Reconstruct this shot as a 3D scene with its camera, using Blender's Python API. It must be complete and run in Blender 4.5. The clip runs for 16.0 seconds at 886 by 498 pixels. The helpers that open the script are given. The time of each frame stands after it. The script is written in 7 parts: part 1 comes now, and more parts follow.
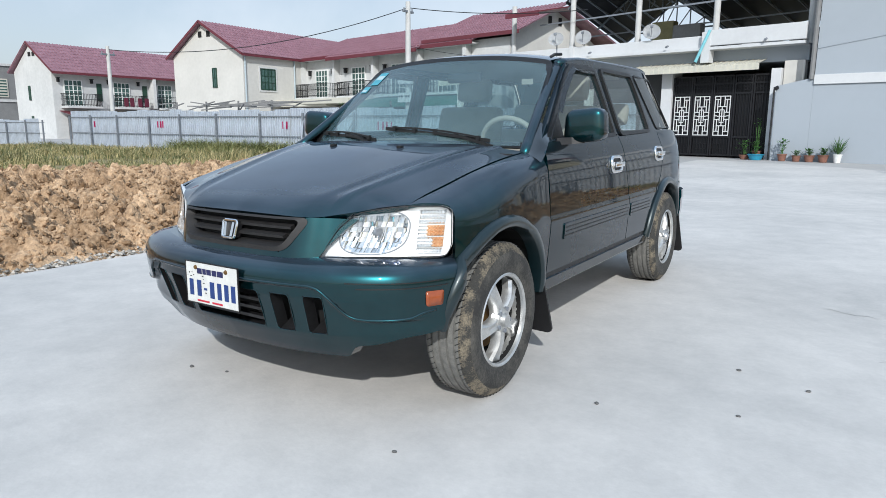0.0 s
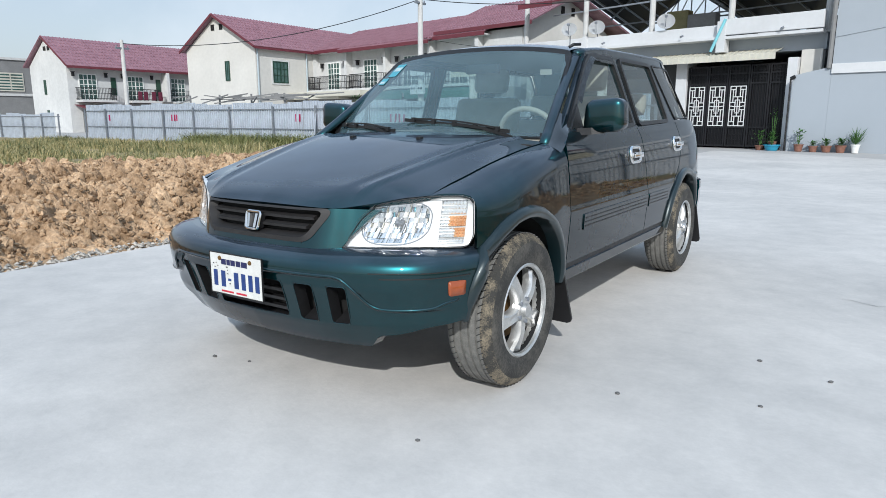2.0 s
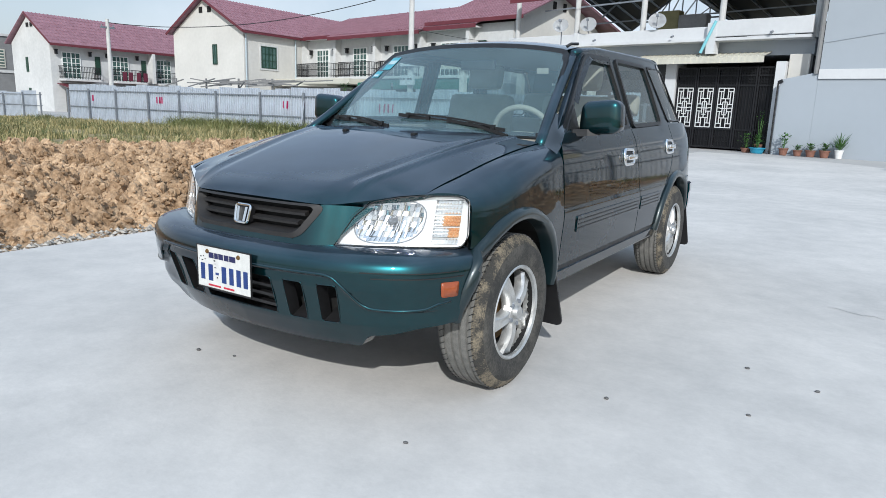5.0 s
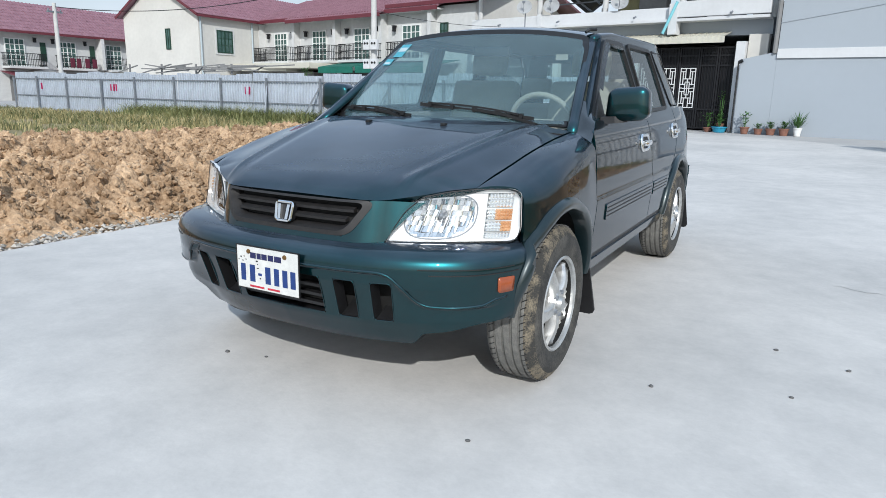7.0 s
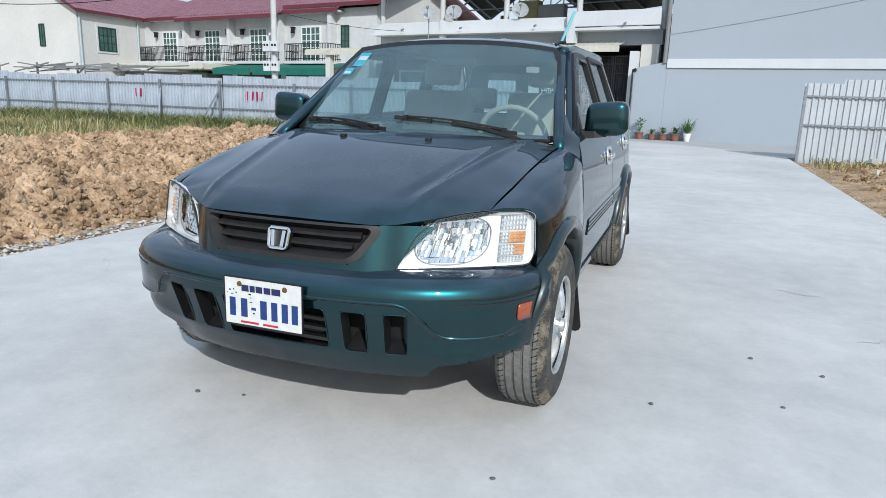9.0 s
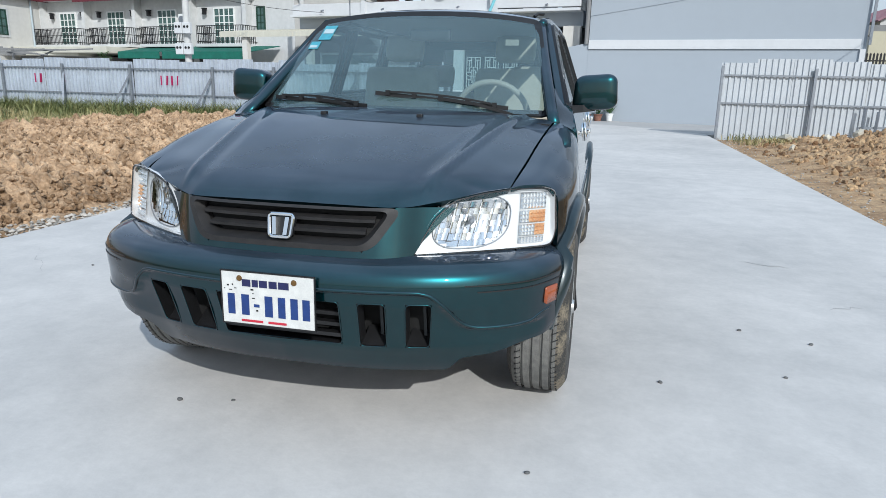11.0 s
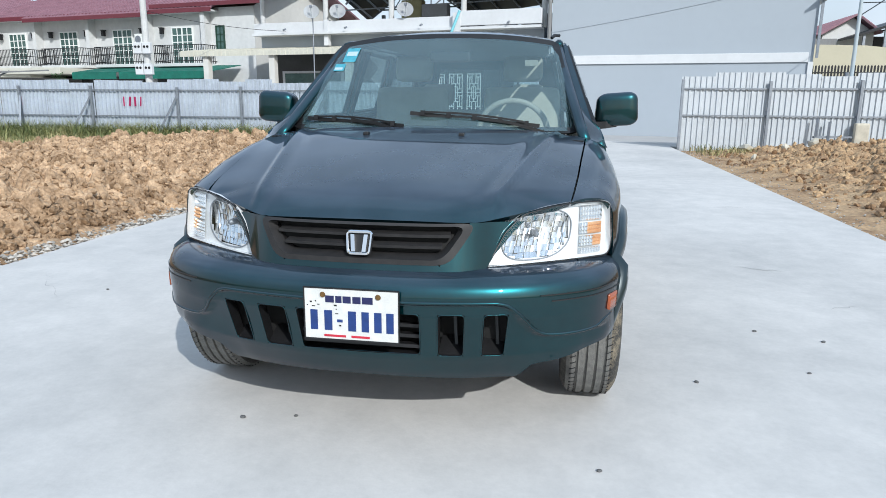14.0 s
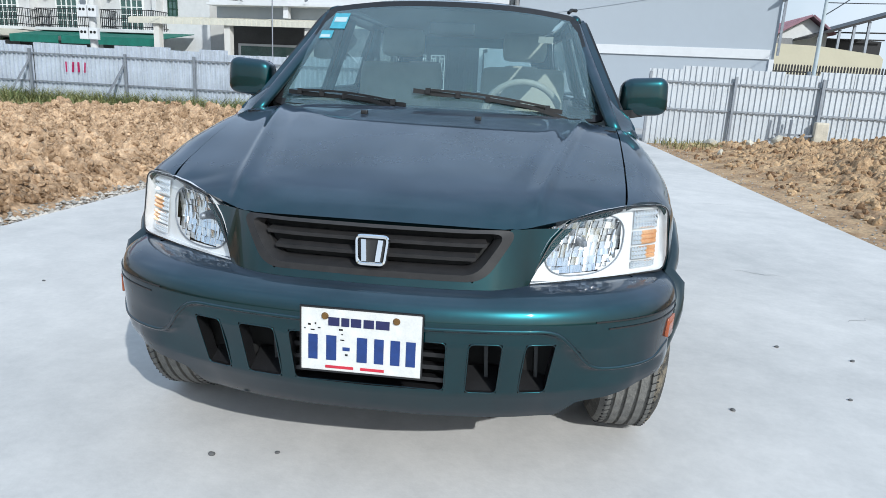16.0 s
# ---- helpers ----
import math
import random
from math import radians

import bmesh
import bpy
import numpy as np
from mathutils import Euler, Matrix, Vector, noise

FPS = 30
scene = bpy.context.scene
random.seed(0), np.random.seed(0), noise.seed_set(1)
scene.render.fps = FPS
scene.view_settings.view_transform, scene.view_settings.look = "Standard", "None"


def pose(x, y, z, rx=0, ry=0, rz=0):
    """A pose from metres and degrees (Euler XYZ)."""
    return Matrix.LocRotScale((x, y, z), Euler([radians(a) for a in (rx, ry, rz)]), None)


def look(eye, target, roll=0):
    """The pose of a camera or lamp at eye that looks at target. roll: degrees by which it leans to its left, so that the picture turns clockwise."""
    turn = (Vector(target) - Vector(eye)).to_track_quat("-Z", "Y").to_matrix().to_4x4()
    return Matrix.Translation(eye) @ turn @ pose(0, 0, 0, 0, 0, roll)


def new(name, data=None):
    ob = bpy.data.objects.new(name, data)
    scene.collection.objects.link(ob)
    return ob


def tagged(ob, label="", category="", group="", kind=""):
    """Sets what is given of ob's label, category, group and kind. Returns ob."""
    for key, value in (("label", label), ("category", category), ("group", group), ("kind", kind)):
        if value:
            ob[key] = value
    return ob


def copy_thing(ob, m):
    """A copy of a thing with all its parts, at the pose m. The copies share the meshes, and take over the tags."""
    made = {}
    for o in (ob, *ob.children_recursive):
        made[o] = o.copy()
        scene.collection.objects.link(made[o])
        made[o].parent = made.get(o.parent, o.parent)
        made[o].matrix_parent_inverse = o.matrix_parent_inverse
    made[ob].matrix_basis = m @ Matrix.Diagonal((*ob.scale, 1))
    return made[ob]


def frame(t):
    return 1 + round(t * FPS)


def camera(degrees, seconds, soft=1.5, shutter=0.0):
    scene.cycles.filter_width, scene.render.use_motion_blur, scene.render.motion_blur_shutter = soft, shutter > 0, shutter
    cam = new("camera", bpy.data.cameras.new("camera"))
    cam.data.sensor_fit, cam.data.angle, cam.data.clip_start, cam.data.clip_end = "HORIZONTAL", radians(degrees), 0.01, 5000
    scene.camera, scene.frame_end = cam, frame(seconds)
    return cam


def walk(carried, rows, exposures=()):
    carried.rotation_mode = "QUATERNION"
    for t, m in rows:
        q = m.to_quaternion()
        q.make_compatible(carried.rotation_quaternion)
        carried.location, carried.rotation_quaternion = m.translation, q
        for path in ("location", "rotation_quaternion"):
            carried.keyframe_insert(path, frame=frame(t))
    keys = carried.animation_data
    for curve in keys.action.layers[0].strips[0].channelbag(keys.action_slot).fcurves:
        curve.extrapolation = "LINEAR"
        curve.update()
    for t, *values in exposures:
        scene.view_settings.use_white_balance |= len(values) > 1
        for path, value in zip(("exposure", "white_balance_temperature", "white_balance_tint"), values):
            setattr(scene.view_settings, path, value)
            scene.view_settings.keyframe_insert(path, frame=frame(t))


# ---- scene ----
cam = camera(67.7, 16.0, soft=0.75)
PATH = [
    (0, (2.152, -2.406, 1.152), (1.065, -0.768, 0.784), 0.3),
    (0.5, (2.142, -2.403, 1.148), (1.053, -0.766, 0.777), 0.7),
    (1, (2.136, -2.415, 1.149), (1.032, -0.789, 0.783), 0.5),
    (1.5, (2.137, -2.438, 1.155), (1.035, -0.814, 0.774), -0.0),
    (2, (2.127, -2.438, 1.147), (1.013, -0.824, 0.756), -0.0),
    (2.5, (2.121, -2.441, 1.153), (1.002, -0.829, 0.767), 0.1),
    (3, (2.12, -2.431, 1.152), (1.045, -0.793, 0.752), 0.3),
    (3.5, (2.125, -2.425, 1.154), (1.051, -0.788, 0.747), 0.4),
    (3.7, (2.119, -2.408, 1.155), (1.039, -0.773, 0.754), 1.1),
    (5.8, (1.959, -2.468, 1.193), (0.913, -0.819, 0.764), 2.7),
    (6, (1.909, -2.502, 1.198), (0.911, -0.823, 0.77), 1.9),
    (6.5, (1.836, -2.563, 1.194), (0.875, -0.864, 0.76), 1.8),
    (7, (1.756, -2.555, 1.192), (0.791, -0.865, 0.732), 1.2),
    (7.5, (1.637, -2.485, 1.206), (0.752, -0.747, 0.764), 1.6),
    (8, (1.572, -2.477, 1.219), (0.707, -0.726, 0.788), 1.8),
    (8.5, (1.471, -2.516, 1.221), (0.663, -0.739, 0.788), 1.7),
    (9, (1.323, -2.586, 1.227), (0.63, -0.763, 0.784), 1.8),
    (9.2, (1.281, -2.637, 1.233), (0.623, -0.799, 0.799), 1.8),
    (11.3, (0.919, -2.52, 1.165), (0.469, -0.634, 0.674), 1.6),
    (11.5, (0.88, -2.54, 1.161), (0.438, -0.653, 0.666), 2.0),
    (12, (0.761, -2.62, 1.16), (0.349, -0.725, 0.668), 1.6),
    (12.5, (0.701, -2.659, 1.163), (0.279, -0.764, 0.68), 1.4),
    (13, (0.707, -2.662, 1.17), (0.29, -0.763, 0.7), 1.8),
    (13.5, (0.704, -2.664, 1.173), (0.299, -0.762, 0.703), 1.7),
    (14, (0.644, -2.704, 1.188), (0.289, -0.784, 0.752), 0.4),
    (14.5, (0.577, -2.67, 1.192), (0.263, -0.747, 0.742), 0.6),
    (15, (0.51, -2.531, 1.186), (0.196, -0.602, 0.758), 3.5),
    (15.5, (0.454, -2.395, 1.174), (0.14, -0.479, 0.694), 2.5),
    (16, (0.358, -2.313, 1.161), (0.147, -0.383, 0.68), 3.0),
]
walk(cam, [(t, look(eye, target, roll)) for t, eye, target, roll in PATH], [(0, 0.04, 6170, 7.5), (7.5, 0.03, 6150, 7.5), (9, 0.01, 6050, 7), (11.9, -0.03, 6070, 7), (12.5, 0.16, 6080, 7), (16, 0.14, 6010, 6)])

# ---- world and sun ----
SUN_DIR = Vector((0.92, -1.40, 1.05)).normalized()   # towards the sun
sun_elev = math.asin(SUN_DIR.z)
sun_az = math.atan2(SUN_DIR.x, SUN_DIR.y)
world = bpy.data.worlds.new("sky")
scene.world = world
world.use_nodes = True
wn, wl = world.node_tree.nodes, world.node_tree.links
bg = wn["Background"]
sky = wn.new("ShaderNodeTexSky")
sky.sky_type = 'NISHITA'
sky.sun_disc = False
sky.sun_elevation = sun_elev
sky.sun_rotation = sun_az
sky.air_density, sky.dust_density, sky.ozone_density = 1.0, 2.4, 1.0
cloud = wn.new("ShaderNodeTexNoise")
cloud.inputs["Scale"].default_value = 2.6
cloud.inputs["Detail"].default_value = 7.0
cloud.inputs["Roughness"].default_value = 0.55
cramp = wn.new("ShaderNodeValToRGB")
cramp.color_ramp.elements[0].position, cramp.color_ramp.elements[1].position = 0.42, 0.68
cramp.color_ramp.elements[0].color, cramp.color_ramp.elements[1].color = (0.48, 0.48, 0.48, 1), (0.88, 0.88, 0.88, 1)
cmix = wn.new("ShaderNodeMixRGB")
wl.new(cloud.outputs["Fac"], cramp.inputs["Fac"])
wtc, wsep, whaze, wtone = (wn.new(k) for k in ("ShaderNodeTexCoord", "ShaderNodeSeparateXYZ", "ShaderNodeMapRange", "ShaderNodeMixRGB"))
wl.new(wtc.outputs["Generated"], wsep.inputs[0])
wl.new(wsep.outputs["Z"], whaze.inputs["Value"])
whaze.inputs["From Min"].default_value, whaze.inputs["From Max"].default_value = 0.20, 0.60
wtone.inputs[1].default_value, wtone.inputs[2].default_value = (7.5, 8.0, 8.7, 1), (7.0, 8.9, 11.3, 1)
wl.new(whaze.outputs["Result"], wtone.inputs[0])
wl.new(wtone.outputs["Color"], cmix.inputs[2])
wl.new(cramp.outputs["Color"], cmix.inputs[0])
wl.new(sky.outputs["Color"], cmix.inputs[1])
wl.new(cmix.outputs["Color"], bg.inputs["Color"])
bg.inputs["Strength"].default_value = 0.11

sun_data = bpy.data.lights.new("sun", "SUN")
sun_data.energy, sun_data.angle, sun_data.color = 3.6, radians(0.6), (1.0, 0.96, 0.91)
sun = new("sun", sun_data)
sun.matrix_world = look((0, 0, 40), Vector((0, 0, 40)) - SUN_DIR)


# ---- materials ----
def mat(name, col, rough=0.6, metal=0.0, var=0.12, scale=6.0, bump=0.0, bscale=40.0, col2=None, coat=0.0,
        detail=6.0, ramp=(0.3, 0.7), spec=0.5, island=0.0, rvar=0.0, stretch=None):
    """Principled material whose colour wanders between two tones at a coarse and a fine scale."""
    m = bpy.data.materials.new(name)
    m.use_nodes = True
    n, l = m.node_tree.nodes, m.node_tree.links
    p = n["Principled BSDF"]
    p.inputs["Roughness"].default_value = rough
    p.inputs["Metallic"].default_value = metal
    p.inputs["Specular IOR Level"].default_value = spec
    p.inputs["Coat Weight"].default_value = coat
    p.inputs["Coat Roughness"].default_value = 0.03
    c = Vector(col)
    a = c * (1 - var)
    b = Vector(col2) if col2 else c * (1 + var)
    tc = n.new("ShaderNodeTexCoord")
    src = tc.outputs["Object"]
    if stretch:
        mp = n.new("ShaderNodeMapping")
        mp.inputs["Scale"].default_value = stretch
        l.new(src, mp.inputs["Vector"])
        src = mp.outputs["Vector"]
    big, fine = n.new("ShaderNodeTexNoise"), n.new("ShaderNodeTexNoise")
    big.inputs["Scale"].default_value, big.inputs["Detail"].default_value = scale, detail
    fine.inputs["Scale"].default_value, fine.inputs["Detail"].default_value = scale * 9, 4
    l.new(src, big.inputs["Vector"])
    l.new(src, fine.inputs["Vector"])
    mx = n.new("ShaderNodeMath")
    mx.operation = 'MULTIPLY_ADD'
    mx.inputs[1].default_value = 0.35
    l.new(fine.outputs["Fac"], mx.inputs[0])
    sc = n.new("ShaderNodeMath")
    sc.operation = 'MULTIPLY'
    sc.inputs[1].default_value = 0.65
    l.new(big.outputs["Fac"], sc.inputs[0])
    l.new(sc.outputs[0], mx.inputs[2])
    fac = mx.outputs[0]
    if island:
        g = n.new("ShaderNodeNewGeometry")
        mi = n.new("ShaderNodeMath")
        mi.operation = 'MULTIPLY_ADD'
        mi.inputs[1].default_value = island
        l.new(g.outputs["Random Per Island"], mi.inputs[0])
        sub = n.new("ShaderNodeMath")
        sub.operation = 'SUBTRACT'
        sub.inputs[1].default_value = island / 2
        l.new(fac, sub.inputs[0])
        l.new(sub.outputs[0], mi.inputs[2])
        fac = mi.outputs[0]
    r = n.new("ShaderNodeValToRGB")
    r.color_ramp.elements[0].position, r.color_ramp.elements[1].position = ramp
    r.color_ramp.elements[0].color, r.color_ramp.elements[1].color = (*a, 1), (*b, 1)
    l.new(fac, r.inputs["Fac"])
    l.new(r.outputs["Color"], p.inputs["Base Color"])
    if rvar:
        mr = n.new("ShaderNodeMapRange")
        mr.inputs["To Min"].default_value, mr.inputs["To Max"].default_value = max(0, rough - rvar), rough + rvar
        l.new(fac, mr.inputs["Value"])
        l.new(mr.outputs["Result"], p.inputs["Roughness"])
    if bump:
        bn = n.new("ShaderNodeTexNoise")
        bn.inputs["Scale"].default_value, bn.inputs["Detail"].default_value = bscale, 5
        l.new(src, bn.inputs["Vector"])
        bp = n.new("ShaderNodeBump")
        bp.inputs["Strength"].default_value = bump
        bp.inputs["Distance"].default_value = 0.02
        l.new(bn.outputs["Fac"], bp.inputs["Height"])
        l.new(bp.outputs["Normal"], p.inputs["Normal"])
    return m


def glass_mat(name, tint, rough=0.0, f0=0.05, sky_haze=0.0):
    """Thin pane: clear see-through mixed with a Fresnel gloss."""
    m = bpy.data.materials.new(name)
    m.use_nodes = True
    n, l = m.node_tree.nodes, m.node_tree.links
    n.remove(n["Principled BSDF"])
    out = n["Material Output"]
    tr, gl, mx, fr = (n.new("ShaderNodeBsdfTransparent"), n.new("ShaderNodeBsdfGlossy"), n.new("ShaderNodeMixShader"), n.new("ShaderNodeLayerWeight"))
    tr.inputs["Color"].default_value = (*tint, 1)
    gl.inputs["Roughness"].default_value = rough
    fr.inputs["Blend"].default_value = 0.5
    pw, ad = n.new("ShaderNodeMath"), n.new("ShaderNodeMath")
    pw.operation, ad.operation = 'POWER', 'MULTIPLY_ADD'
    pw.inputs[1].default_value = 5.0
    ad.inputs[1].default_value, ad.inputs[2].default_value = 1 - f0, f0
    l.new(fr.outputs["Facing"], pw.inputs[0])
    l.new(pw.outputs[0], ad.inputs[0])
    l.new(ad.outputs[0], mx.inputs[0])
    l.new(tr.outputs[0], mx.inputs[1])
    l.new(gl.outputs[0], mx.inputs[2])
    last = mx
    # Teal diffuse over soiled glass, painting in the sky's hazy reflection.
    if sky_haze:
        df, md, no, rp = n.new("ShaderNodeBsdfDiffuse"), n.new("ShaderNodeMixShader"), n.new("ShaderNodeTexNoise"), n.new("ShaderNodeMapRange")
        df.inputs["Color"].default_value = (0.36, 0.60, 0.68, 1)
        no.inputs["Scale"].default_value, no.inputs["Detail"].default_value = 5, 6
        rp.inputs["To Min"].default_value, rp.inputs["To Max"].default_value = sky_haze * 0.6, sky_haze * 1.4
        l.new(no.outputs["Fac"], rp.inputs["Value"])
        l.new(rp.outputs["Result"], md.inputs[0])
        l.new(mx.outputs[0], md.inputs[1])
        l.new(df.outputs[0], md.inputs[2])
        last = md
    l.new(last.outputs[0], out.inputs["Surface"])
    return m


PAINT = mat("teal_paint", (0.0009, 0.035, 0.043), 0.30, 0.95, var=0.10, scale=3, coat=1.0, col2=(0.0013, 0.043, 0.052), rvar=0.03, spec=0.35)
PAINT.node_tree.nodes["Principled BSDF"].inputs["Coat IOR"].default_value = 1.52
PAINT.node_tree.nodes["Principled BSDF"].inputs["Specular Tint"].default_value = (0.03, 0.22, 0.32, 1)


def dusty_sheen(m, least, most, col):
    """Thin pale film: dust and painted sky sheen, thicker where the surface lies flat."""
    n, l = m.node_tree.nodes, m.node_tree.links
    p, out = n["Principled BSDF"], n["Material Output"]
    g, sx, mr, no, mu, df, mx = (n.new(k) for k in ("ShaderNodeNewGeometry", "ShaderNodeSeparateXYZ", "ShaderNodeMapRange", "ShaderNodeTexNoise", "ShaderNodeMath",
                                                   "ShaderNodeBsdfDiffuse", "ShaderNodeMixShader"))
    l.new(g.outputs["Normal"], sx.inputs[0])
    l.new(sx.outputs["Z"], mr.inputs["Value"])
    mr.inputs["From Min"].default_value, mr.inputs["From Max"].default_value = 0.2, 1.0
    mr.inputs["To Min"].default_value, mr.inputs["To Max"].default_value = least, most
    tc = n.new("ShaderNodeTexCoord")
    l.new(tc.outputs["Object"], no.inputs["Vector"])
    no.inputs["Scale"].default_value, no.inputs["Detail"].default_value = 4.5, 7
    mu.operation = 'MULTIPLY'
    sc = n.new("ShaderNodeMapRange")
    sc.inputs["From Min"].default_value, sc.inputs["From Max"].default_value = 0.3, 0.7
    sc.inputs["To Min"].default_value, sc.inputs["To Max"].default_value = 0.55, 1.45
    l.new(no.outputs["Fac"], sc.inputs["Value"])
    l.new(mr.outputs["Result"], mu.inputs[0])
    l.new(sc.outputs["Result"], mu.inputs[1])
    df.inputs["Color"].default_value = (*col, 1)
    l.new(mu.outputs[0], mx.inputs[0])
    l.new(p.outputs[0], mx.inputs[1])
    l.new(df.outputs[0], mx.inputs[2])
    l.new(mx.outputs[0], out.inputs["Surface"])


# Blue-grey tone on upward panels paints in sky reflected by the bonnet.
dusty_sheen(PAINT, 0.0, 0.062, (0.32, 0.42, 0.58))
MOULD = mat("moulding_paint", (0.0055, 0.017, 0.021), 0.34, 0.3, var=0.15, scale=8, coat=0.7, rvar=0.05)
TRIM = mat("dark_trim", (0.028, 0.032, 0.034), 0.5, var=0.25, scale=14, bump=0.05, bscale=300)
BLACK = mat("black_plastic", (0.010, 0.010, 0.011), 0.45, var=0.3, scale=20, bump=0.08, bscale=400)
GLOSSBLACK = mat("gloss_black", (0.006, 0.008, 0.010), 0.25, var=0.2, scale=8, coat=1.0)
GRILLE = mat("grille_plastic", (0.012, 0.012, 0.013), 0.62, var=0.3, scale=30, col2=(0.024, 0.022, 0.022))
DARK = mat("under_black", (0.006, 0.006, 0.006), 0.8, var=0.3)
RUBBER = mat("tyre_rubber", (0.034, 0.033, 0.031), 0.8, var=0.3, scale=9, bump=0.2, bscale=160, col2=(0.105, 0.098, 0.085), ramp=(0.44, 0.74))
TREAD = mat("dusty_tread", (0.13, 0.13, 0.125), 0.85, var=0.3, scale=30, bump=0.3, bscale=120, col2=(0.20, 0.195, 0.18))
MUD = mat("dried_mud", (0.055, 0.053, 0.048), 0.9, var=0.35, scale=16, bump=0.5, bscale=110, col2=(0.20, 0.168, 0.12), ramp=(0.44, 0.60))
ALLOY = mat("alloy", (0.56, 0.56, 0.55), 0.36, 0.80, var=0.22, scale=20, rvar=0.08)
CHROME = mat("chrome", (0.82, 0.83, 0.84), 0.07, 1.0, var=0.03)
REFLECT = mat("reflector", (0.88, 0.89, 0.90), 0.16, 0.93, var=0.05, scale=40)
LAMPWHITE = mat("lamp_bezel", (0.78, 0.79, 0.80), 0.25, 0.25, var=0.04, scale=20)
AMBER = mat("amber_lens", (0.27, 0.06, 0.016), 0.22, var=0.15, scale=60, coat=0.4)
AMBER_IN = mat("amber_inner", (0.62, 0.27, 0.09), 0.22, 0.3, var=0.2, scale=20, col2=(0.80, 0.50, 0.28))
SEAT = mat("beige_cloth", (0.42, 0.39, 0.33), 0.9, var=0.12, scale=12, bump=0.2, bscale=250)
INNER = mat("grey_interior", (0.36, 0.355, 0.34), 0.8, var=0.1, scale=10, bump=0.1, bscale=200)
LINING = mat("grey_lining", (0.19, 0.20, 0.20), 0.9, var=0.06, scale=10)
BEIGEPL = mat("beige_plastic", (0.33, 0.31, 0.27), 0.6, var=0.08, scale=10)


def grained(m, scale, amount):
    """Fine speckle multiplied onto a material's colour."""
    n, l = m.node_tree.nodes, m.node_tree.links
    p = n["Principled BSDF"]
    src = p.inputs["Base Color"].links[0].from_socket
    tc, no, mr, mx = (n.new(k) for k in ("ShaderNodeTexCoord", "ShaderNodeTexNoise", "ShaderNodeMapRange", "ShaderNodeMixRGB"))
    no.inputs["Scale"].default_value, no.inputs["Detail"].default_value, no.inputs["Roughness"].default_value = scale, 6, 0.7
    l.new(tc.outputs["Object"], no.inputs["Vector"])
    mr.inputs["From Min"].default_value, mr.inputs["From Max"].default_value = 0.30, 0.70
    mr.inputs["To Min"].default_value, mr.inputs["To Max"].default_value = 1 - amount, 1 + amount
    l.new(no.outputs["Fac"], mr.inputs["Value"])
    mx.blend_type = 'MULTIPLY'
    mx.inputs[0].default_value = 1.0
    l.new(src, mx.inputs[1])
    l.new(mr.outputs["Result"], mx.inputs[2])
    l.new(mx.outputs["Color"], p.inputs["Base Color"])


WSHIELD = glass_mat("windscreen_glass", (0.60, 0.74, 0.74), f0=0.12, sky_haze=0.09)
SIDEGLASS = glass_mat("side_glass", (0.66, 0.76, 0.76), f0=0.12, sky_haze=0.02)
DARKGLASS = glass_mat("dark_glass", (0.30, 0.35, 0.35), f0=0.14)
LENS = glass_mat("lamp_lens", (0.95, 0.96, 0.96), f0=0.05)
WHITEP = mat("white_plate", (0.56, 0.56, 0.54), 0.45, var=0.10, scale=25, col2=(0.66, 0.66, 0.63))
BLUEINK = mat("blue_ink", (0.010, 0.034, 0.15), 0.5, var=0.25, scale=60)
INDIGO = mat("indigo_ink", (0.012, 0.014, 0.07), 0.5, var=0.2, scale=60)
REDINK = mat("red_ink", (0.45, 0.02, 0.04), 0.5, var=0.2, scale=60)
RUST = mat("rusty_bolt", (0.14, 0.075, 0.02), 0.7, 0.3, var=0.4, scale=90)
STICK = mat("sticker_cyan", (0.06, 0.30, 0.38), 0.5, var=0.2, scale=40)
STICKW = mat("sticker_white", (0.42, 0.52, 0.54), 0.5, var=0.1, scale=40)

CONCRETE = mat("concrete", (0.452, 0.440, 0.424), 0.85, var=0.07, scale=0.55, bump=0.06, bscale=60, col2=(0.572, 0.549, 0.522), detail=11, ramp=(0.33, 0.62))
STREET = mat("street_concrete", (0.38, 0.37, 0.36), 0.85, var=0.1, scale=0.6, bump=0.06, bscale=60)
SOIL = mat("dug_soil", (0.245, 0.143, 0.070), 0.95, var=0.34, scale=2.8, bump=1.0, bscale=38, col2=(0.58, 0.405, 0.255), detail=10, island=0.14, ramp=(0.36, 0.66))
SOILR = mat("red_soil", (0.27, 0.155, 0.078), 0.95, var=0.3, scale=2.4, bump=1.0, bscale=45, col2=(0.47, 0.32, 0.18), detail=10, island=0.4, ramp=(0.36, 0.66))
GROUND = mat("field_ground", (0.19, 0.165, 0.075), 0.95, var=0.35, scale=0.9, bump=0.6, bscale=14, col2=(0.36, 0.285, 0.15))
GRASS = mat("grass_blades", (0.115, 0.150, 0.045), 0.7, var=0.35, scale=0.30, col2=(0.42, 0.35, 0.17), island=0.40, ramp=(0.36, 0.62))
LUSH = mat("lush_grass", (0.125, 0.175, 0.050), 0.7, var=0.35, scale=0.8, col2=(0.32, 0.31, 0.13), island=0.35, ramp=(0.36, 0.66))
LEAF = mat("green_leaf", (0.05, 0.13, 0.025), 0.55, var=0.4, scale=20, island=0.5)
NEWZINC = mat("new_zinc_sheet", (0.49, 0.52, 0.55), 0.45, 0.25, var=0.10, scale=2.0, rvar=0.08, detail=9)
ZINC = mat("zinc_sheet", (0.48, 0.525, 0.59), 0.38, 0.35, var=0.20, scale=2.0, rvar=0.08, detail=9)
STEEL = mat("grey_steel", (0.24, 0.26, 0.29), 0.5, 0.5, var=0.2, scale=9)
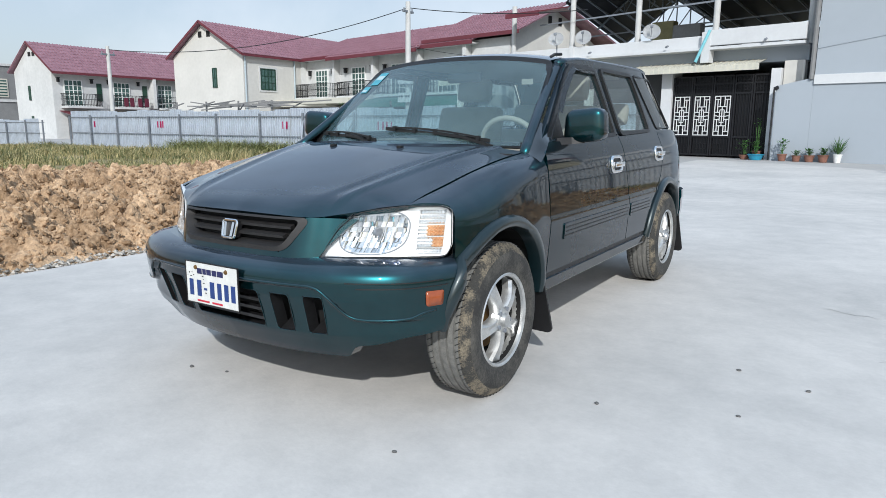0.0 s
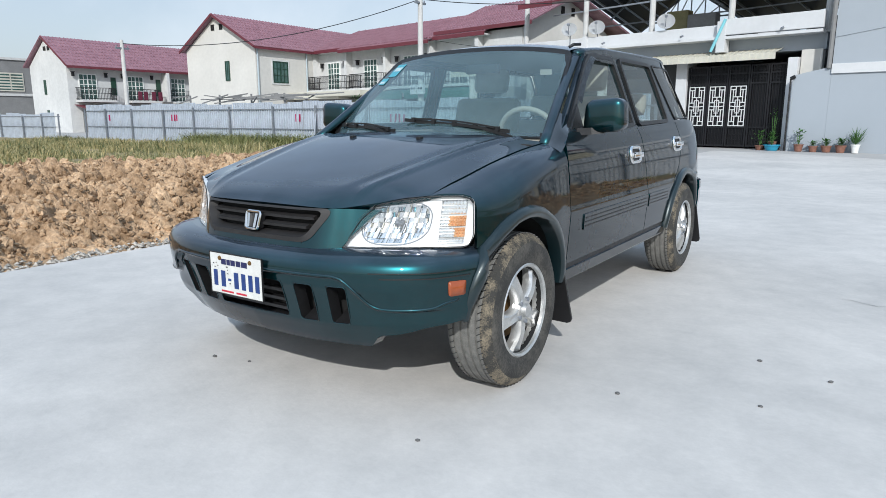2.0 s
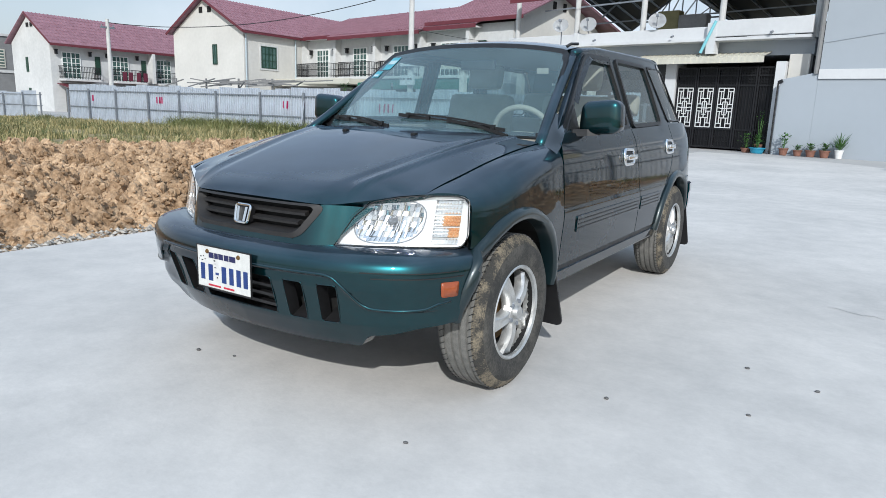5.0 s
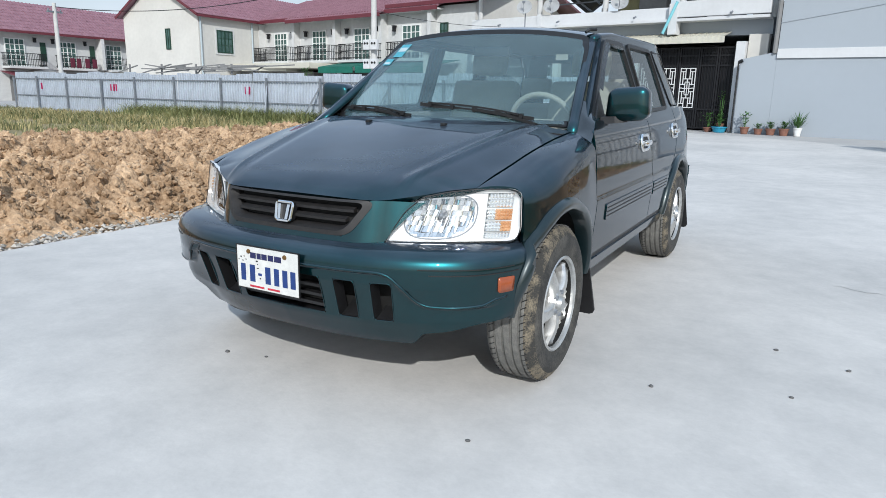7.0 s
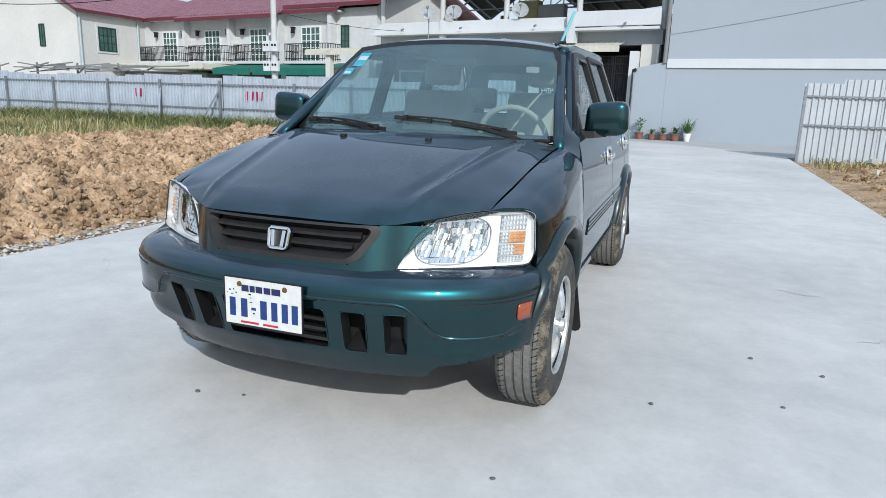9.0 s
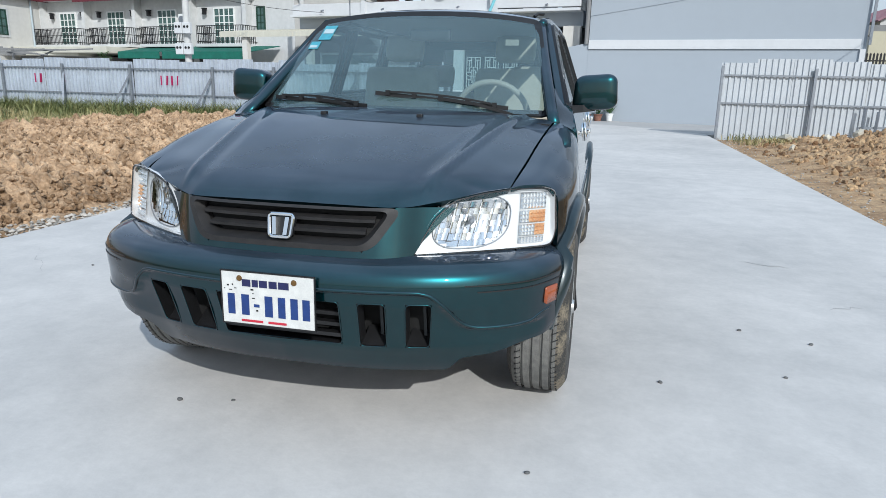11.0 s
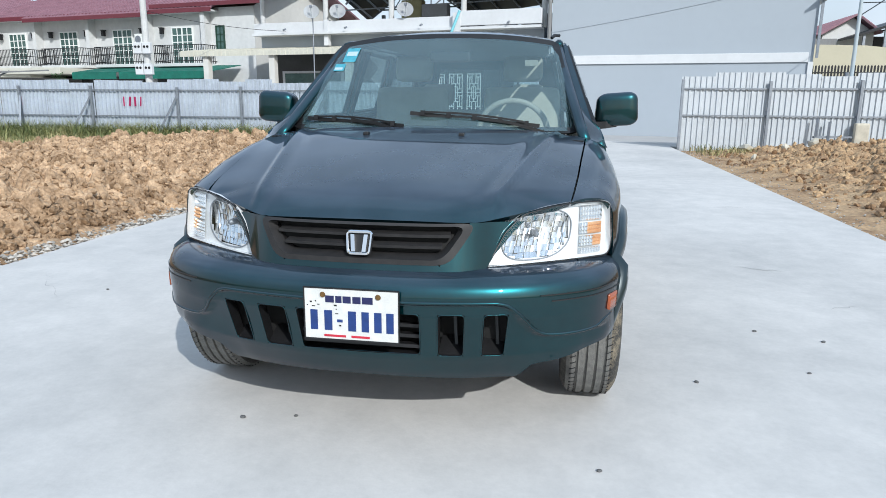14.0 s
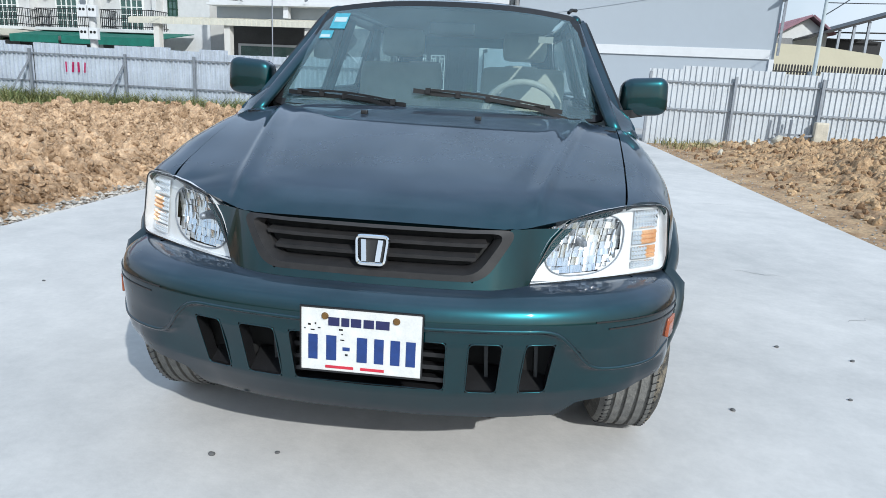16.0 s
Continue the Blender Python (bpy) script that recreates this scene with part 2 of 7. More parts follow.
REDPAINT = mat("red_spray", (0.42, 0.02, 0.11), 0.6, var=0.3, scale=20)
WALLW = mat("white_render", (0.53, 0.535, 0.53), 0.85, var=0.10, scale=0.5, detail=9, bump=0.05, bscale=40, col2=(0.62, 0.62, 0.61))
WALLC = mat("cream_render", (0.56, 0.545, 0.51), 0.85, var=0.10, scale=0.5, detail=9)
WALLG = mat("blue_grey_render", (0.335, 0.370, 0.408), 0.9, var=0.03, scale=0.35, detail=9, bump=0.03, bscale=30)
WALLD = mat("dark_render", (0.19, 0.19, 0.19), 0.9, var=0.2, scale=1.2)
BAND = mat("white_band", (0.56, 0.57, 0.58), 0.8, var=0.07, scale=1.0)
ROOF = mat("maroon_tiles", (0.23, 0.115, 0.145), 0.6, var=0.15, scale=2.0, col2=(0.30, 0.165, 0.20))
FASCIA = mat("maroon_fascia", (0.12, 0.022, 0.032), 0.5, var=0.15, scale=3)
CREAMSHEET = mat("cream_sheet", (0.56, 0.54, 0.46), 0.5, 0.1, var=0.10, scale=2)
GREENFRAME = mat("green_frame", (0.012, 0.045, 0.028), 0.45, var=0.2, scale=10)
DOORWHITE = mat("white_joinery", (0.72, 0.74, 0.72), 0.5, var=0.06, scale=6)
PANEDARK = mat("dim_pane", (0.06, 0.11, 0.10), 0.15, var=0.4, scale=2)
IRON = mat("black_iron", (0.012, 0.012, 0.014), 0.5, 0.3, var=0.3, scale=20)
POLECON = mat("pole_concrete", (0.50, 0.50, 0.49), 0.85, var=0.12, scale=3)
GREENNET = mat("green_net", (0.008, 0.12, 0.085), 0.7, var=0.25, scale=3)
TERRA = mat("terracotta", (0.21, 0.10, 0.07), 0.8, var=0.25, scale=12)
BLUEPOT = mat("blue_pot", (0.03, 0.26, 0.40), 0.4, var=0.1, scale=12)
WHITEPOT = mat("white_pot", (0.7, 0.7, 0.68), 0.5, var=0.1, scale=12)
PIPEBLUE = mat("blue_pipe", (0.20, 0.50, 0.56), 0.4, var=0.08, scale=8)
PIPEGREY = mat("grey_pipe", (0.38, 0.44, 0.47), 0.5, var=0.08, scale=8)
STONE = mat("pale_stone", (0.48, 0.44, 0.36), 0.9, var=0.2, scale=8, bump=0.3, bscale=30)
LATTICE = mat("pale_lattice", (0.62, 0.63, 0.63), 0.5, var=0.08, scale=8)
GRAVEL = mat("grey_gravel", (0.30, 0.28, 0.25), 0.95, var=0.25, scale=6, bump=0.5, bscale=50, island=0.6, col2=(0.48, 0.44, 0.39))
WASHING = mat("dark_red_cloth", (0.10, 0.012, 0.03), 0.8, var=0.3, scale=6)
STAIN = mat("concrete_crack", (0.39, 0.38, 0.37), 0.9, var=0.3, scale=20)
DARKSTONE = mat("dark_stone", (0.10, 0.10, 0.10), 0.9, var=0.4, scale=60)
# Near-black for panels that paint in shade below canopies and porch.
SHADEPANEL = mat("shade_panel", (0.05, 0.05, 0.05), 0.6, var=0.3, scale=1.5)
BOARD = mat("olive_board", (0.22, 0.20, 0.10), 0.8, var=0.2, scale=3)
YELLOWALL = mat("yellow_render", (0.44, 0.405, 0.30), 0.85, var=0.05, scale=1)
grained(CONCRETE, 26, 0.055)
grained(SOIL, 20, 0.28)
grained(SOILR, 20, 0.28)
grained(ROOF, 7, 0.15)
grained(WALLW, 3, 0.05)


# ---- mesh helpers ----
def link(name, bm, material, parent=None, label="", smooth=False, angle=None):
    me = bpy.data.meshes.new(name)
    bm.normal_update()
    bm.to_mesh(me)
    bm.free()
    if smooth:
        for f in me.polygons:
            f.use_smooth = True
        if angle:
            me.set_sharp_from_angle(angle=radians(angle))
    for mm in (material if isinstance(material, (list, tuple)) else (material,)):
        me.materials.append(mm)
    ob = new(name, me)
    if parent is not None:
        ob.parent = parent
    if label:
        ob["label"] = label
    return ob


def part(name, bm, material, parent, label="", smooth=False, angle=None):
    return link(name, bm, material, parent, label, smooth, angle)


def thing(name, label, category, loc=(0, 0, 0), rz=0.0, group="", kind=""):
    ob = new(name)
    ob.empty_display_size = 0.1
    ob.matrix_basis = pose(*loc, 0, 0, rz)
    return tagged(ob, label, category, group, kind)


def box(bm, x0, x1, y0, y1, z0, z1, bevel=0.0):
    r = bmesh.ops.create_cube(bm, size=1.0, matrix=Matrix.Translation(((x0 + x1) / 2, (y0 + y1) / 2, (z0 + z1) / 2))
                              @ Matrix.Diagonal((x1 - x0, y1 - y0, z1 - z0, 1)))
    if bevel:
        es = list({e for v in r["verts"] for e in v.link_edges})
        bmesh.ops.bevel(bm, geom=es, offset=bevel, segments=2, affect='EDGES', profile=0.6)
    return bm


def rod(bm, a, b, r, seg=8, r2=None):
    a, b = Vector(a), Vector(b)
    d = b - a
    m = Matrix.Translation((a + b) / 2) @ d.to_track_quat('Z', 'Y').to_matrix().to_4x4()
    bmesh.ops.create_cone(bm, cap_ends=True, segments=seg, radius1=r, radius2=r if r2 is None else r2, depth=d.length, matrix=m)
    return bm


def beam(bm, a, b, w, h):
    """A square bar from a to b, w wide and h high."""
    a, b = Vector(a), Vector(b)
    d = b - a
    m = Matrix.Translation((a + b) / 2) @ d.to_track_quat('Z', 'Y').to_matrix().to_4x4() @ Matrix.Diagonal((w, h, d.length, 1))
    bmesh.ops.create_cube(bm, size=1.0, matrix=m)
    return bm


def B():
    return bmesh.new()


def poly(bm, pts):
    return bm.faces.new([bm.verts.new(p) for p in pts])


def prism(bm, pts, vec):
    """Extrude a polygon (3D points) by vec into a closed solid."""
    f = poly(bm, pts)
    r = bmesh.ops.extrude_face_region(bm, geom=[f])
    bmesh.ops.translate(bm, vec=vec, verts=[v for v in r["geom"] if isinstance(v, bmesh.types.BMVert)])
    bmesh.ops.recalc_face_normals(bm, faces=bm.faces[:])
    return bm


def sweep(bm, pts, section, closed=False, up=None):
    """Sweep a closed 2D section along a polyline. up: fixed reference for the section's second axis."""
    pts = [Vector(p) for p in pts]
    n = len(pts)
    rings = []
    for i, p in enumerate(pts):
        if closed:
            t = (pts[(i + 1) % n] - pts[i - 1]).normalized()
        else:
            t = (pts[min(i + 1, n - 1)] - pts[max(i - 1, 0)]).normalized()
        u = Vector(up) if up is not None else Vector((0, 0, 1))
        s = t.cross(u)
        if s.length < 1e-4:
            s = t.cross(Vector((1, 0, 0)))
        s.normalize()
        w = s.cross(t).normalized()
        rings.append([bm.verts.new(p + s * a + w * b) for a, b in section])
    k = len(section)
    for i in range(n if closed else n - 1):
        r0, r1 = rings[i], rings[(i + 1) % n]
        for j in range(k):
            bm.faces.new((r0[j], r0[(j + 1) % k], r1[(j + 1) % k], r1[j]))
    if not closed:
        bm.faces.new(rings[0][::-1])
        bm.faces.new(rings[-1])
    bmesh.ops.recalc_face_normals(bm, faces=bm.faces[:])
    return bm


def circle(r, k=8, sx=1.0, sy=1.0):
    return [(r * sx * math.cos(2 * math.pi * i / k), r * sy * math.sin(2 * math.pi * i / k)) for i in range(k)]


def rect(w, h):
    return [(-w / 2, -h / 2), (w / 2, -h / 2), (w / 2, h / 2), (-w / 2, h / 2)]


def lathe(bm, profile, seg=48, axis='X'):
    """Spin a closed profile of (radius, along) about an axis through the origin."""
    rings = []
    for i in range(seg):
        a = 2 * math.pi * i / seg
        c, s = math.cos(a), math.sin(a)
        if axis == 'X':
            rings.append([bm.verts.new((h, r * c, r * s)) for r, h in profile])
        else:
            rings.append([bm.verts.new((r * c, r * s, h)) for r, h in profile])
    k = len(profile)
    for i in range(seg):
        r0, r1 = rings[i], rings[(i + 1) % seg]
        for j in range(k):
            bm.faces.new((r0[j], r0[(j + 1) % k], r1[(j + 1) % k], r1[j]))
    bmesh.ops.recalc_face_normals(bm, faces=bm.faces[:])
    return bm


def panel(outline, fn, us, vs, out, flange=0.015):
    """A curved sheet: a flat outline cut by grid lines us and vs, laid onto the surface fn(u, v), its rim turned inwards."""
    bm = B()
    poly(bm, [(u, v, 0) for u, v in outline])
    for u in us:
        bmesh.ops.bisect_plane(bm, geom=bm.verts[:] + bm.edges[:] + bm.faces[:], plane_co=(u, 0, 0), plane_no=(1, 0, 0), dist=1e-5)
    for v in vs:
        bmesh.ops.bisect_plane(bm, geom=bm.verts[:] + bm.edges[:] + bm.faces[:], plane_co=(0, v, 0), plane_no=(0, 1, 0), dist=1e-5)
    for v in bm.verts:
        v.co = Vector(fn(v.co.x, v.co.y))
    bmesh.ops.recalc_face_normals(bm, faces=bm.faces[:])
    bm.normal_update()
    tot = sum((f.normal * f.calc_area() for f in bm.faces), Vector())
    if tot.dot(Vector(out)) < 0:
        bmesh.ops.reverse_faces(bm, faces=bm.faces[:])
        bm.normal_update()
    for f in bm.faces:
        f.smooth = True
    rim = [e for e in bm.edges if e.is_boundary]
    if flange:
        nrm = {v: v.normal.copy() for e in rim for v in e.verts}
        r = bmesh.ops.extrude_edge_only(bm, edges=rim)
        nv = [g for g in r["geom"] if isinstance(g, bmesh.types.BMVert)]
        pos = {tuple(round(c, 6) for c in v.co): nn for v, nn in nrm.items()}
        for v in nv:
            nn = pos.get(tuple(round(c, 6) for c in v.co))
            if nn is not None:
                v.co -= nn * flange
        for e in rim:
            if e.is_valid:
                e.smooth = False
    return bm


def steps(a, b, n):
    return [a + (b - a) * i / n for i in range(1, n)]


def ramp_of(xs, ys):
    """A smooth curve through the points that never overshoots them."""
    xs, ys = [float(x) for x in xs], [float(y) for y in ys]
    n = len(xs)
    h = [xs[i + 1] - xs[i] for i in range(n - 1)]
    d = [(ys[i + 1] - ys[i]) / h[i] for i in range(n - 1)]
    m = [d[0]] + [0.0 if d[i - 1] * d[i] <= 0 else 2 * d[i - 1] * d[i] / (d[i - 1] + d[i]) for i in range(1, n - 1)] + [d[-1]]

    def at(v):
        v = min(max(float(v), xs[0]), xs[-1])
        i = 0
        while i < n - 2 and v > xs[i + 1]:
            i += 1
        t = (v - xs[i]) / h[i]
        return (ys[i] * (1 + 2 * t) * (1 - t) ** 2 + m[i] * h[i] * t * (1 - t) ** 2 + ys[i + 1] * t * t * (3 - 2 * t) + m[i + 1] * h[i] * t * t * (t - 1))
    return at


def rounded(pts, r, k=4):
    """Round the corners of a 2D outline."""
    out = []
    n = len(pts)
    for i in range(n):
        p, q, s = Vector(pts[i - 1]), Vector(pts[i]), Vector(pts[(i + 1) % n])
        a, b = (p - q), (s - q)
        ra = min(r, a.length * 0.45, b.length * 0.45)
        a, b = q + a.normalized() * ra, q + b.normalized() * ra
        for j in range(k + 1):
            t = j / k
            out.append(tuple((1 - t) ** 2 * a + 2 * t * (1 - t) * q + t * t * b))
    return out


# ---- ground, lane and street ----
def sheet(name, x0, x1, y0, y1, z, material, label, category):
    bm = B()
    poly(bm, [(x0, y0, z), (x1, y0, z), (x1, y1, z), (x0, y1, z)])
    return tagged(link(name, bm, material), label, category, kind="structure")


LANE_L, LANE_R, STREET_Y, FENCE_Y = -3.36, 3.47, 17.1, 16.35
sheet("ground", -1500, 1500, -1500, 1500, -0.10, GROUND, "dry brown earth with thin weeds to the horizon", "ground")
bm = B()
prism(bm, [(LANE_L, -14, -0.12), (LANE_R, -14, -0.12), (LANE_R, 17.2, -0.12), (2.6, 18.6, -0.12), (1.2, 20.2, -0.12), (-0.8, 21.4, -0.12), (LANE_L, 22.2, -0.12)], (0, 0, 0.12))
tagged(link("road", bm, CONCRETE), "pale new concrete lane with faint stains", "road", kind="structure")
bm = B()
prism(bm, [(-70, 17.0, -0.12), (60, 17.0, -0.12), (60, 34, -0.12), (-70, 34, -0.12)], (0, 0, 0.112))
tagged(link("street", bm, STREET), "greyer concrete cross street before the houses", "road", kind="structure")


def clod_field(x0, x1, y0, y1, step, seed, base, amp):
    """Height of heaped clods on a grid: rounded lumps of three sizes on a slow swell."""
    rng = np.random.default_rng(seed)
    xs, ys = np.arange(x0, x1 + 1e-6, step), np.arange(y0, y1 + 1e-6, step)
    X, Y = np.meshgrid(xs, ys)
    Z = base(X, Y)
    A = amp(X, Y)
    for size, h in ((0.80, 0.17), (0.36, 0.17), (0.17, 0.165), (0.095, 0.095)):
        nx, ny = int((x1 - x0) / size) + 3, int((y1 - y0) / size) + 3
        jx, jy = rng.random((ny, nx)), rng.random((ny, nx))
        hh, rr = rng.random((ny, nx)) ** 1.5, 0.40 + 0.5 * rng.random((ny, nx))
        gx, gy = (X - x0) / size + 1, (Y - y0) / size + 1
        ix, iy = gx.astype(int), gy.astype(int)
        best = np.zeros_like(X)
        for dy in (-1, 0, 1):
            for dx in (-1, 0, 1):
                cx, cy = np.clip(ix + dx, 0, nx - 1), np.clip(iy + dy, 0, ny - 1)
                d2 = ((gx - cx - jx[cy, cx]) ** 2 + (gy - cy - jy[cy, cx]) ** 2) / rr[cy, cx] ** 2
                best = np.maximum(best, hh[cy, cx] * np.clip(1 - d2, 0, 1) ** 0.4)
        Z = Z + A * h * best
    Z = Z + A * 0.024 * (rng.random(X.shape) - 0.5) - 0.03 * A          # crumbs
    return xs, ys, Z


def height_mesh(name, xs, ys, Z, material, label, category):
    ny, nx = Z.shape
    X, Y = np.meshgrid(xs, ys)
    co = np.stack([X, Y, Z], -1).reshape(-1, 3)
    i = np.arange(ny * nx).reshape(ny, nx)
    q = np.stack([i[:-1, :-1], i[:-1, 1:], i[1:, 1:], i[1:, :-1]], -1).reshape(-1, 4)
    me = bpy.data.meshes.new(name)
    me.from_pydata(co.tolist(), [], q.tolist())
    me.materials.append(material)
    return tagged(new(name, me), label, category, kind="stuff")


def sstep(a, b, v):
    t = np.clip((v - a) / (b - a), 0, 1)
    return t * t * (3 - 2 * t)


def swell(X, Y, f, seed):
    r = np.random.default_rng(seed)
    s = 0
    for k in range(7):
        a, p, q = r.random() * 6.28, r.random() * 6.28, f * (0.6 + 1.2 * r.random())
        s = s + np.sin((X * math.cos(a) + Y * math.sin(a)) * q + p)
    return s / 4


def base_left(X, Y):
    edge = sstep(LANE_L - 0.02, LANE_L - 1.1, X)
    far = sstep(-13.6, -10.0, X) * sstep(16.0, 14.2, Y)
    return -0.08 + edge * far * (0.10 + 0.09 * swell(X, Y, 0.9, 3))


def amp_left(X, Y):
    return (0.12 + 0.88 * sstep(LANE_L - 0.15, LANE_L - 1.0, X)) * sstep(-13.8, -11.8, X + 0.8 * swell(X, Y, 0.7, 8)) * sstep(16.2, 14.4, Y)


def base_right(X, Y):
    edge = sstep(LANE_R + 0.05, LANE_R + 2.2, X)
    heap = np.exp(-((X - 8.6) / 2.0) ** 2 - ((Y - 13.4) / 1.3) ** 2) + 1.2 * np.exp(-((X - 7.2) / 0.9) ** 2 - ((Y - 9.6) / 1.6) ** 2)
    return -0.08 + edge * (0.07 + 0.05 * swell(X, Y, 0.9, 5)) + 0.24 * heap


def amp_right(X, Y):
    return (0.08 + 0.72 * sstep(LANE_R + 0.5, LANE_R + 3.0, X)) * sstep(16.3, 14.6, Y)


LEFT_EARTH = clod_field(-14.0, LANE_L - 0.01, -5.0, 16.2, 0.029, 1, base_left, amp_left)
RIGHT_EARTH = clod_field(LANE_R + 0.01, 16.0, 1.5, 16.3, 0.045, 2, base_right, amp_right)
height_mesh("dug_earth", *LEFT_EARTH, SOIL,
            "heaped orange-brown clods of dug earth beside the lane", "earth")
height_mesh("dug_earth", *RIGHT_EARTH, SOILR,
            "reddish rubble and earth heaps before the zinc fence", "earth")


def pebbles(name, pts, size, material, label, rng):
    V, F = [], []
    for x, y, z in pts:
        s = size * (0.5 + rng.random())
        o = len(V)
        for k in range(6):
            d = [(1, 0, 0), (-1, 0, 0), (0, 1, 0), (0, -1, 0), (0, 0, 1), (0, 0, -1)][k]
            V.append((x + d[0] * s * (0.6 + 0.7 * rng.random()), y + d[1] * s * (0.6 + 0.7 * rng.random()), z + d[2] * s * (0.4 + 0.4 * rng.random())))
        F += [(o + a, o + b, o + c) for a, b, c in ((0, 2, 4), (2, 1, 4), (1, 3, 4), (3, 0, 4), (2, 0, 5), (1, 2, 5), (3, 1, 5), (0, 3, 5))]
    me = bpy.data.meshes.new(name)
    me.from_pydata(V, [], F)
    me.materials.append(material)
    return tagged(new(name, me), label, "gravel", kind="stuff")


rng = random.Random(4)
pebbles("gravel", [(LANE_L - abs(rng.gauss(0, 0.28)), rng.uniform(-4, 16), -0.05 + 0.05 * rng.random()) for _ in range(5200)], 0.022, GRAVEL,
        "loose grey gravel along the lane edge", rng)
pebbles("gravel", [(LANE_R + abs(rng.gauss(0, 0.3)), rng.uniform(2, 16), -0.06 + 0.05 * rng.random()) for _ in range(500)], 0.013, GRAVEL,
        "loose grey gravel along the lane edge", rng)


# grass: curved blades in tufts
def grass(name, spots, label, rng, hmin, hmax, material):
    V, F = [], []
    for x, y, n, hk in spots:
        for _ in range(n):
            a, h = rng.random() * 6.283, (hmin + (hmax - hmin) * rng.random() ** 1.6) * hk
            bx, by = x + rng.gauss(0, 0.10), y + rng.gauss(0, 0.10)
            dx, dy, lean, w = math.cos(a), math.sin(a), h * rng.uniform(0.4, 1.9), rng.uniform(0.005, 0.012)
            o = len(V)
            V += [(bx - dy * w, by + dx * w, -0.1), (bx + dy * w, by - dx * w, -0.1),
                  (bx + dx * lean * 0.35 + dy * w * 0.8, by + dy * lean * 0.35 - dx * w * 0.8, h * 0.6),
                  (bx + dx * lean * 0.35 - dy * w * 0.8, by + dy * lean * 0.35 + dx * w * 0.8, h * 0.6),
                  (bx + dx * lean, by + dy * lean, h)]
            F += [(o, o + 1, o + 2, o + 3), (o + 3, o + 2, o + 4)]
    me = bpy.data.meshes.new(name)
    me.from_pydata(V, [], F)
    me.materials.append(material)
    return tagged(new(name, me), label, "grass", kind="stuff")


rng = random.Random(9)
spots = []
while len(spots) < 8500:
    x, y = rng.uniform(-36, -4.0), rng.uniform(1.5, 16.2)
    near = -11.0 - 0.9 * math.sin(y * 0.9) + (max(0, y - 11.5) * 1.9)      # where the clods give way to weeds
    if x > near + rng.gauss(0, 0.5) and y < 14.6 + 0.5 * math.sin(x * 1.3):
        continue
    k = 0.5 + 0.9 * noise.noise((x * 0.45, y * 0.45, 0)) + 0.5 * noise.noise((x * 1.7, y * 1.7, 4))
    if k < (0.34 if y < 14.2 else 0.1) + 0.25 * rng.random():
        continue
    spots.append((x, y, rng.randint(3, 8), 0.28 + 0.95 * k * k))
grass("grass", spots, "yellow-green rough grass along the fence", rng, 0.05, 0.30, GRASS)
spots = [(rng.uniform(-24, -3.7), 16.1 - abs(rng.gauss(0, 0.55)), rng.randint(5, 10), 0.7 + 0.7 * rng.random()) for _ in range(4600)]
grass("grass", spots, "pale green grass standing along the fence foot", rng, 0.10, 0.50, LUSH)
spots = [(rng.uniform(3.9, 15), rng.uniform(14.2, 16.2), 6, 0.5) for _ in range(420)]
spots += [(rng.gauss(5.2, 0.5), rng.gauss(14.6, 0.4), 7, 0.45) for _ in range(120)]
grass("grass", spots, "thin weeds before the zinc fence", rng, 0.08, 0.35, GRASS)

# small stones on the lane
for x, y, s in ((1.247, 0.136, 0.010), (1.674, 0.892, 0.010), (1.976, 0.788, 0.010), (1.768, 0.340, 0.008), (0.80, -0.675, 0.008),
                (-0.53, -0.553, 0.011), (-0.335, -0.501, 0.007), (-2.2, 0.9, 0.008)):
    bm = B()
    bmesh.ops.create_icosphere(bm, subdivisions=2, radius=s, matrix=Matrix.Translation((x, y, s * 0.4)) @ Matrix.Diagonal((1.2, 0.9, 0.6, 1)))
    for v in bm.verts:
        v.co += Vector((noise.noise(v.co * 60), noise.noise(v.co * 60 + Vector((5, 0, 0))), 0)) * s * 0.4
    tagged(link("pebble", bm, DARKSTONE, smooth=True), "small dark pebble lying on the concrete", "stone", "pebbles on the lane")


# hairline cracks and scuffs in the concrete
rngc = random.Random(17)
for x, y, dx, dy, n, w in ((-1.0, 8.2, 1.5, 0.25, 12, 0.02), (0.7, 11.0, 1.2, 0.1, 9, 0.025), (-2.9, 1.2, 0.5, -0.5, 8, 0.012), (-2.6, 2.3, 0.5, 0.15, 6, 0.014),
                           (2.2, 1.4, 0.25, 0.1, 4, 0.02), (2.3, 5.4, 0.5, 0.1, 6, 0.02), (1.9, 2.4, 0.3, -0.1, 5, 0.02)):
    bm = B()
    prev = None
    for i in range(n + 1):
        px, py = x + dx * i / n + rngc.gauss(0, 0.015), y + dy * i / n + rngc.gauss(0, 0.02)
        ww = w * rngc.uniform(0.15, 1.0) * math.sin(math.pi * (i + 0.3) / (n + 0.6))
        cur = (bm.verts.new((px, py - ww / 2, 0.0015)), bm.verts.new((px, py + ww / 2, 0.0015)))
        if prev:
            bm.faces.new((prev[0], cur[0], cur[1], prev[1]))
        prev = cur
    tagged(link("road_crack", bm, STAIN), "dark hairline crack in the concrete lane", "crack", kind="structure")


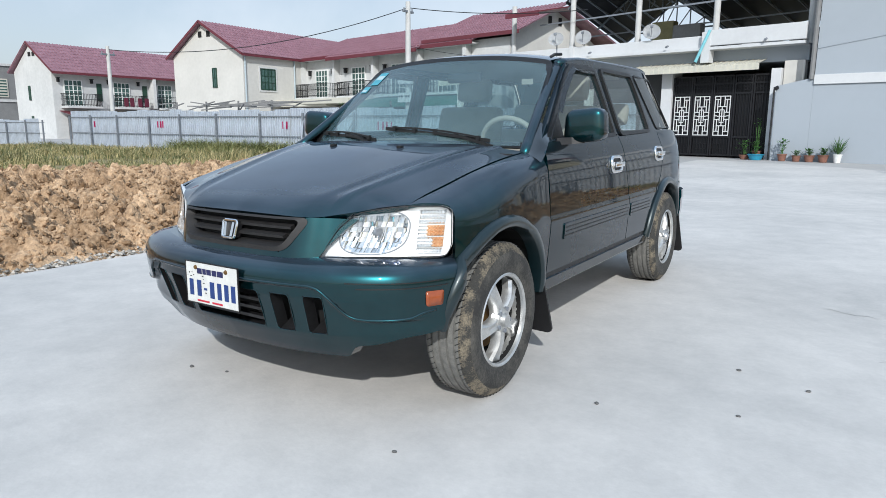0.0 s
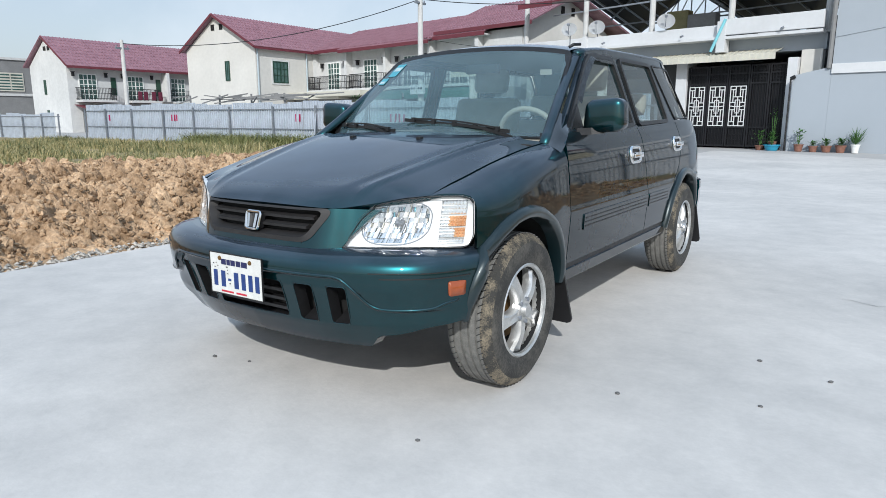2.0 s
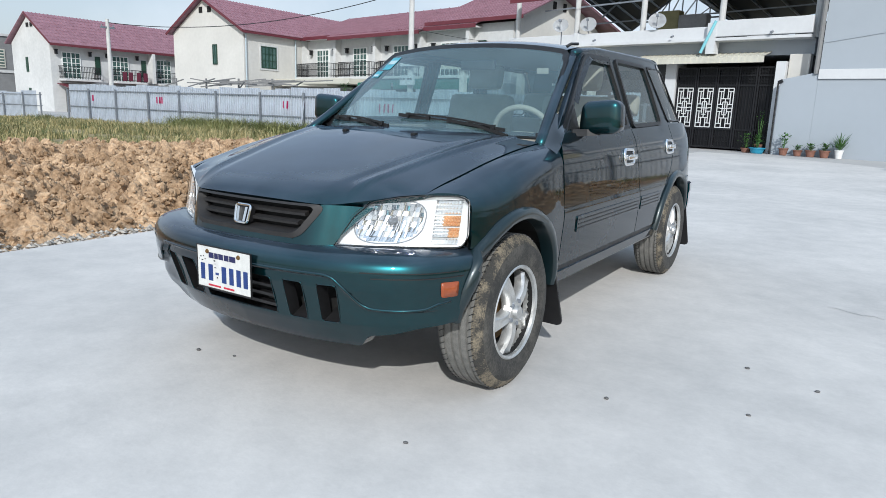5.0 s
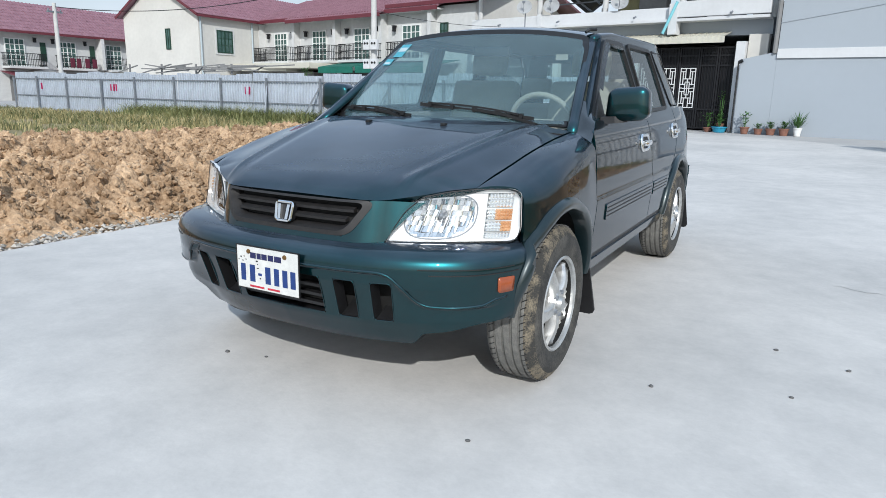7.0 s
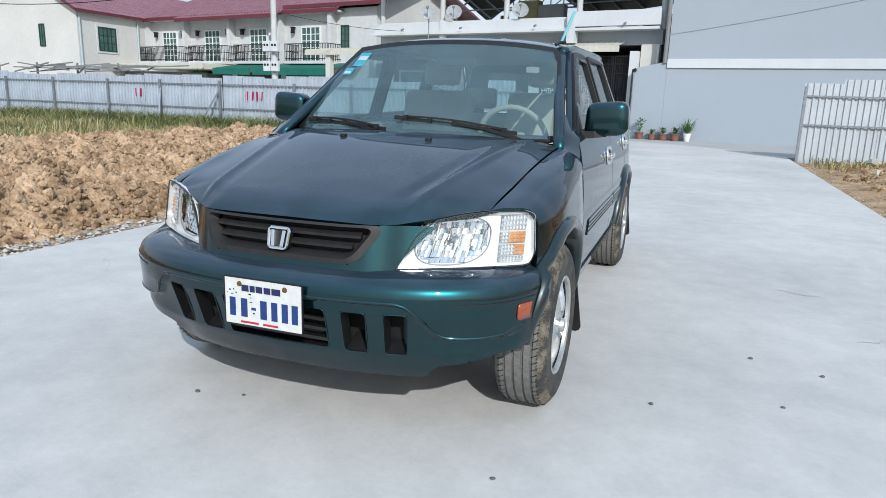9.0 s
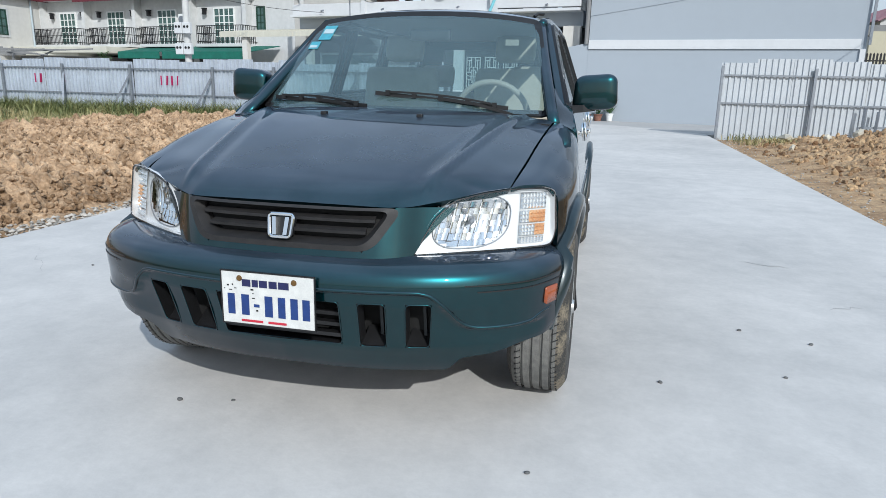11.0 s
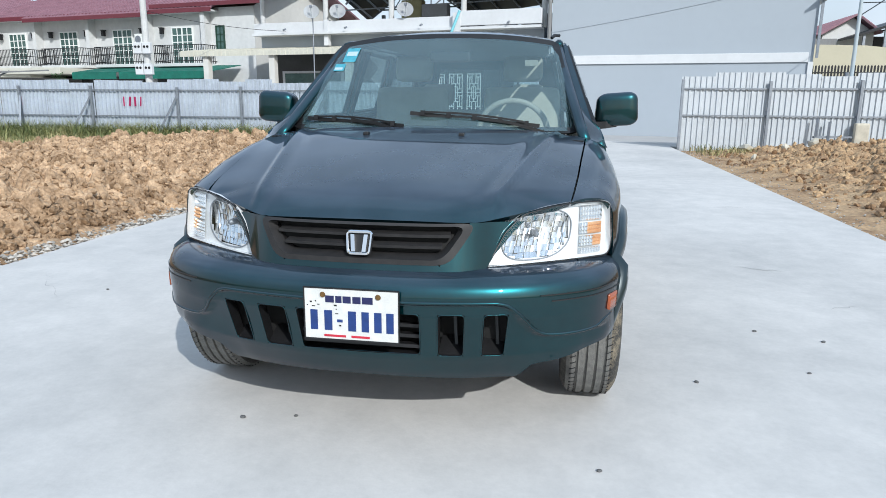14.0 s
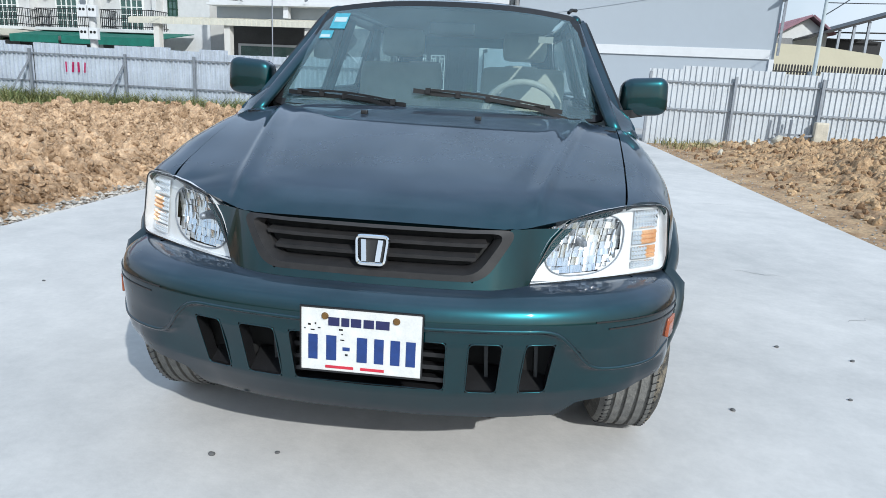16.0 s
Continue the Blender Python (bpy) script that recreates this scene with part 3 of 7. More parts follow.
# ---- corrugated fences ----
def sheet_mesh(width, h, pitch, slant, material, deep):
    bm = B()
    n = max(1, round(width / pitch))
    prof = []
    for i in range(n):
        x = i * pitch
        prof += [(x, 0.0), (x + pitch * 0.36, 0.0), (x + pitch * 0.44, -deep), (x + pitch * 0.72, -deep), (x + pitch * 0.80, 0.0)]
    prof.append((n * pitch, 0.0))
    lo = [bm.verts.new((x, y, 0)) for x, y in prof]
    hi = [bm.verts.new((x, y + slant, h)) for x, y in prof]
    for i in range(len(prof) - 1):
        bm.faces.new((lo[i], lo[i + 1], hi[i + 1], hi[i]))
    me = bpy.data.meshes.new("sheet")
    bm.to_mesh(me)
    bm.free()
    me.materials.append(material)
    return me, n * pitch


def fence(name, x0, x1, y, top, posts, rails, label, rng, post_top, material=ZINC):
    f = thing(name, label, "fence", (x0, y, 0))
    meshes = [sheet_mesh(0.86, top + 0.12 + d, 0.1433, s, material, 0.034 if material is NEWZINC else 0.053) for d, s in ((0, 0), (0.03, 0.015), (-0.04, -0.01), (0.05, 0.0))]
    w = meshes[0][1]
    for i in range(int((x1 - x0) / w)):
        me, _ = meshes[rng.randrange(4)]
        ob = new("sheet", me)
        ob.parent = f
        ob.matrix_basis = pose(i * w, 0.012 * (i % 2), -0.12 + rng.uniform(-0.015, 0.015), 0, rng.uniform(-0.35, 0.35), rng.uniform(-0.6, 0.6))
    for x in posts:
        bm = B()
        box(bm, x - x0 - 0.035, x - x0 + 0.035, -0.150, -0.080, -0.12, post_top + rng.uniform(-0.06, 0.05), bevel=0.006)
        part("post", bm, STEEL, f, "grey steel post")
    for z in rails:
        bm = B()
        box(bm, 0, x1 - x0, -0.080, -0.057, z - 0.020, z + 0.020)
        part("rail", bm, STEEL, f, "grey steel rail")
    return f


rng = random.Random(12)
LPOSTS = [-33.9, -31.9, -29.5, -26.85, -24.5, -21.95, -19.2, -16.75, -14.15, -11.17, -9.08, -6.4, -3.62]
fl = fence("fence", -33.9, -3.5, FENCE_Y, 1.74, LPOSTS, (1.47, 0.68), "long fence of wavy zinc sheets on steel posts", rng, 1.56)
for x, d in ((-14.15, -1), (-11.17, -1), (-16.75, 1), (-6.4, -1)):
    bm = B()
    beam(bm, (x + 33.9, -0.09, 1.35), (x + 33.9 + 0.45 * d, -0.75, 0.0), 0.05, 0.05)
    part("brace", bm, STEEL, fl)
f2 = fence("fence", 3.58, 14.6, FENCE_Y, 1.93, [3.6, 5.78, 7.95, 10.4, 12.8], (1.57, 0.87), "bright zinc sheet fence beside the lane mouth", rng, 1.78, NEWZINC)
for x0, z in ((6.95, 0.85), (7.25, 0.75), (6.9, 0.35), (7.5, 0.35)):
    bm = B()
    if z > 0.5:
        beam(bm, (x0 - 3.58, -0.25, -0.1), (x0 - 3.58 + 0.02, -0.22, z), 0.06, 0.06)
    else:
        beam(bm, (x0 - 3.58, -0.2, z), (x0 - 3.58 + 0.65, -0.2, z + 0.02), 0.05, 0.05)
    part("stake", bm, STEEL, f2)
bm = B()
box(bm, 0.05, 0.10, -0.006, -0.002, 1.05, 1.25)
part("red_mark", bm, REDPAINT, f2, "red sprayed mark")
bm = B()
box(bm, 4.28, 4.62, -0.30, -0.12, 0.1, 0.72, bevel=0.05)
part("block", bm, STONE, f2, "weathered concrete stump")
fl2 = fence("fence", -46.0, -37.5, FENCE_Y + 0.4, 1.36, [-45, -42, -39.6, -37.6], (1.2, 0.6), "low worn zinc fence farther along the field", rng, 1.3)

# red sprayed figures, kept as plain strokes
for x, strokes in ((-27.1 + 0.9, 3), (-17.9, 2), (-16.75, 1), (-13.05, 4), (-31.6, 1)):
    for k in range(strokes):
        bm = B()
        xx = x + k * 0.19
        pts = [(xx, 0, 0.98), (xx + 0.03 * (k % 2), 0, 1.27)]
        sweep(bm, pts, rect(0.006, 0.09), up=(0, 1, 0))
        bmesh.ops.translate(bm, vec=(33.9, -0.058, 0), verts=bm.verts[:])
        part("red_mark", bm, REDPAINT, fl, "red sprayed stroke")


# ---- openings of houses ----
def window_unit(name, parent, frame_mat, x, z0, z1, w, y, cols=2, rows=3, bars=None, sill=True, pane=PANEDARK):
    """A window or glazed door in a wall that faces -y: frame, panes and glazing bars."""
    bm = B()
    t = 0.06
    box(bm, x, x + t, y - 0.05, y + 0.04, z0, z1)
    box(bm, x + w - t, x + w, y - 0.05, y + 0.04, z0, z1)
    box(bm, x + t, x + w - t, y - 0.05, y + 0.04, z1 - t, z1)
    box(bm, x + t, x + w - t, y - 0.05, y + 0.04, z0, z0 + t)
    f = part(name, bm, frame_mat, parent)
    cw, rh = (w - 2 * t) / cols, (z1 - z0 - 2 * t) / rows
    for i in range(cols):
        bm = B()
        box(bm, x + t + i * cw + 0.004, x + t + (i + 1) * cw - 0.004, y - 0.012, y + 0.0, z0 + t, z1 - t)
        part("pane", bm, pane, f)
    bm = B()
    for i in range(1, cols):
        box(bm, x + t + i * cw - 0.035, x + t + i * cw + 0.035, y - 0.045, y + 0.02, z0 + t, z1 - t)
    for j in range(1, rows):
        box(bm, x + t, x + w - t, y - 0.04, y - 0.014, z0 + t + j * rh - 0.02, z0 + t + j * rh + 0.02)
    for i in range(cols):
        box(bm, x + t + (i + 0.5) * cw - 0.02, x + t + (i + 0.5) * cw + 0.02, y - 0.04, y - 0.014, z0 + t, z1 - t)
    part("glazing_bar", bm, bars or frame_mat, f)
    return f


def balcony(parent, x0, x1, y, z, depth):
    bm = B()
    box(bm, x0, x1, y - depth, y, z - 0.16, z, bevel=0.02)
    b = part("balcony", bm, WALLW, parent)
    bm = B()
    r = 0.014
    for zz in (z + 0.12, z + 0.52, z + 0.92):
        for a, c in (((x0 + 0.04, y - depth + 0.05), (x1 - 0.04, y - depth + 0.05)), ((x0 + 0.04, y - depth + 0.05), (x0 + 0.04, y)), ((x1 - 0.04, y - depth + 0.05), (x1 - 0.04, y))):
            beam(bm, (*a, zz), (*c, zz), 0.035, 0.035)
    n = int((x1 - x0) / 0.12)
    for i in range(n + 1):
        xx = x0 + 0.04 + (x1 - x0 - 0.08) * i / n
        beam(bm, (xx, y - depth + 0.05, z), (xx, y - depth + 0.05, z + 0.92), 0.022, 0.022)
    for i in range(1, 8):
        for xx in (x0 + 0.04, x1 - 0.04):
            beam(bm, (xx, y - depth * i / 8, z), (xx, y - depth * i / 8, z + 0.92), 0.022, 0.022)
    part("railing", bm, IRON, b, "black iron railing")
    return b


def roof_slope(bm, a, b, c, d, rib=0.28, proud=0.05):
    """A ribbed roof plane: eave a-b, ridge d-c."""
    a, b, c, d = map(Vector, (a, b, c, d))
    nrm = (b - a).cross(d - a).normalized()
    if nrm.z < 0:
        nrm = -nrm
    prism(bm, [a, b, c, d], nrm * 0.06)
    n = int((b - a).length / rib)
    for i in range(n + 1):
        p, q = a.lerp(b, i / n), d.lerp(c, i / n)
        beam(bm, p + nrm * 0.075, q + nrm * 0.075, 0.05, 0.05)
    m = int((d - a).length / 0.45)
    for j in range(m):
        p, q = a.lerp(d, j / m), b.lerp(c, j / m)
        beam(bm, p + nrm * 0.07, q + nrm * 0.07, 0.035, 0.03)


def wall_light(parent, x, y, z):
    bm = B()
    box(bm, x - 0.03, x + 0.03, y - 0.10, y, z - 0.02, z + 0.05)
    box(bm, x - 0.09, x + 0.09, y - 0.26, y - 0.08, z - 0.30, z, bevel=0.03)
    box(bm, x - 0.12, x + 0.12, y - 0.29, y - 0.05, z, z + 0.05, bevel=0.02)
    part("wall_lantern", bm, IRON, parent, "dark wall lantern")


# house row with four balconies
hc = thing("row_house", "white two-storey row houses with maroon roof and balconies", "house", (-34.3, 34.0, 0), -10.5)
bm = B()
box(bm, 0.0, 19.2, 0.0, 9.0, -0.1, 5.9)
part("wall", bm, WALLW, hc)
bm = B()
poly(bm, [(19.22, 0.0, -0.1), (19.22, 9.0, -0.1), (19.22, 9.0, 5.9), (19.22, 4.2, 8.1), (19.22, 0.0, 5.9)])
poly(bm, [(19.215, 0.0, 5.9), (19.215, 4.2, 8.05), (19.215, 9.0, 5.9)])
part("gable_wall", bm, WALLC, hc, "cream end wall")
bm = B()
roof_slope(bm, (-0.4, -0.6, 5.80), (17.0, -0.6, 5.80), (17.0, 4.2, 7.65), (-0.4, 4.2, 7.65))
roof_slope(bm, (12.9, -0.5, 6.07), (20.2, -0.5, 6.07), (20.2, 4.2, 8.05), (12.9, 4.2, 8.05))
part("roof", bm, ROOF, hc, "maroon ribbed roof")
bm = B()
roof_slope(bm, (20.2, 10.0, 6.0), (-0.4, 10.0, 6.0), (-0.4, 4.2, 7.7), (20.2, 4.2, 7.7), rib=0.8)
part("back_roof", bm, ROOF, hc)
bm = B()
box(bm, -0.4, 17.0, -0.66, -0.60, 5.64, 5.86)
box(bm, 12.9, 20.2, -0.56, -0.50, 5.93, 6.13)
box(bm, 3.9, 12.9, -1.05, -0.99, 5.47, 5.68)
part("fascia", bm, FASCIA, hc, "dark red fascia board")
bm = B()
roof_slope(bm, (3.9, -1.0, 5.62), (12.9, -1.0, 5.62), (12.9, -0.5, 5.82), (3.9, -0.5, 5.82))
part("roof_lip", bm, ROOF, hc)
bm = B()
box(bm, -0.2, 17.0, -0.6, -0.02, 5.66, 5.74)
part("soffit", bm, WALLW, hc)
for x in (0.0, 4.0, 8.2, 12.4, 16.3):
    bm = B()
    box(bm, x - 0.12, x + 0.14, -0.5, -0.004, 3.0, 5.66)
    part("fin_wall", bm, WALLW, hc)
for i, x in enumerate((1.25, 5.45, 9.55, 13.75)):
    balcony(hc, x - 0.25 if i else 0.3, x + 3.0, -0.004, 3.06, 1.15)
    window_unit("balcony_door", hc, DOORWHITE, x + 0.08, 3.08, 5.0, 1.45, -0.03, 2, 5)
    wall_light(hc, x - 0.45, -0.02, 4.95)
    wall_light(hc, x + 2.35, -0.02, 4.95)
    if i != 2:
        continue
    bm = B()
    box(bm, x + 2.0, x + 2.5, -0.4, -0.05, 4.1, 4.7, bevel=0.03)
    ac = part("air_conditioner", bm, DOORWHITE, hc, "white outdoor air-conditioning unit")
    bm = B()
    bmesh.ops.create_cone(bm, cap_ends=True, segments=20, radius1=0.2, radius2=0.2, depth=0.02, matrix=pose(x + 2.25, -0.412, 4.4, 90))
    part("fan_grille", bm, STEEL, ac)
window_unit("window", hc, GREENFRAME, 16.78, 3.75, 5.0, 0.55, -0.03, 1, 3, GREENFRAME)
for yy in (3.7, 4.7):
    bm = B()
    box(bm, 19.22, 19.26, yy - 0.25, yy + 0.05, 6.9, 7.35)
    part("vent", bm, DARK, hc)
bm = B()
box(bm, 3.9, 8.8, -3.0, 0, 2.50, 2.84, bevel=0.03)
box(bm, -0.6, 3.9, -3.0, 0, 2.50, 2.84, bevel=0.03)
part("canopy", bm, CREAMSHEET, hc, "cream front canopy")
for x0, x1 in ((9.2, 12.3), (12.5, 18.4)):
    bm = B()
    prism(bm, [(x0, -0.2, 2.95), (x1, -0.2, 2.95), (x1, -2.6, 2.55), (x0, -2.6, 2.55)], (0, 0, 0.03))
    beam(bm, (x0, -2.6, 2.40), (x1, -2.6, 2.40), 0.02, 0.36)
    part("awning", bm, GREENNET, hc, "green shade-net awning")

# Near-black panels on the wall paint in the dimness of open shop fronts.
for x0, x1 in ((0.2, 3.7), (4.2, 7.9), (8.4, 12.1), (12.6, 16.1)):
    bm = B()
    box(bm, x0, x1, -0.06, -0.004, 0.0, 2.45)
    part("shop_shade", bm, SHADEPANEL, hc, "dark panel painting in the shade of the shop openings")

# gabled house
hb = thing("gabled_house", "cream two-storey house with maroon gable roof", "house", (-34.3, 28.2, 0))
W, D, EV, RG = 7.5, 10.0, 5.85, 8.05
bm = B()
prism(bm, [(-W, 0, -0.1), (0, 0, -0.1), (0, 0, EV), (-W / 2 - 0.2, 0, RG), (-W, 0, EV)], (0, D, 0))
part("wall", bm, WALLC, hb)
bm = B()
roof_slope(bm, (0.35, -0.35, EV - 0.1), (0.35, D + 4, EV - 0.1), (-W / 2 - 0.2, D + 4, RG + 0.06), (-W / 2 - 0.2, -0.35, RG + 0.06))
roof_slope(bm, (-W - 0.35, D + 4, EV - 0.1), (-W - 0.35, -0.35, EV - 0.1), (-W / 2 - 0.2, -0.35, RG + 0.06), (-W / 2 - 0.2, D + 4, RG + 0.06), rib=0.6)
part("roof", bm, ROOF, hb, "maroon ribbed roof")
bm = B()
beam(bm, (0.36, -0.36, EV - 0.12), (0.36, D + 4, EV - 0.12), 0.04, 0.2)
beam(bm, (0.36, -0.38, EV - 0.1), (-W / 2 - 0.2, -0.38, RG + 0.05), 0.05, 0.16)
beam(bm, (-W - 0.36, -0.38, EV - 0.1), (-W / 2 - 0.2, -0.38, RG + 0.05), 0.05, 0.16)
part("fascia", bm, FASCIA, hb, "dark red fascia board")
for x in (-W / 2 - 0.55, -W / 2 + 0.35):
    bm = B()
    box(bm, x - 0.2, x + 0.16, -0.03, 0.02, 7.1, 7.5)
    part("vent", bm, DARK, hb)
window_unit("window", hb, GREENFRAME, -3.15, 3.65, 4.98, 0.45, -0.02, 1, 2, GREENFRAME)
hw = window_unit("window", hb, GREENFRAME, 0, 3.5, 4.95, 1.35, 0, 2, 3, GREENFRAME)
hw.matrix_basis = pose(0.03, 1.45, 0, 0, 0, 90)
bm = B()
for a, b, zz in ((-0.12, 1.47, 4.95), (-0.12, 1.47, 3.38)):
    box(bm, 0.004, 0.05, 1.33, 2.95, zz, zz + 0.12)
box(bm, 0.004, 0.05, 1.33, 1.44, 3.5, 4.95)
box(bm, 0.004, 0.05, 2.81, 2.95, 3.5, 4.95)
part("window_surround", bm, WALLW, hb)
for y in (0.12, 4.6):
    bm = B()
    rod(bm, (0.08, y, 0), (0.08, y, EV - 0.2), 0.06)
    part("downpipe", bm, PIPEGREY, hb, "pale grey-blue downpipe")
bm = B()
box(bm, 0.0, 5.4, 2.2, 6.0, 2.35, 2.65, bevel=0.04)
part("canopy", bm, CREAMSHEET, hb, "cream front canopy")
bm = B()
box(bm, 0.3, 6.8, 3.2, 6.6, -0.1, 2.35)
part("shop_front", bm, WALLD, hb, "dim ground-floor front under the canopy")

# far row facing the side lane
ha = thing("far_row_house", "white two-storey houses with maroon roof and balconies", "house", (-50.3, 23.7, 0), 90)
L, D, EV, RG = 16.0, 5.7, 5.1, 7.15          # local x runs along the facade, which faces -y
bm = B()
prism(bm, [(0, 0, -0.2), (0, D, -0.2), (0, D, EV), (0, D / 2 - 0.1, RG), (0, 0, EV)], (L, 0, 0))
part("wall", bm, WALLW, ha)
bm = B()
roof_slope(bm, (-0.3, -0.7, EV - 0.2), (L, -0.7, EV - 0.2), (L, D / 2 - 0.1, RG + 0.05), (-0.3, D / 2 - 0.1, RG + 0.05))
roof_slope(bm, (L, D + 0.4, EV - 0.1), (-0.3, D + 0.4, EV - 0.1), (-0.3, D / 2 - 0.1, RG + 0.05), (L, D / 2 - 0.1, RG + 0.05), rib=0.6)
part("roof", bm, ROOF, ha, "maroon ribbed roof")
bm = B()
box(bm, -0.3, L, -0.75, -0.70, EV - 0.33, EV - 0.14)
beam(bm, (-0.32, -0.7, EV - 0.18), (-0.32, D / 2 - 0.1, RG + 0.04), 0.05, 0.15)
part("fascia", bm, FASCIA, ha, "dark red fascia board")
for x in (0.5, 4.4, 8.3, 12.3):
    balcony(ha, x, x + 2.7, -0.004, 2.45, 1.0)
    window_unit("balcony_door", ha, DOORWHITE, x + 0.3, 2.47, 4.42, 1.4, -0.03, 2, 5)
    bm = B()
    box(bm, x + 2.85, x + 3.25, -0.06, 0.02, 2.9, 4.25)
    part("shutter", bm, GREENFRAME, ha, "dark narrow window")
    if x > 8:
        bm = B()
        box(bm, x - 0.5, x - 0.25, -0.8, -0.004, 2.4, EV - 0.3)
        part("fin_wall", bm, WALLW, ha)
    wall_light(ha, x - 0.15, -0.02, 4.5)
    wall_light(ha, x + 2.4, -0.02, 4.5)
for x in (5.0, 5.5, 6.2, 6.8):
    bm = B()
    box(bm, x, x + 0.34, -1.02, -0.92, 2.5, 3.2, bevel=0.03)
    part("washing", bm, WASHING, ha, "dark red washing on the railing")
bm = B()
prism(bm, [(0.3, -0.1, 2.05), (8.0, -0.1, 2.05), (8.0, -1.9, 1.75), (0.3, -1.9, 1.75)], (0, 0, 0.06))
part("awning", bm, FASCIA, ha, "dark red ground-floor awning")
for x in (0.9, 2.6, 5.0):
    bm = B()
    box(bm, x, x + 1.2, -0.05, 0.02, 0, 1.7)
    part("shop_door", bm, WALLD, ha)
for yy, zz in ((2.2, 6.2), (2.8, 6.2)):
    bm = B()
    box(bm, -0.04, 0.02, yy, yy + 0.35, zz, zz + 0.3)
    part("vent", bm, DARK, ha)
for yy, zz in ((3.3, 2.9), (3.2, 0.6)):
    bm = B()
    box(bm, -0.05, 0.02, yy, yy + 0.32, zz, zz + 1.1)
    part("window", bm, GREENFRAME, ha)

# grey block at the far end
hd = thing("concrete_house", "unpainted grey concrete house with louvred window", "house", (-66, 24, 0))
bm = B()
box(bm, -8, 2.6, 0, 9, -0.2, 6.3)
part("wall", bm, WALLD, hd)
bm = B()
box(bm, 2.602, 2.70, -0.1, 9.1, 3.0, 3.22)
box(bm, 2.602, 2.72, -0.1, 9.1, 6.1, 6.3)
part("floor_edge", bm, POLECON, hd, "pale concrete floor edge")
bm = B()
box(bm, 2.602, 2.66, 0.20, 2.38, 3.40, 5.00)
lw = part("window", bm, CREAMSHEET, hd, "pale louvred window")
for k in range(2):
    bm = B()
    box(bm, 2.662, 2.68, 0.32 + 1.03 * k, 1.24 + 1.03 * k, 3.52, 4.88)
    part("pane", bm, PANEDARK, lw)
    bm = B()
    for q in range(5):
        box(bm, 2.682, 2.70, 0.32 + 1.03 * k, 1.24 + 1.03 * k, 3.62 + 0.25 * q, 3.74 + 0.25 * q)
    part("louvre", bm, CREAMSHEET, lw)

# ---- grey building with the white band ----
GB = pose(-0.12, 23.5, 0, 0, 0, -8)


def put(ob, m):
    ob.matrix_basis = m
    return ob


bm = B()
box(bm, 0, 8.85, 0, 9.5, -0.1, 9.5)
put(tagged(link("wall_north", bm, WALLG), "tall blank wall of pale blue-grey render", "wall", kind="structure"), GB)
bm = B()
prism(bm, [(-1.17, 0, -0.1), (-0.004, 0, -0.1), (-0.004, 0, 2.80), (-1.17, 0, 2.55)], (0, 0.18, 0))
put(tagged(link("wall_side", bm, WALLG), "low grey yard wall with a sloping top", "wall", kind="structure"), GB)
bm = B()
box(bm, 0.0, 8.70, -0.06, -0.002, 2.57, 2.885, bevel=0.01)
put(tagged(link("trim", bm, BAND), "white painted band across the wall", "trim", kind="structure"), GB)
bm = B()
box(bm, 8.70, 8.86, -0.065, -0.003, -0.05, 2.57, bevel=0.01)
put(tagged(link("trim_corner", bm, BAND), "white painted corner strip", "trim", kind="structure"), GB)
bm = B()
rod(bm, (-0.09, -0.02, 2.74), (-0.09, -0.02, 9.3), 0.075)
put(tagged(link("downpipe", bm, WALLD), "dark downpipe on the building edge", "pipe"), GB)
bm = B()
rod(bm, (-1.21, -0.06, 0.0), (-1.21, -0.06, 2.45), 0.03)
rod(bm, (-1.21, -0.06, 2.45), (-1.08, -0.06, 2.52), 0.06)
put(tagged(link("downpipe", bm, BLACK), "thin black pipe beside the gate pillar", "pipe"), GB)
# Added cable in the wall's own colour, to draw a wire's shadow line.
bm = B()
sweep(bm, [(-0.09 + 8.9 * i / 24, -0.020, 3.72 + 1.58 * i / 24 - 0.10 * math.sin(math.pi * i / 24)) for i in range(25)], circle(0.007, 5))
put(tagged(link("cable", bm, WALLG), "thin slanting cable added for a wire's shadow line", "cable"), GB)


# ---- open-roofed building with the gate ----
DY = 25.2
hd2 = thing("gate_building", "white concrete building with open steel roof deck", "building")
DM = pose(-5, DY, 0, 0, 0, -9.5)
hd2.matrix_basis = DM @ pose(5.1, 0, 0) @ Matrix.Diagonal((1.06, 1, 1, 1))
bm = B()
box(bm, -12.6, -5.33, 0.6, 10, -0.1, 3.55)
box(bm, -5.33, -1.1, 4.0, 10, -0.1, 3.55)
box(bm, -1.1, -0.43, 0.6, 10, -0.1, 3.55)
part("wall", bm, WALLD, hd2, "shaded grey ground-floor wall")
bm = B()
box(bm, -12.6, -0.42, -0.1, 10, 3.45, 4.02)
part("floor_beam", bm, WALLG, hd2, "grey concrete floor edge")
bm = B()
box(bm, -12.65, -3.55, -0.55, -0.38, 3.98, 4.50, bevel=0.02)
box(bm, -3.53, -0.40, -0.75, -0.55, 4.10, 4.66, bevel=0.02)
box(bm, -12.65, -0.42, -0.75, -0.1, 3.96, 4.06)
box(bm, -9.3, -9.1, -0.6, -0.36, 3.5, 4.55)
box(bm, -3.75, -3.45, -0.78, -0.36, 3.5, 4.60)
part("parapet", bm, BAND, hd2, "white painted parapet")
bm = B()
for x in (-11.0, -8.2, -5.0, -1.6):
    rod(bm, (x, -0.74, 4.2), (x, -0.90, 4.15), 0.04)
part("drain_spout", bm, STEEL, hd2)
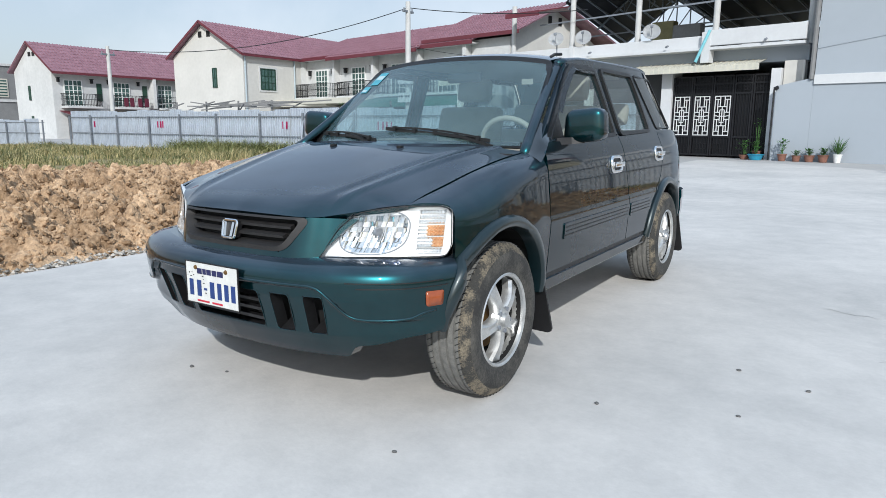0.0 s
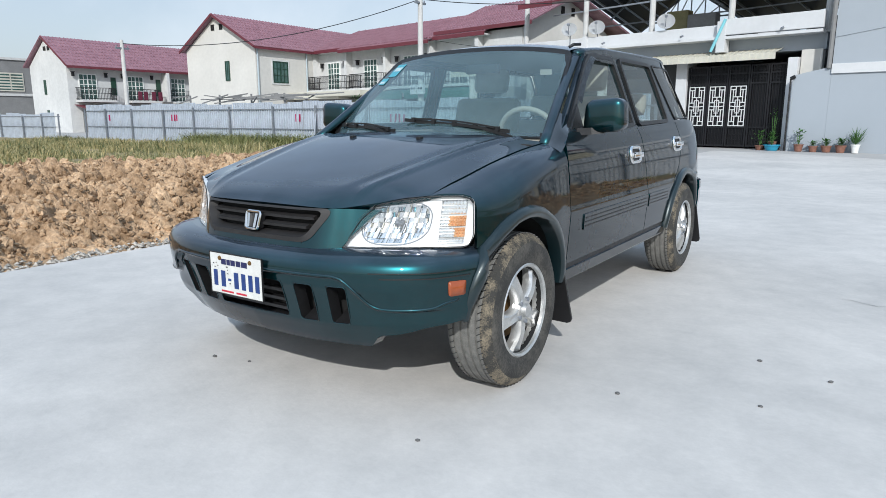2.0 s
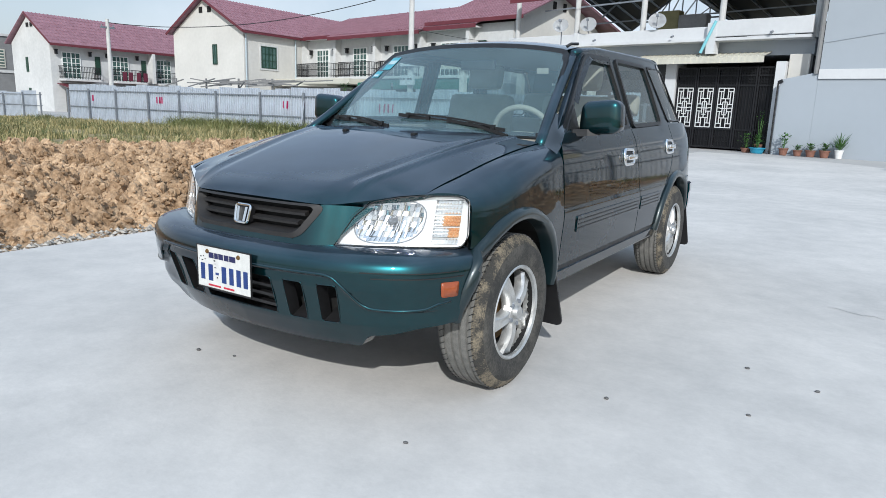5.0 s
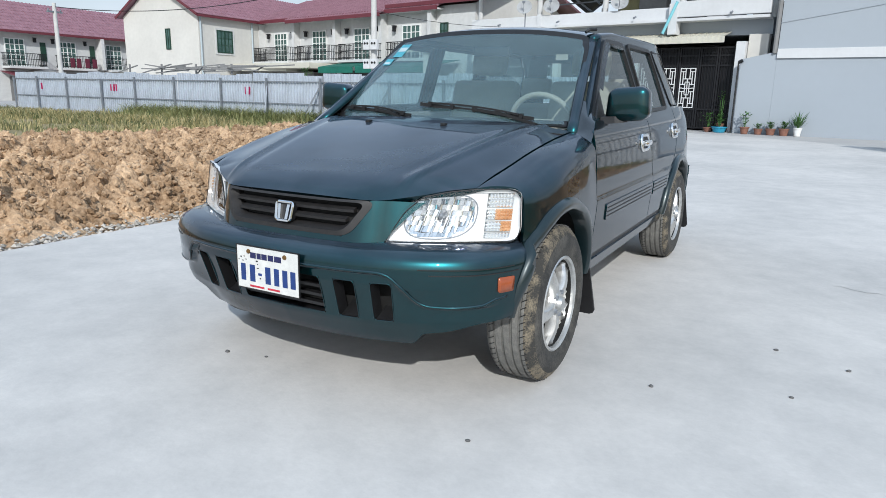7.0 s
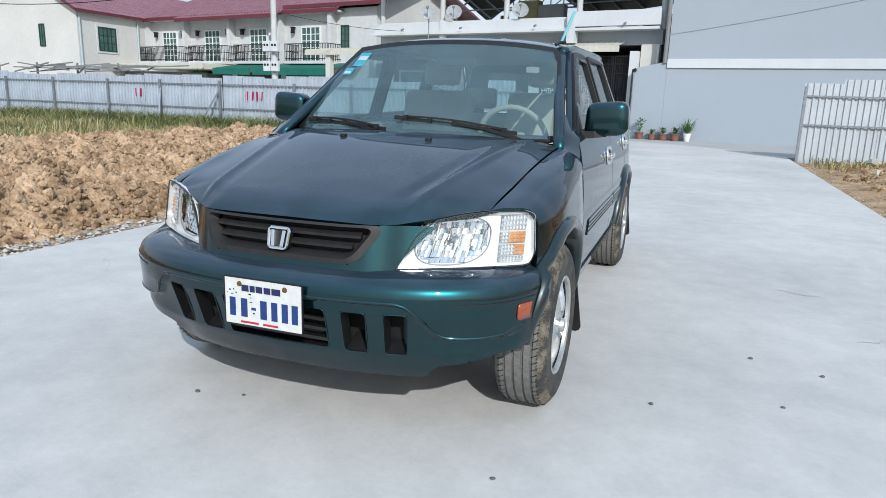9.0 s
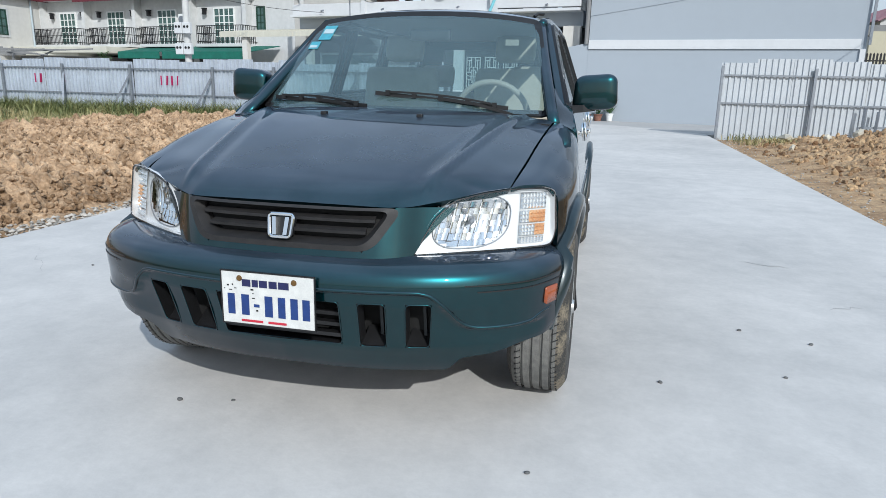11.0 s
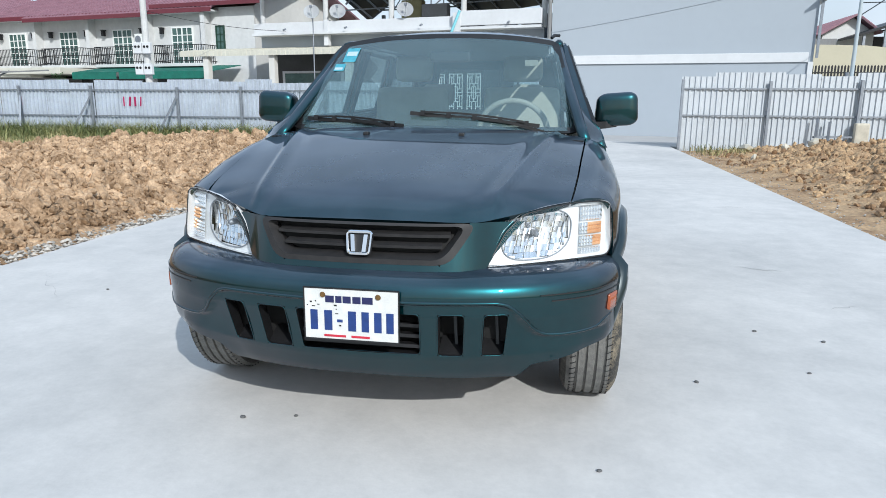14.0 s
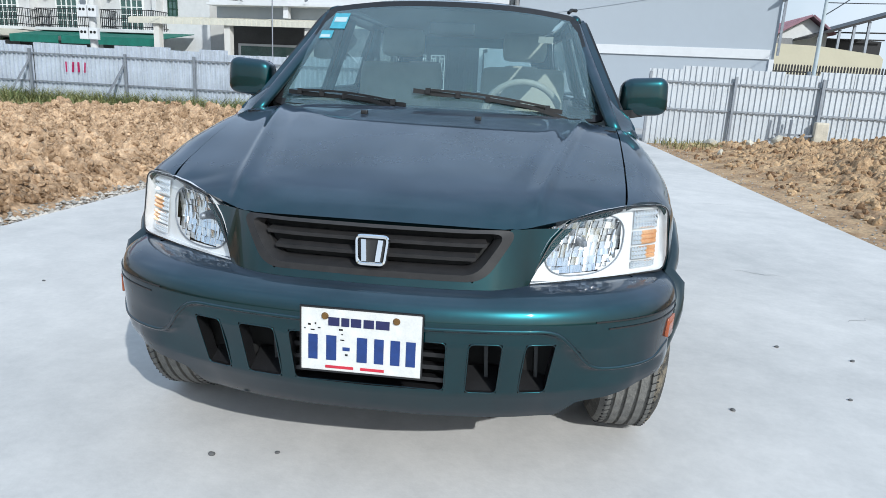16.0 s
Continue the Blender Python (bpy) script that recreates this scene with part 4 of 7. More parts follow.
for x in (-12.4, -9.40, -6.48, -3.50, -0.42):
    bm = B()
    rod(bm, (x, -0.2, 4.0), (x, -0.2, 6.6), 0.11, 12)
    part("column", bm, POLECON, hd2, "round grey concrete column")
# steel roof: a gabled hall whose ridge runs away from the lane, with a flatter bay beside it
def du(u, v, z):
    return ((u - 5.1) / 1.06, v, z)


ROOF_L = [(-5.2, -0.3, 6.40), (-6.88, 8.0, 5.51)]       # outer eave, ridge, valley, far edge: front and back ends
ROOF_M = [(-3.0, -0.3, 8.35), (-3.81, 8.0, 7.58)]
ROOF_V = [(-0.4, -0.3, 6.50), (-0.75, 8.0, 5.55)]
ROOF_R = [(5.3, -0.3, 7.05), (5.3, 8.0, 6.25)]
for (a0, a1), (b0, b1) in ((ROOF_L, ROOF_M), (ROOF_V, ROOF_M), (ROOF_V, ROOF_R)):
    bm = B()
    prism(bm, [du(*a0), du(*b0), du(*b1), du(*a1)], (0, 0, 0.06))
    part("roof", bm, IRON, hd2, "dark sheet roof seen from below")
    for k in range(6):                                   # purlins under the sheet
        t = (k + 0.5) / 6
        p = Vector(du(*a0)).lerp(Vector(du(*b0)), t) - Vector((0, 0, 0.08))
        q = Vector(du(*a1)).lerp(Vector(du(*b1)), t) - Vector((0, 0, 0.08))
        bm = B()
        beam(bm, p, q, 0.06, 0.08)
        part("purlin", bm, STEEL, hd2)
for t in (0.04, 0.5, 0.97):                              # trusses across the hall
    l, m, r = (Vector(a[0]).lerp(Vector(a[1]), t) - Vector((0, 0, 0.16)) for a in (ROOF_L, ROOF_M, ROOF_V))
    bm = B()
    base_z = min(l.z, r.z) + 0.55
    la, ra = l.lerp(m, 0.3), r.lerp(m, 0.3)
    for a, b in ((l, m), (m, r), (la, ra)):
        beam(bm, du(*a), du(*b), 0.07, 0.07)
    for k in range(7):
        p = la.lerp(ra, k / 6)
        q = la.lerp(m, k / 3) if k <= 3 else m.lerp(ra, (k - 3) / 3)
        if (p - q).length > 0.05:
            beam(bm, du(*p), du(*q), 0.045, 0.045)
        if k < 6:
            nx = la.lerp(m, (k + 1) / 3) if k + 1 <= 3 else m.lerp(ra, (k - 2) / 3)
            beam(bm, du(*p), du(*nx), 0.04, 0.04)
    part("truss", bm, STEEL, hd2, "welded steel roof truss")
for v, z in ((-0.15, 5.75), (4.0, 5.65)):
    bm = B()
    beam(bm, du(-6.6, v, z - 0.12), du(5.2, v, z + 0.1), 0.05, 0.06)
    part("tie_bar", bm, STEEL, hd2)
for u in (-5.9, -3.6, -0.6, 1.9, 4.6):
    bm = B()
    beam(bm, du(u, 7.9, 4.0), du(u, 7.9, 5.75), 0.16, 0.16)
    part("rear_post", bm, WALLD, hd2)
bm = B()
beam(bm, du(-6.8, 8.0, 4.35), du(5.2, 8.0, 4.35), 0.12, 0.75)
part("rear_parapet", bm, WALLD, hd2, "dark rear parapet")
bm = B()
prism(bm, [(-12.0, -1.4, 5.95), (-10.3, -1.4, 6.0), (-9.6, 3.0, 6.9), (-12.0, 3.0, 6.7)], (0, 0, 0.05))
part("side_roof", bm, FASCIA, hd2, "dark red lean-to roof")
bm = B()
box(bm, -12.0, -10.3, -1.46, -1.40, 5.86, 6.06)
part("roof_edge", bm, FASCIA, hd2, "dark red roof edge")
# clutter on the deck
for x, y, w, h, m_, lb in ((-6.9, 2.5, 1.0, 1.6, BOARD, "olive-yellow board standing on the deck"), (-5.7, 2.2, 1.2, 1.35, WALLD, "dark water tank on the deck"),
                           (-1.2, 3.2, 1.5, 0.9, IRON, "dark stack of goods on the deck"), (-4.6, 5.0, 2.2, 0.8, IRON, "dark crates on the deck"),
                           (-2.7, 2.2, 1.4, 0.7, BAND, "pale bundle on the deck"), (-9.0, 1.5, 0.7, 0.6, BAND, "white bucket on the deck")):
    bm = B()
    box(bm, x + 5 - w / 2, x + 5 + w / 2, y - 0.25, y + 0.25, 4.02, 4.02 + h, bevel=0.06)
    put(tagged(link("deck_clutter", bm, m_), lb, "clutter"), DM)
# canopies of pale ribbed sheet
for x0, x1, y0, z0, z1 in ((-6.3, -1.75, -0.9, 3.15, 3.44), (-15.35, -7.3, -2.0, 3.04, 3.34)):
    bm = B()
    prism(bm, [(x0, y0, z1 - 0.10), (x1, y0, z1 - 0.10), (x1, 0.0, z1 + 0.12), (x0, 0.0, z1 + 0.12)], (0, 0, 0.03))
    box(bm, x0, x1, y0 - 0.02, y0, z0, z1 - 0.08)
    n = int((x1 - x0) / 0.2)
    for i in range(n + 1):
        x = x0 + (x1 - x0) * i / n
        beam(bm, (x, y0, z1 - 0.06), (x, 0.0, z1 + 0.16), 0.05, 0.02)
        box(bm, x - 0.05, x + 0.05, y0 - 0.035, y0 - 0.02, z0, z1 - 0.08)
    part("canopy", bm, CREAMSHEET, hd2, "cream ribbed sheet canopy")
bm = B()
box(bm, -5.34, -4.93, -0.3, 0.6, -0.1, 3.4, bevel=0.01)
part("gate_pillar", bm, BAND, hd2, "white gate pillar")
bm = B()
box(bm, -1.42, -1.11, -0.5, 0.6, -0.1, 3.2, bevel=0.01)
part("gate_pillar", bm, BAND, hd2, "white gate pillar")
bm = B()
box(bm, -1.09, -0.45, -0.3, 0.0, 2.5, 3.45, bevel=0.02)
part("beam_end", bm, WALLC, hd2, "cream wall piece over the yard wall")
for x in (-14.2, -11.0, -7.6):
    bm = B()
    box(bm, x - 0.13, x + 0.13, -1.9, -1.65, -0.1, 3.05)
    part("porch_post", bm, WALLC, hd2)
# Dark sheet over the wall paints in the porch's shade.
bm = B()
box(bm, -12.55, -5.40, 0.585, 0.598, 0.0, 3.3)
part("porch_shade", bm, SHADEPANEL, hd2, "dark panel painting in the shade under the porch")
bm = B()
box(bm, -12.0, -9.0, 0.5, 0.58, 0.8, 2.5)
wf = part("porch_window", bm, BAND, hd2, "white framed dark window")
bm = B()
box(bm, -11.85, -9.15, 0.46, 0.5, 0.9, 2.4)
part("pane", bm, PANEDARK, wf)

# black gate with pale lattice panels
gate = thing("gate", "black iron double gate with pale lattice panels", "gate")
gate.matrix_basis = DM @ pose(-0.10, -0.15, 0)
for x0, x1 in ((0.0, 0.78), (0.80, 1.56), (1.58, 2.34), (2.36, 3.02), (3.04, 3.70)):
    bm = B()
    for a, b in ((x0, x0 + 0.06), (x1 - 0.06, x1)):
        box(bm, a, b, -0.03, 0.03, 0.05, 3.05)
    for z in (0.06, 0.75, 2.36, 2.72, 3.0):
        box(bm, x0 + 0.06, x1 - 0.06, -0.028, 0.028, z, z + 0.06)
    n = int((x1 - x0) / 0.11)
    for i in range(1, n):
        x = x0 + (x1 - x0) * i / n
        box(bm, x - 0.012, x + 0.012, -0.012, 0.012, 0.1, 3.0)
    for z in (0.3, 0.5, 2.5, 2.6, 2.85):
        box(bm, x0 + 0.06, x1 - 0.06, -0.012, 0.012, z, z + 0.02)
    leaf = part("gate_leaf", bm, IRON, gate)
    bm = B()
    box(bm, x0 + 0.06, x1 - 0.06, 0.05, 0.06, 0.1, 3.0)
    part("backing", bm, IRON, leaf)
    if x0 < 2.0:
        bm = B()
        y0, y1, c = -0.045, -0.03, (x0 + x1) / 2
        hw, t = (x1 - x0) / 2 - 0.10, 0.032
        z0, z1 = 0.82, 2.30

        def hbar(a, b, z):
            box(bm, c + a * hw, c + b * hw, y0, y1, z0 + z * (z1 - z0), z0 + z * (z1 - z0) + t)

        def vbar(x, a, b):
            box(bm, c + x * hw - t / 2, c + x * hw + t / 2, y0 + 0.002, y1 + 0.002, z0 + a * (z1 - z0), z0 + b * (z1 - z0) + t)

        for q in (0.0, 0.24, 0.48, 0.72, 0.98):
            hbar(-1, 1, q) if q in (0.0, 0.98) else hbar(-0.62, 0.62, q)
        for sx in (-1, 1):
            vbar(sx, 0, 0.98), vbar(sx * 0.62, 0.10, 0.40), vbar(sx * 0.62, 0.58, 0.90), vbar(sx * 0.30, 0.0, 0.24), vbar(sx * 0.30, 0.72, 0.98), vbar(sx * 0.30, 0.36, 0.62)
            for q in (0.10, 0.40, 0.58, 0.90):
                hbar(min(sx * 0.3, sx * 0.99), max(sx * 0.3, sx * 0.99), q)
            hbar(min(sx * 0.62, sx), max(sx * 0.62, sx), 0.49)
            hbar(min(0, sx * 0.3), max(0, sx * 0.3), 0.32), hbar(min(0, sx * 0.3), max(0, sx * 0.3), 0.64)
        vbar(0, 0.24, 0.72)
        part("lattice", bm, LATTICE, leaf, "pale metal lattice panel")
bm = B()
rod(bm, (1.42, -0.80, 4.66), (0.98, -0.88, 3.53), 0.055, 10)
put(tagged(link("drain_pipe", bm, PIPEBLUE), "light blue plastic pipe over the parapet", "pipe"), DM)


# satellite dishes
def dish(x, y, z, r, pole):
    d = thing("satellite_dish", "white satellite dish on a thin pole", "satellite dish", (x, y, z - pole), group="satellite dishes")
    bm = B()
    rod(bm, (0, 0.1, 0), (0, 0.1, pole), 0.025)
    part("pole", bm, STEEL, d)
    bm = B()
    prev = None
    for k in range(6):
        rr_, dz = r * (k + 0.02) / 5, 0.28 * r * (k / 5) ** 2
        cur = [bm.verts.new((rr_ * math.cos(2 * math.pi * i / 28), rr_ * math.sin(2 * math.pi * i / 28), dz)) for i in range(28)]
        if prev:
            for i in range(28):
                bm.faces.new((prev[i], prev[(i + 1) % 28], cur[(i + 1) % 28], cur[i]))
        prev = cur
    bmesh.ops.solidify(bm, geom=bm.faces[:], thickness=0.015)
    bmesh.ops.transform(bm, matrix=Matrix.Translation((0, 0, pole)) @ Vector((0.25, -0.85, 0.45)).to_track_quat('Z', 'Y').to_matrix().to_4x4(), verts=bm.verts[:])
    di = part("reflector", bm, BAND, d, "white dish reflector", smooth=True, angle=40)
    bm = B()
    rod(bm, (0, -0.05, pole - r * 0.8), (0.12, -0.62 * r * 2, pole + 0.18), 0.012)
    box(bm, 0.07, 0.17, -0.62 * r * 2 - 0.05, -0.62 * r * 2 + 0.05, pole + 0.13, pole + 0.23, bevel=0.02)
    part("feed_arm", bm, STEEL, d)


dish(-9.68, 23.78, 4.63, 0.31, 4.7)
for u, z in ((-4.15, 4.84), (-1.05, 4.80)):
    q = DM @ Vector((u, -0.45, 0))
    dish(q.x, q.y, z, 0.34, 0.6)


# utility poles and wires
def utility_pole(x, y, top, r, label, arms=True):
    p = thing("utility_pole", label, "pole", (x, y, 0))
    bm = B()
    rod(bm, (0, 0, -0.1), (0, 0, top), r, 12, r * 0.7)
    part("shaft", bm, POLECON if arms else PIPEGREY, p)
    if arms:
        bm = B()
        box(bm, -0.06, 0.06, -0.35, 0.35, top - 0.45, top - 0.37)
        for yy in (-0.3, 0.0, 0.3):
            rod(bm, (0, yy, top - 0.37), (0, yy, top - 0.27), 0.03)
        part("bracket", bm, STEEL, p)
    return p


p1 = utility_pole(-30.9, 16.9, 4.97, 0.12, "short pale concrete pole behind the fence")
p2 = utility_pole(-15.95, 22.0, 6.45, 0.15, "tall concrete pole with meter boxes")
for z in (2.15, 2.95):
    for k in (-1, 1):
        bm = B()
        box(bm, k * 0.19 - 0.17, k * 0.19 + 0.17, -0.32, -0.15, z, z + 0.42, bevel=0.02)
        mb = part("meter_box", bm, BAND, p2, "white electricity meter box")
        bm = B()
        for dx in (-0.07, 0.07):
            bmesh.ops.create_cone(bm, cap_ends=True, segments=14, radius1=0.05, radius2=0.05, depth=0.02, matrix=pose(k * 0.19 + dx, -0.325, z + 0.26, 90))
        part("dial", bm, DARK, mb)
p4 = utility_pole(7.85, 16.75, 4.6, 0.058, "slim steel pole at the zinc fence", False)
bm = B()
rod(bm, (-0.16, 0.03, -0.1), (-0.10, 0.03, 2.0), 0.05, 8)
part("stay", bm, STEEL, p4)


def wire(a, b, sag, r=0.012):
    bm = B()
    a, b = Vector(a), Vector(b)
    sweep(bm, [a.lerp(b, i / 20) - Vector((0, 0, sag * 4 * (i / 20) * (1 - i / 20))) for i in range(21)], circle(r, 5))
    return tagged(link("wire", bm, BLACK), "black overhead power wire strung between poles", "wire", "overhead wires")


wire((-30.9, 16.9, 4.8), (-15.95, 22.0, 6.2), 0.75, 0.018)
wire((-15.95, 22.0, 6.2), (-9.0, 25.4, 6.0), 0.2, 0.018)
wire((-15.95, 22.0, 4.6), (-11.5, 25.4, 4.1), 0.15, 0.01)
wire((7.85, 16.75, 3.4), (14.0, 24.0, 7.0), 0.1, 0.015)
wire((7.85, 16.75, 3.72), (18.0, 21.0, 4.9), 0.15, 0.012)

# ---- beyond the zinc fence on the lane's far side ----
hy = thing("yellow_house", "white house with red gable roof behind a yellow wall", "house", (13.0, 38.0, 0))
bm = B()
prism(bm, [(1.0, 0, 0), (3.55, 0, 0), (3.55, 0, 4.95), (2.46, 0, 5.72), (1.0, 0, 4.88)], (0, 8, 0))
part("wall", bm, WALLW, hy)
bm = B()
roof_slope(bm, (0.75, 8, 4.80), (0.75, -0.5, 4.80), (2.46, -0.5, 5.80), (2.46, 8, 5.80))
roof_slope(bm, (3.75, -0.5, 4.86), (3.75, 8, 4.86), (2.46, 8, 5.80), (2.46, -0.5, 5.80))
part("roof", bm, ROOF, hy, "red ribbed roof")
bm = B()
prism(bm, [(-0.6, -4.0, -0.1), (4.75, -4.0, -0.1), (4.75, -4.0, 3.5), (4.55, -4.0, 3.68), (1.7, -4.0, 3.99), (-0.6, -4.0, 4.05)], (0, 0.2, 0))
part("yard_wall", bm, YELLOWALL, hy, "pale yellow yard wall")
bm = B()
box(bm, -0.4, 1.3, -1.3, -0.5, 4.05, 4.55)
part("lean_to", bm, WALLD, hy, "dark lean-to under the eave")
for i in range(44):
    bm = B()
    x = -2.3 + 5.5 * i / 43
    prism(bm, [(x - 0.035, -9.0, 1.3), (x + 0.035, -9.0, 1.3), (x + 0.035, -9.0, 2.76), (x, -9.0, 2.82), (x - 0.035, -9.0, 2.76)], (0, 0.03, 0))
    part("paling", bm, IRON, hy)
for z in (1.6, 2.5):
    bm = B()
    beam(bm, (-2.35, -8.96, z), (3.3, -8.96, z), 0.03, 0.05)
    part("paling_rail", bm, IRON, hy)
sh = thing("steel_shed", "open shed with dark sheet roof on steel posts", "shed", (14.8, 36.0, 0))
bm = B()
prism(bm, [(0.0, 0, 4.50), (6.5, 0, 6.62), (6.5, 6, 6.62), (0, 6, 4.50)], (0, 0, 0.13))
part("roof", bm, IRON, sh, "dark sheet roof")
for x in (0.6, 1.6, 2.3, 3.0, 4.4):
    bm = B()
    beam(bm, (x, 0.2, -0.1), (x, 0.2, 4.5 + x * 0.32), 0.12, 0.12)
    part("post", bm, STEEL, sh)
for z in (4.95, 5.35):
    bm = B()
    beam(bm, (0.4 + (z - 4.95) * 3, 5.5, z), (6.4, 5.5, z + 0.1), 0.08, 0.08)
    part("girt", bm, IRON, sh)
bm = B()
prism(bm, [(0.3, 5.8, -0.1), (6.4, 5.8, -0.1), (6.4, 5.8, 5.0), (2.6, 5.8, 5.1), (0.3, 5.8, 4.55)], (0, 0.15, 0))
part("back_wall", bm, IRON, sh)
# eave of the grey building
bm = B()
prism(bm, [(8.86, -0.5, 4.55), (9.5, -0.5, 4.85), (9.5, 6, 4.85), (8.86, 6, 4.55)], (0, 0, 0.08))
beam(bm, (8.93, -0.1, 2.7), (8.93, -0.1, 4.6), 0.08, 0.08)
put(tagged(link("side_eave", bm, STEEL), "grey sheet eave fixed to the building corner", "eave"), GB)


# ---- potted plants by the wall ----
def plant_pot(x, y, r, h, m_, label, foliage, fh, spread, rngp, spiky=False):
    p = thing("potted_plant", label, "plant", (x, y, 0), group="plants along the wall")
    bm = B()
    lathe(bm, [(0.001, 0.0), (r * 0.72, 0.0), (r * 0.98, h * 0.86), (r * 1.08, h * 0.86), (r * 1.08, h), (r * 0.92, h), (r * 0.90, h * 0.9), (0.001, h * 0.88)], 20, 'Z')
    part("pot", bm, m_, p, smooth=True, angle=40)
    V, F = [], []
    for _ in range(foliage):
        a, t = rngp.random() * 6.283, rngp.random()
        bx, by, bz = spread * t * math.cos(a) * rngp.random(), spread * t * math.sin(a) * rngp.random(), h + fh * rngp.random() ** (0.7 if not spiky else 2.5)
        ln, up, w = rngp.uniform(0.05, 0.12) * (2.4 if spiky else 1), rngp.uniform(-0.2, 0.9) + (0.8 if spiky else 0), rngp.uniform(0.015, 0.035) * (0.5 if spiky else 1)
        dx, dy = math.cos(a), math.sin(a)
        o = len(V)
        V += [(bx, by, bz), (bx + dx * ln * 0.5 - dy * w, by + dy * ln * 0.5 + dx * w, bz + ln * up * 0.5), (bx + dx * ln, by + dy * ln, bz + ln * up), (bx + dx * ln * 0.5 + dy * w, by + dy * ln * 0.5 - dx * w, bz + ln * up * 0.5)]
        F.append((o, o + 1, o + 2, o + 3))
    me = bpy.data.meshes.new("foliage")
    me.from_pydata(V, [], F)
    me.materials.append(LEAF)
    f = new("foliage", me)
    f.parent = p
    bm = B()
    for k in range(4):
        rod(bm, (0, 0, h * 0.8), (0.08 * math.cos(k * 1.7), 0.08 * math.sin(k * 1.7), h + fh * 0.7), 0.008, 5)
    part("stem", bm, LEAF, p)


rngp = random.Random(21)
plant_pot(*(GB @ Vector((-0.69, -0.32, 0)))[:2], 0.15, 0.24, TERRA, "tall thin plant in a terracotta pot", 90, 0.50, 0.22, rngp)
plant_pot(*(GB @ Vector((-0.24, -0.32, 0)))[:2], 0.14, 0.20, TERRA, "low plant in a terracotta pot", 60, 0.14, 0.25, rngp)
plant_pot(*(GB @ Vector((0.16, -0.32, 0)))[:2], 0.16, 0.22, TERRA, "bushy plant in a terracotta pot", 110, 0.18, 0.30, rngp)
plant_pot(*(GB @ Vector((0.58, -0.32, 0)))[:2], 0.16, 0.24, TERRA, "dense green plant in a terracotta pot", 130, 0.20, 0.30, rngp)
plant_pot(*(GB @ Vector((1.0, -0.32, 0)))[:2], 0.13, 0.28, WHITEPOT, "spiky green plant in a white pot", 120, 0.30, 0.20, rngp, True)
plant_pot(-1.72, 23.55, 0.26, 0.20, BLUEPOT, "leafy plant in a blue basin by the gate", 130, 0.42, 0.34, rngp)
plant_pot(-2.13, 23.75, 0.17, 0.16, TERRA, "pale-leaved plant by the gate", 120, 0.50, 0.32, rngp)
plant_pot(-1.78, 24.1, 0.14, 0.3, TERRA, "dry orange-leaved plant beside the gate", 70, 1.2, 0.20, rngp)
plant_pot(-24.3, 27.0, 0.3, 1.6, WALLC, "shrub standing before the canopy", 200, 0.8, 0.7, rngp)

# scaffold timber behind the fence
tp = thing("timber_pile", "stacked grey timber on props behind the fence", "timber", (-26, 20, 0))
rngt = random.Random(2)
for k in range(26):
    bm = B()
    x = -5 + rngt.random() * 9
    beam(bm, (x, rngt.random() * 2 - 1, 1.85 + rngt.random() * 0.4), (x + rngt.uniform(1, 4), rngt.random() * 2 - 1, 1.95 + rngt.random() * 0.4), 0.05, 0.05)
    part("pole", bm, WALLD, tp)
for x in (-4, -1.5, 1, 3.4):
    bm = B()
    beam(bm, (x, 0, -0.1), (x, 0, 2.3), 0.07, 0.07)
    part("prop", bm, WALLD, tp)

# loose clods, stones and rubble
def lumps(name, pts, material, label, rngl, category="earth"):
    V, F = [], []
    t = (1 + 5 ** 0.5) / 2
    ico = [Vector(v).normalized() for v in ((-1, t, 0), (1, t, 0), (-1, -t, 0), (1, -t, 0), (0, -1, t), (0, 1, t), (0, -1, -t), (0, 1, -t), (t, 0, -1), (t, 0, 1), (-t, 0, -1), (-t, 0, 1))]
    tri = ((0, 11, 5), (0, 5, 1), (0, 1, 7), (0, 7, 10), (0, 10, 11), (1, 5, 9), (5, 11, 4), (11, 10, 2), (10, 7, 6), (7, 1, 8), (3, 9, 4), (3, 4, 2), (3, 2, 6), (3, 6, 8), (3, 8, 9), (4, 9, 5), (2, 4, 11), (6, 2, 10), (8, 6, 7), (9, 8, 1))
    for x, y, z, s in pts:
        o = len(V)
        e = Euler((rngl.random() * 6, rngl.random() * 6, rngl.random() * 6)).to_matrix()
        sx, sy, sz = rngl.uniform(0.6, 1.3), rngl.uniform(0.6, 1.2), rngl.uniform(0.5, 0.9)
        for v in ico:
            p = e @ Vector((v.x * sx, v.y * sy, v.z * sz)) * s * rngl.uniform(0.72, 1.18)
            V.append((x + p.x, y + p.y, z + p.z))
        F += [(o + a, o + b, o + c) for a, b, c in tri]
    me = bpy.data.meshes.new(name)
    me.from_pydata(V, [], F)
    me.materials.append(material)
    return tagged(new(name, me), label, category, kind="stuff")


def surf(xs, ys, Z):
    return lambda x, y: float(Z[min(len(ys) - 1, max(0, int((y - ys[0]) / (ys[1] - ys[0])))), min(len(xs) - 1, max(0, int((x - xs[0]) / (xs[1] - xs[0]))))])


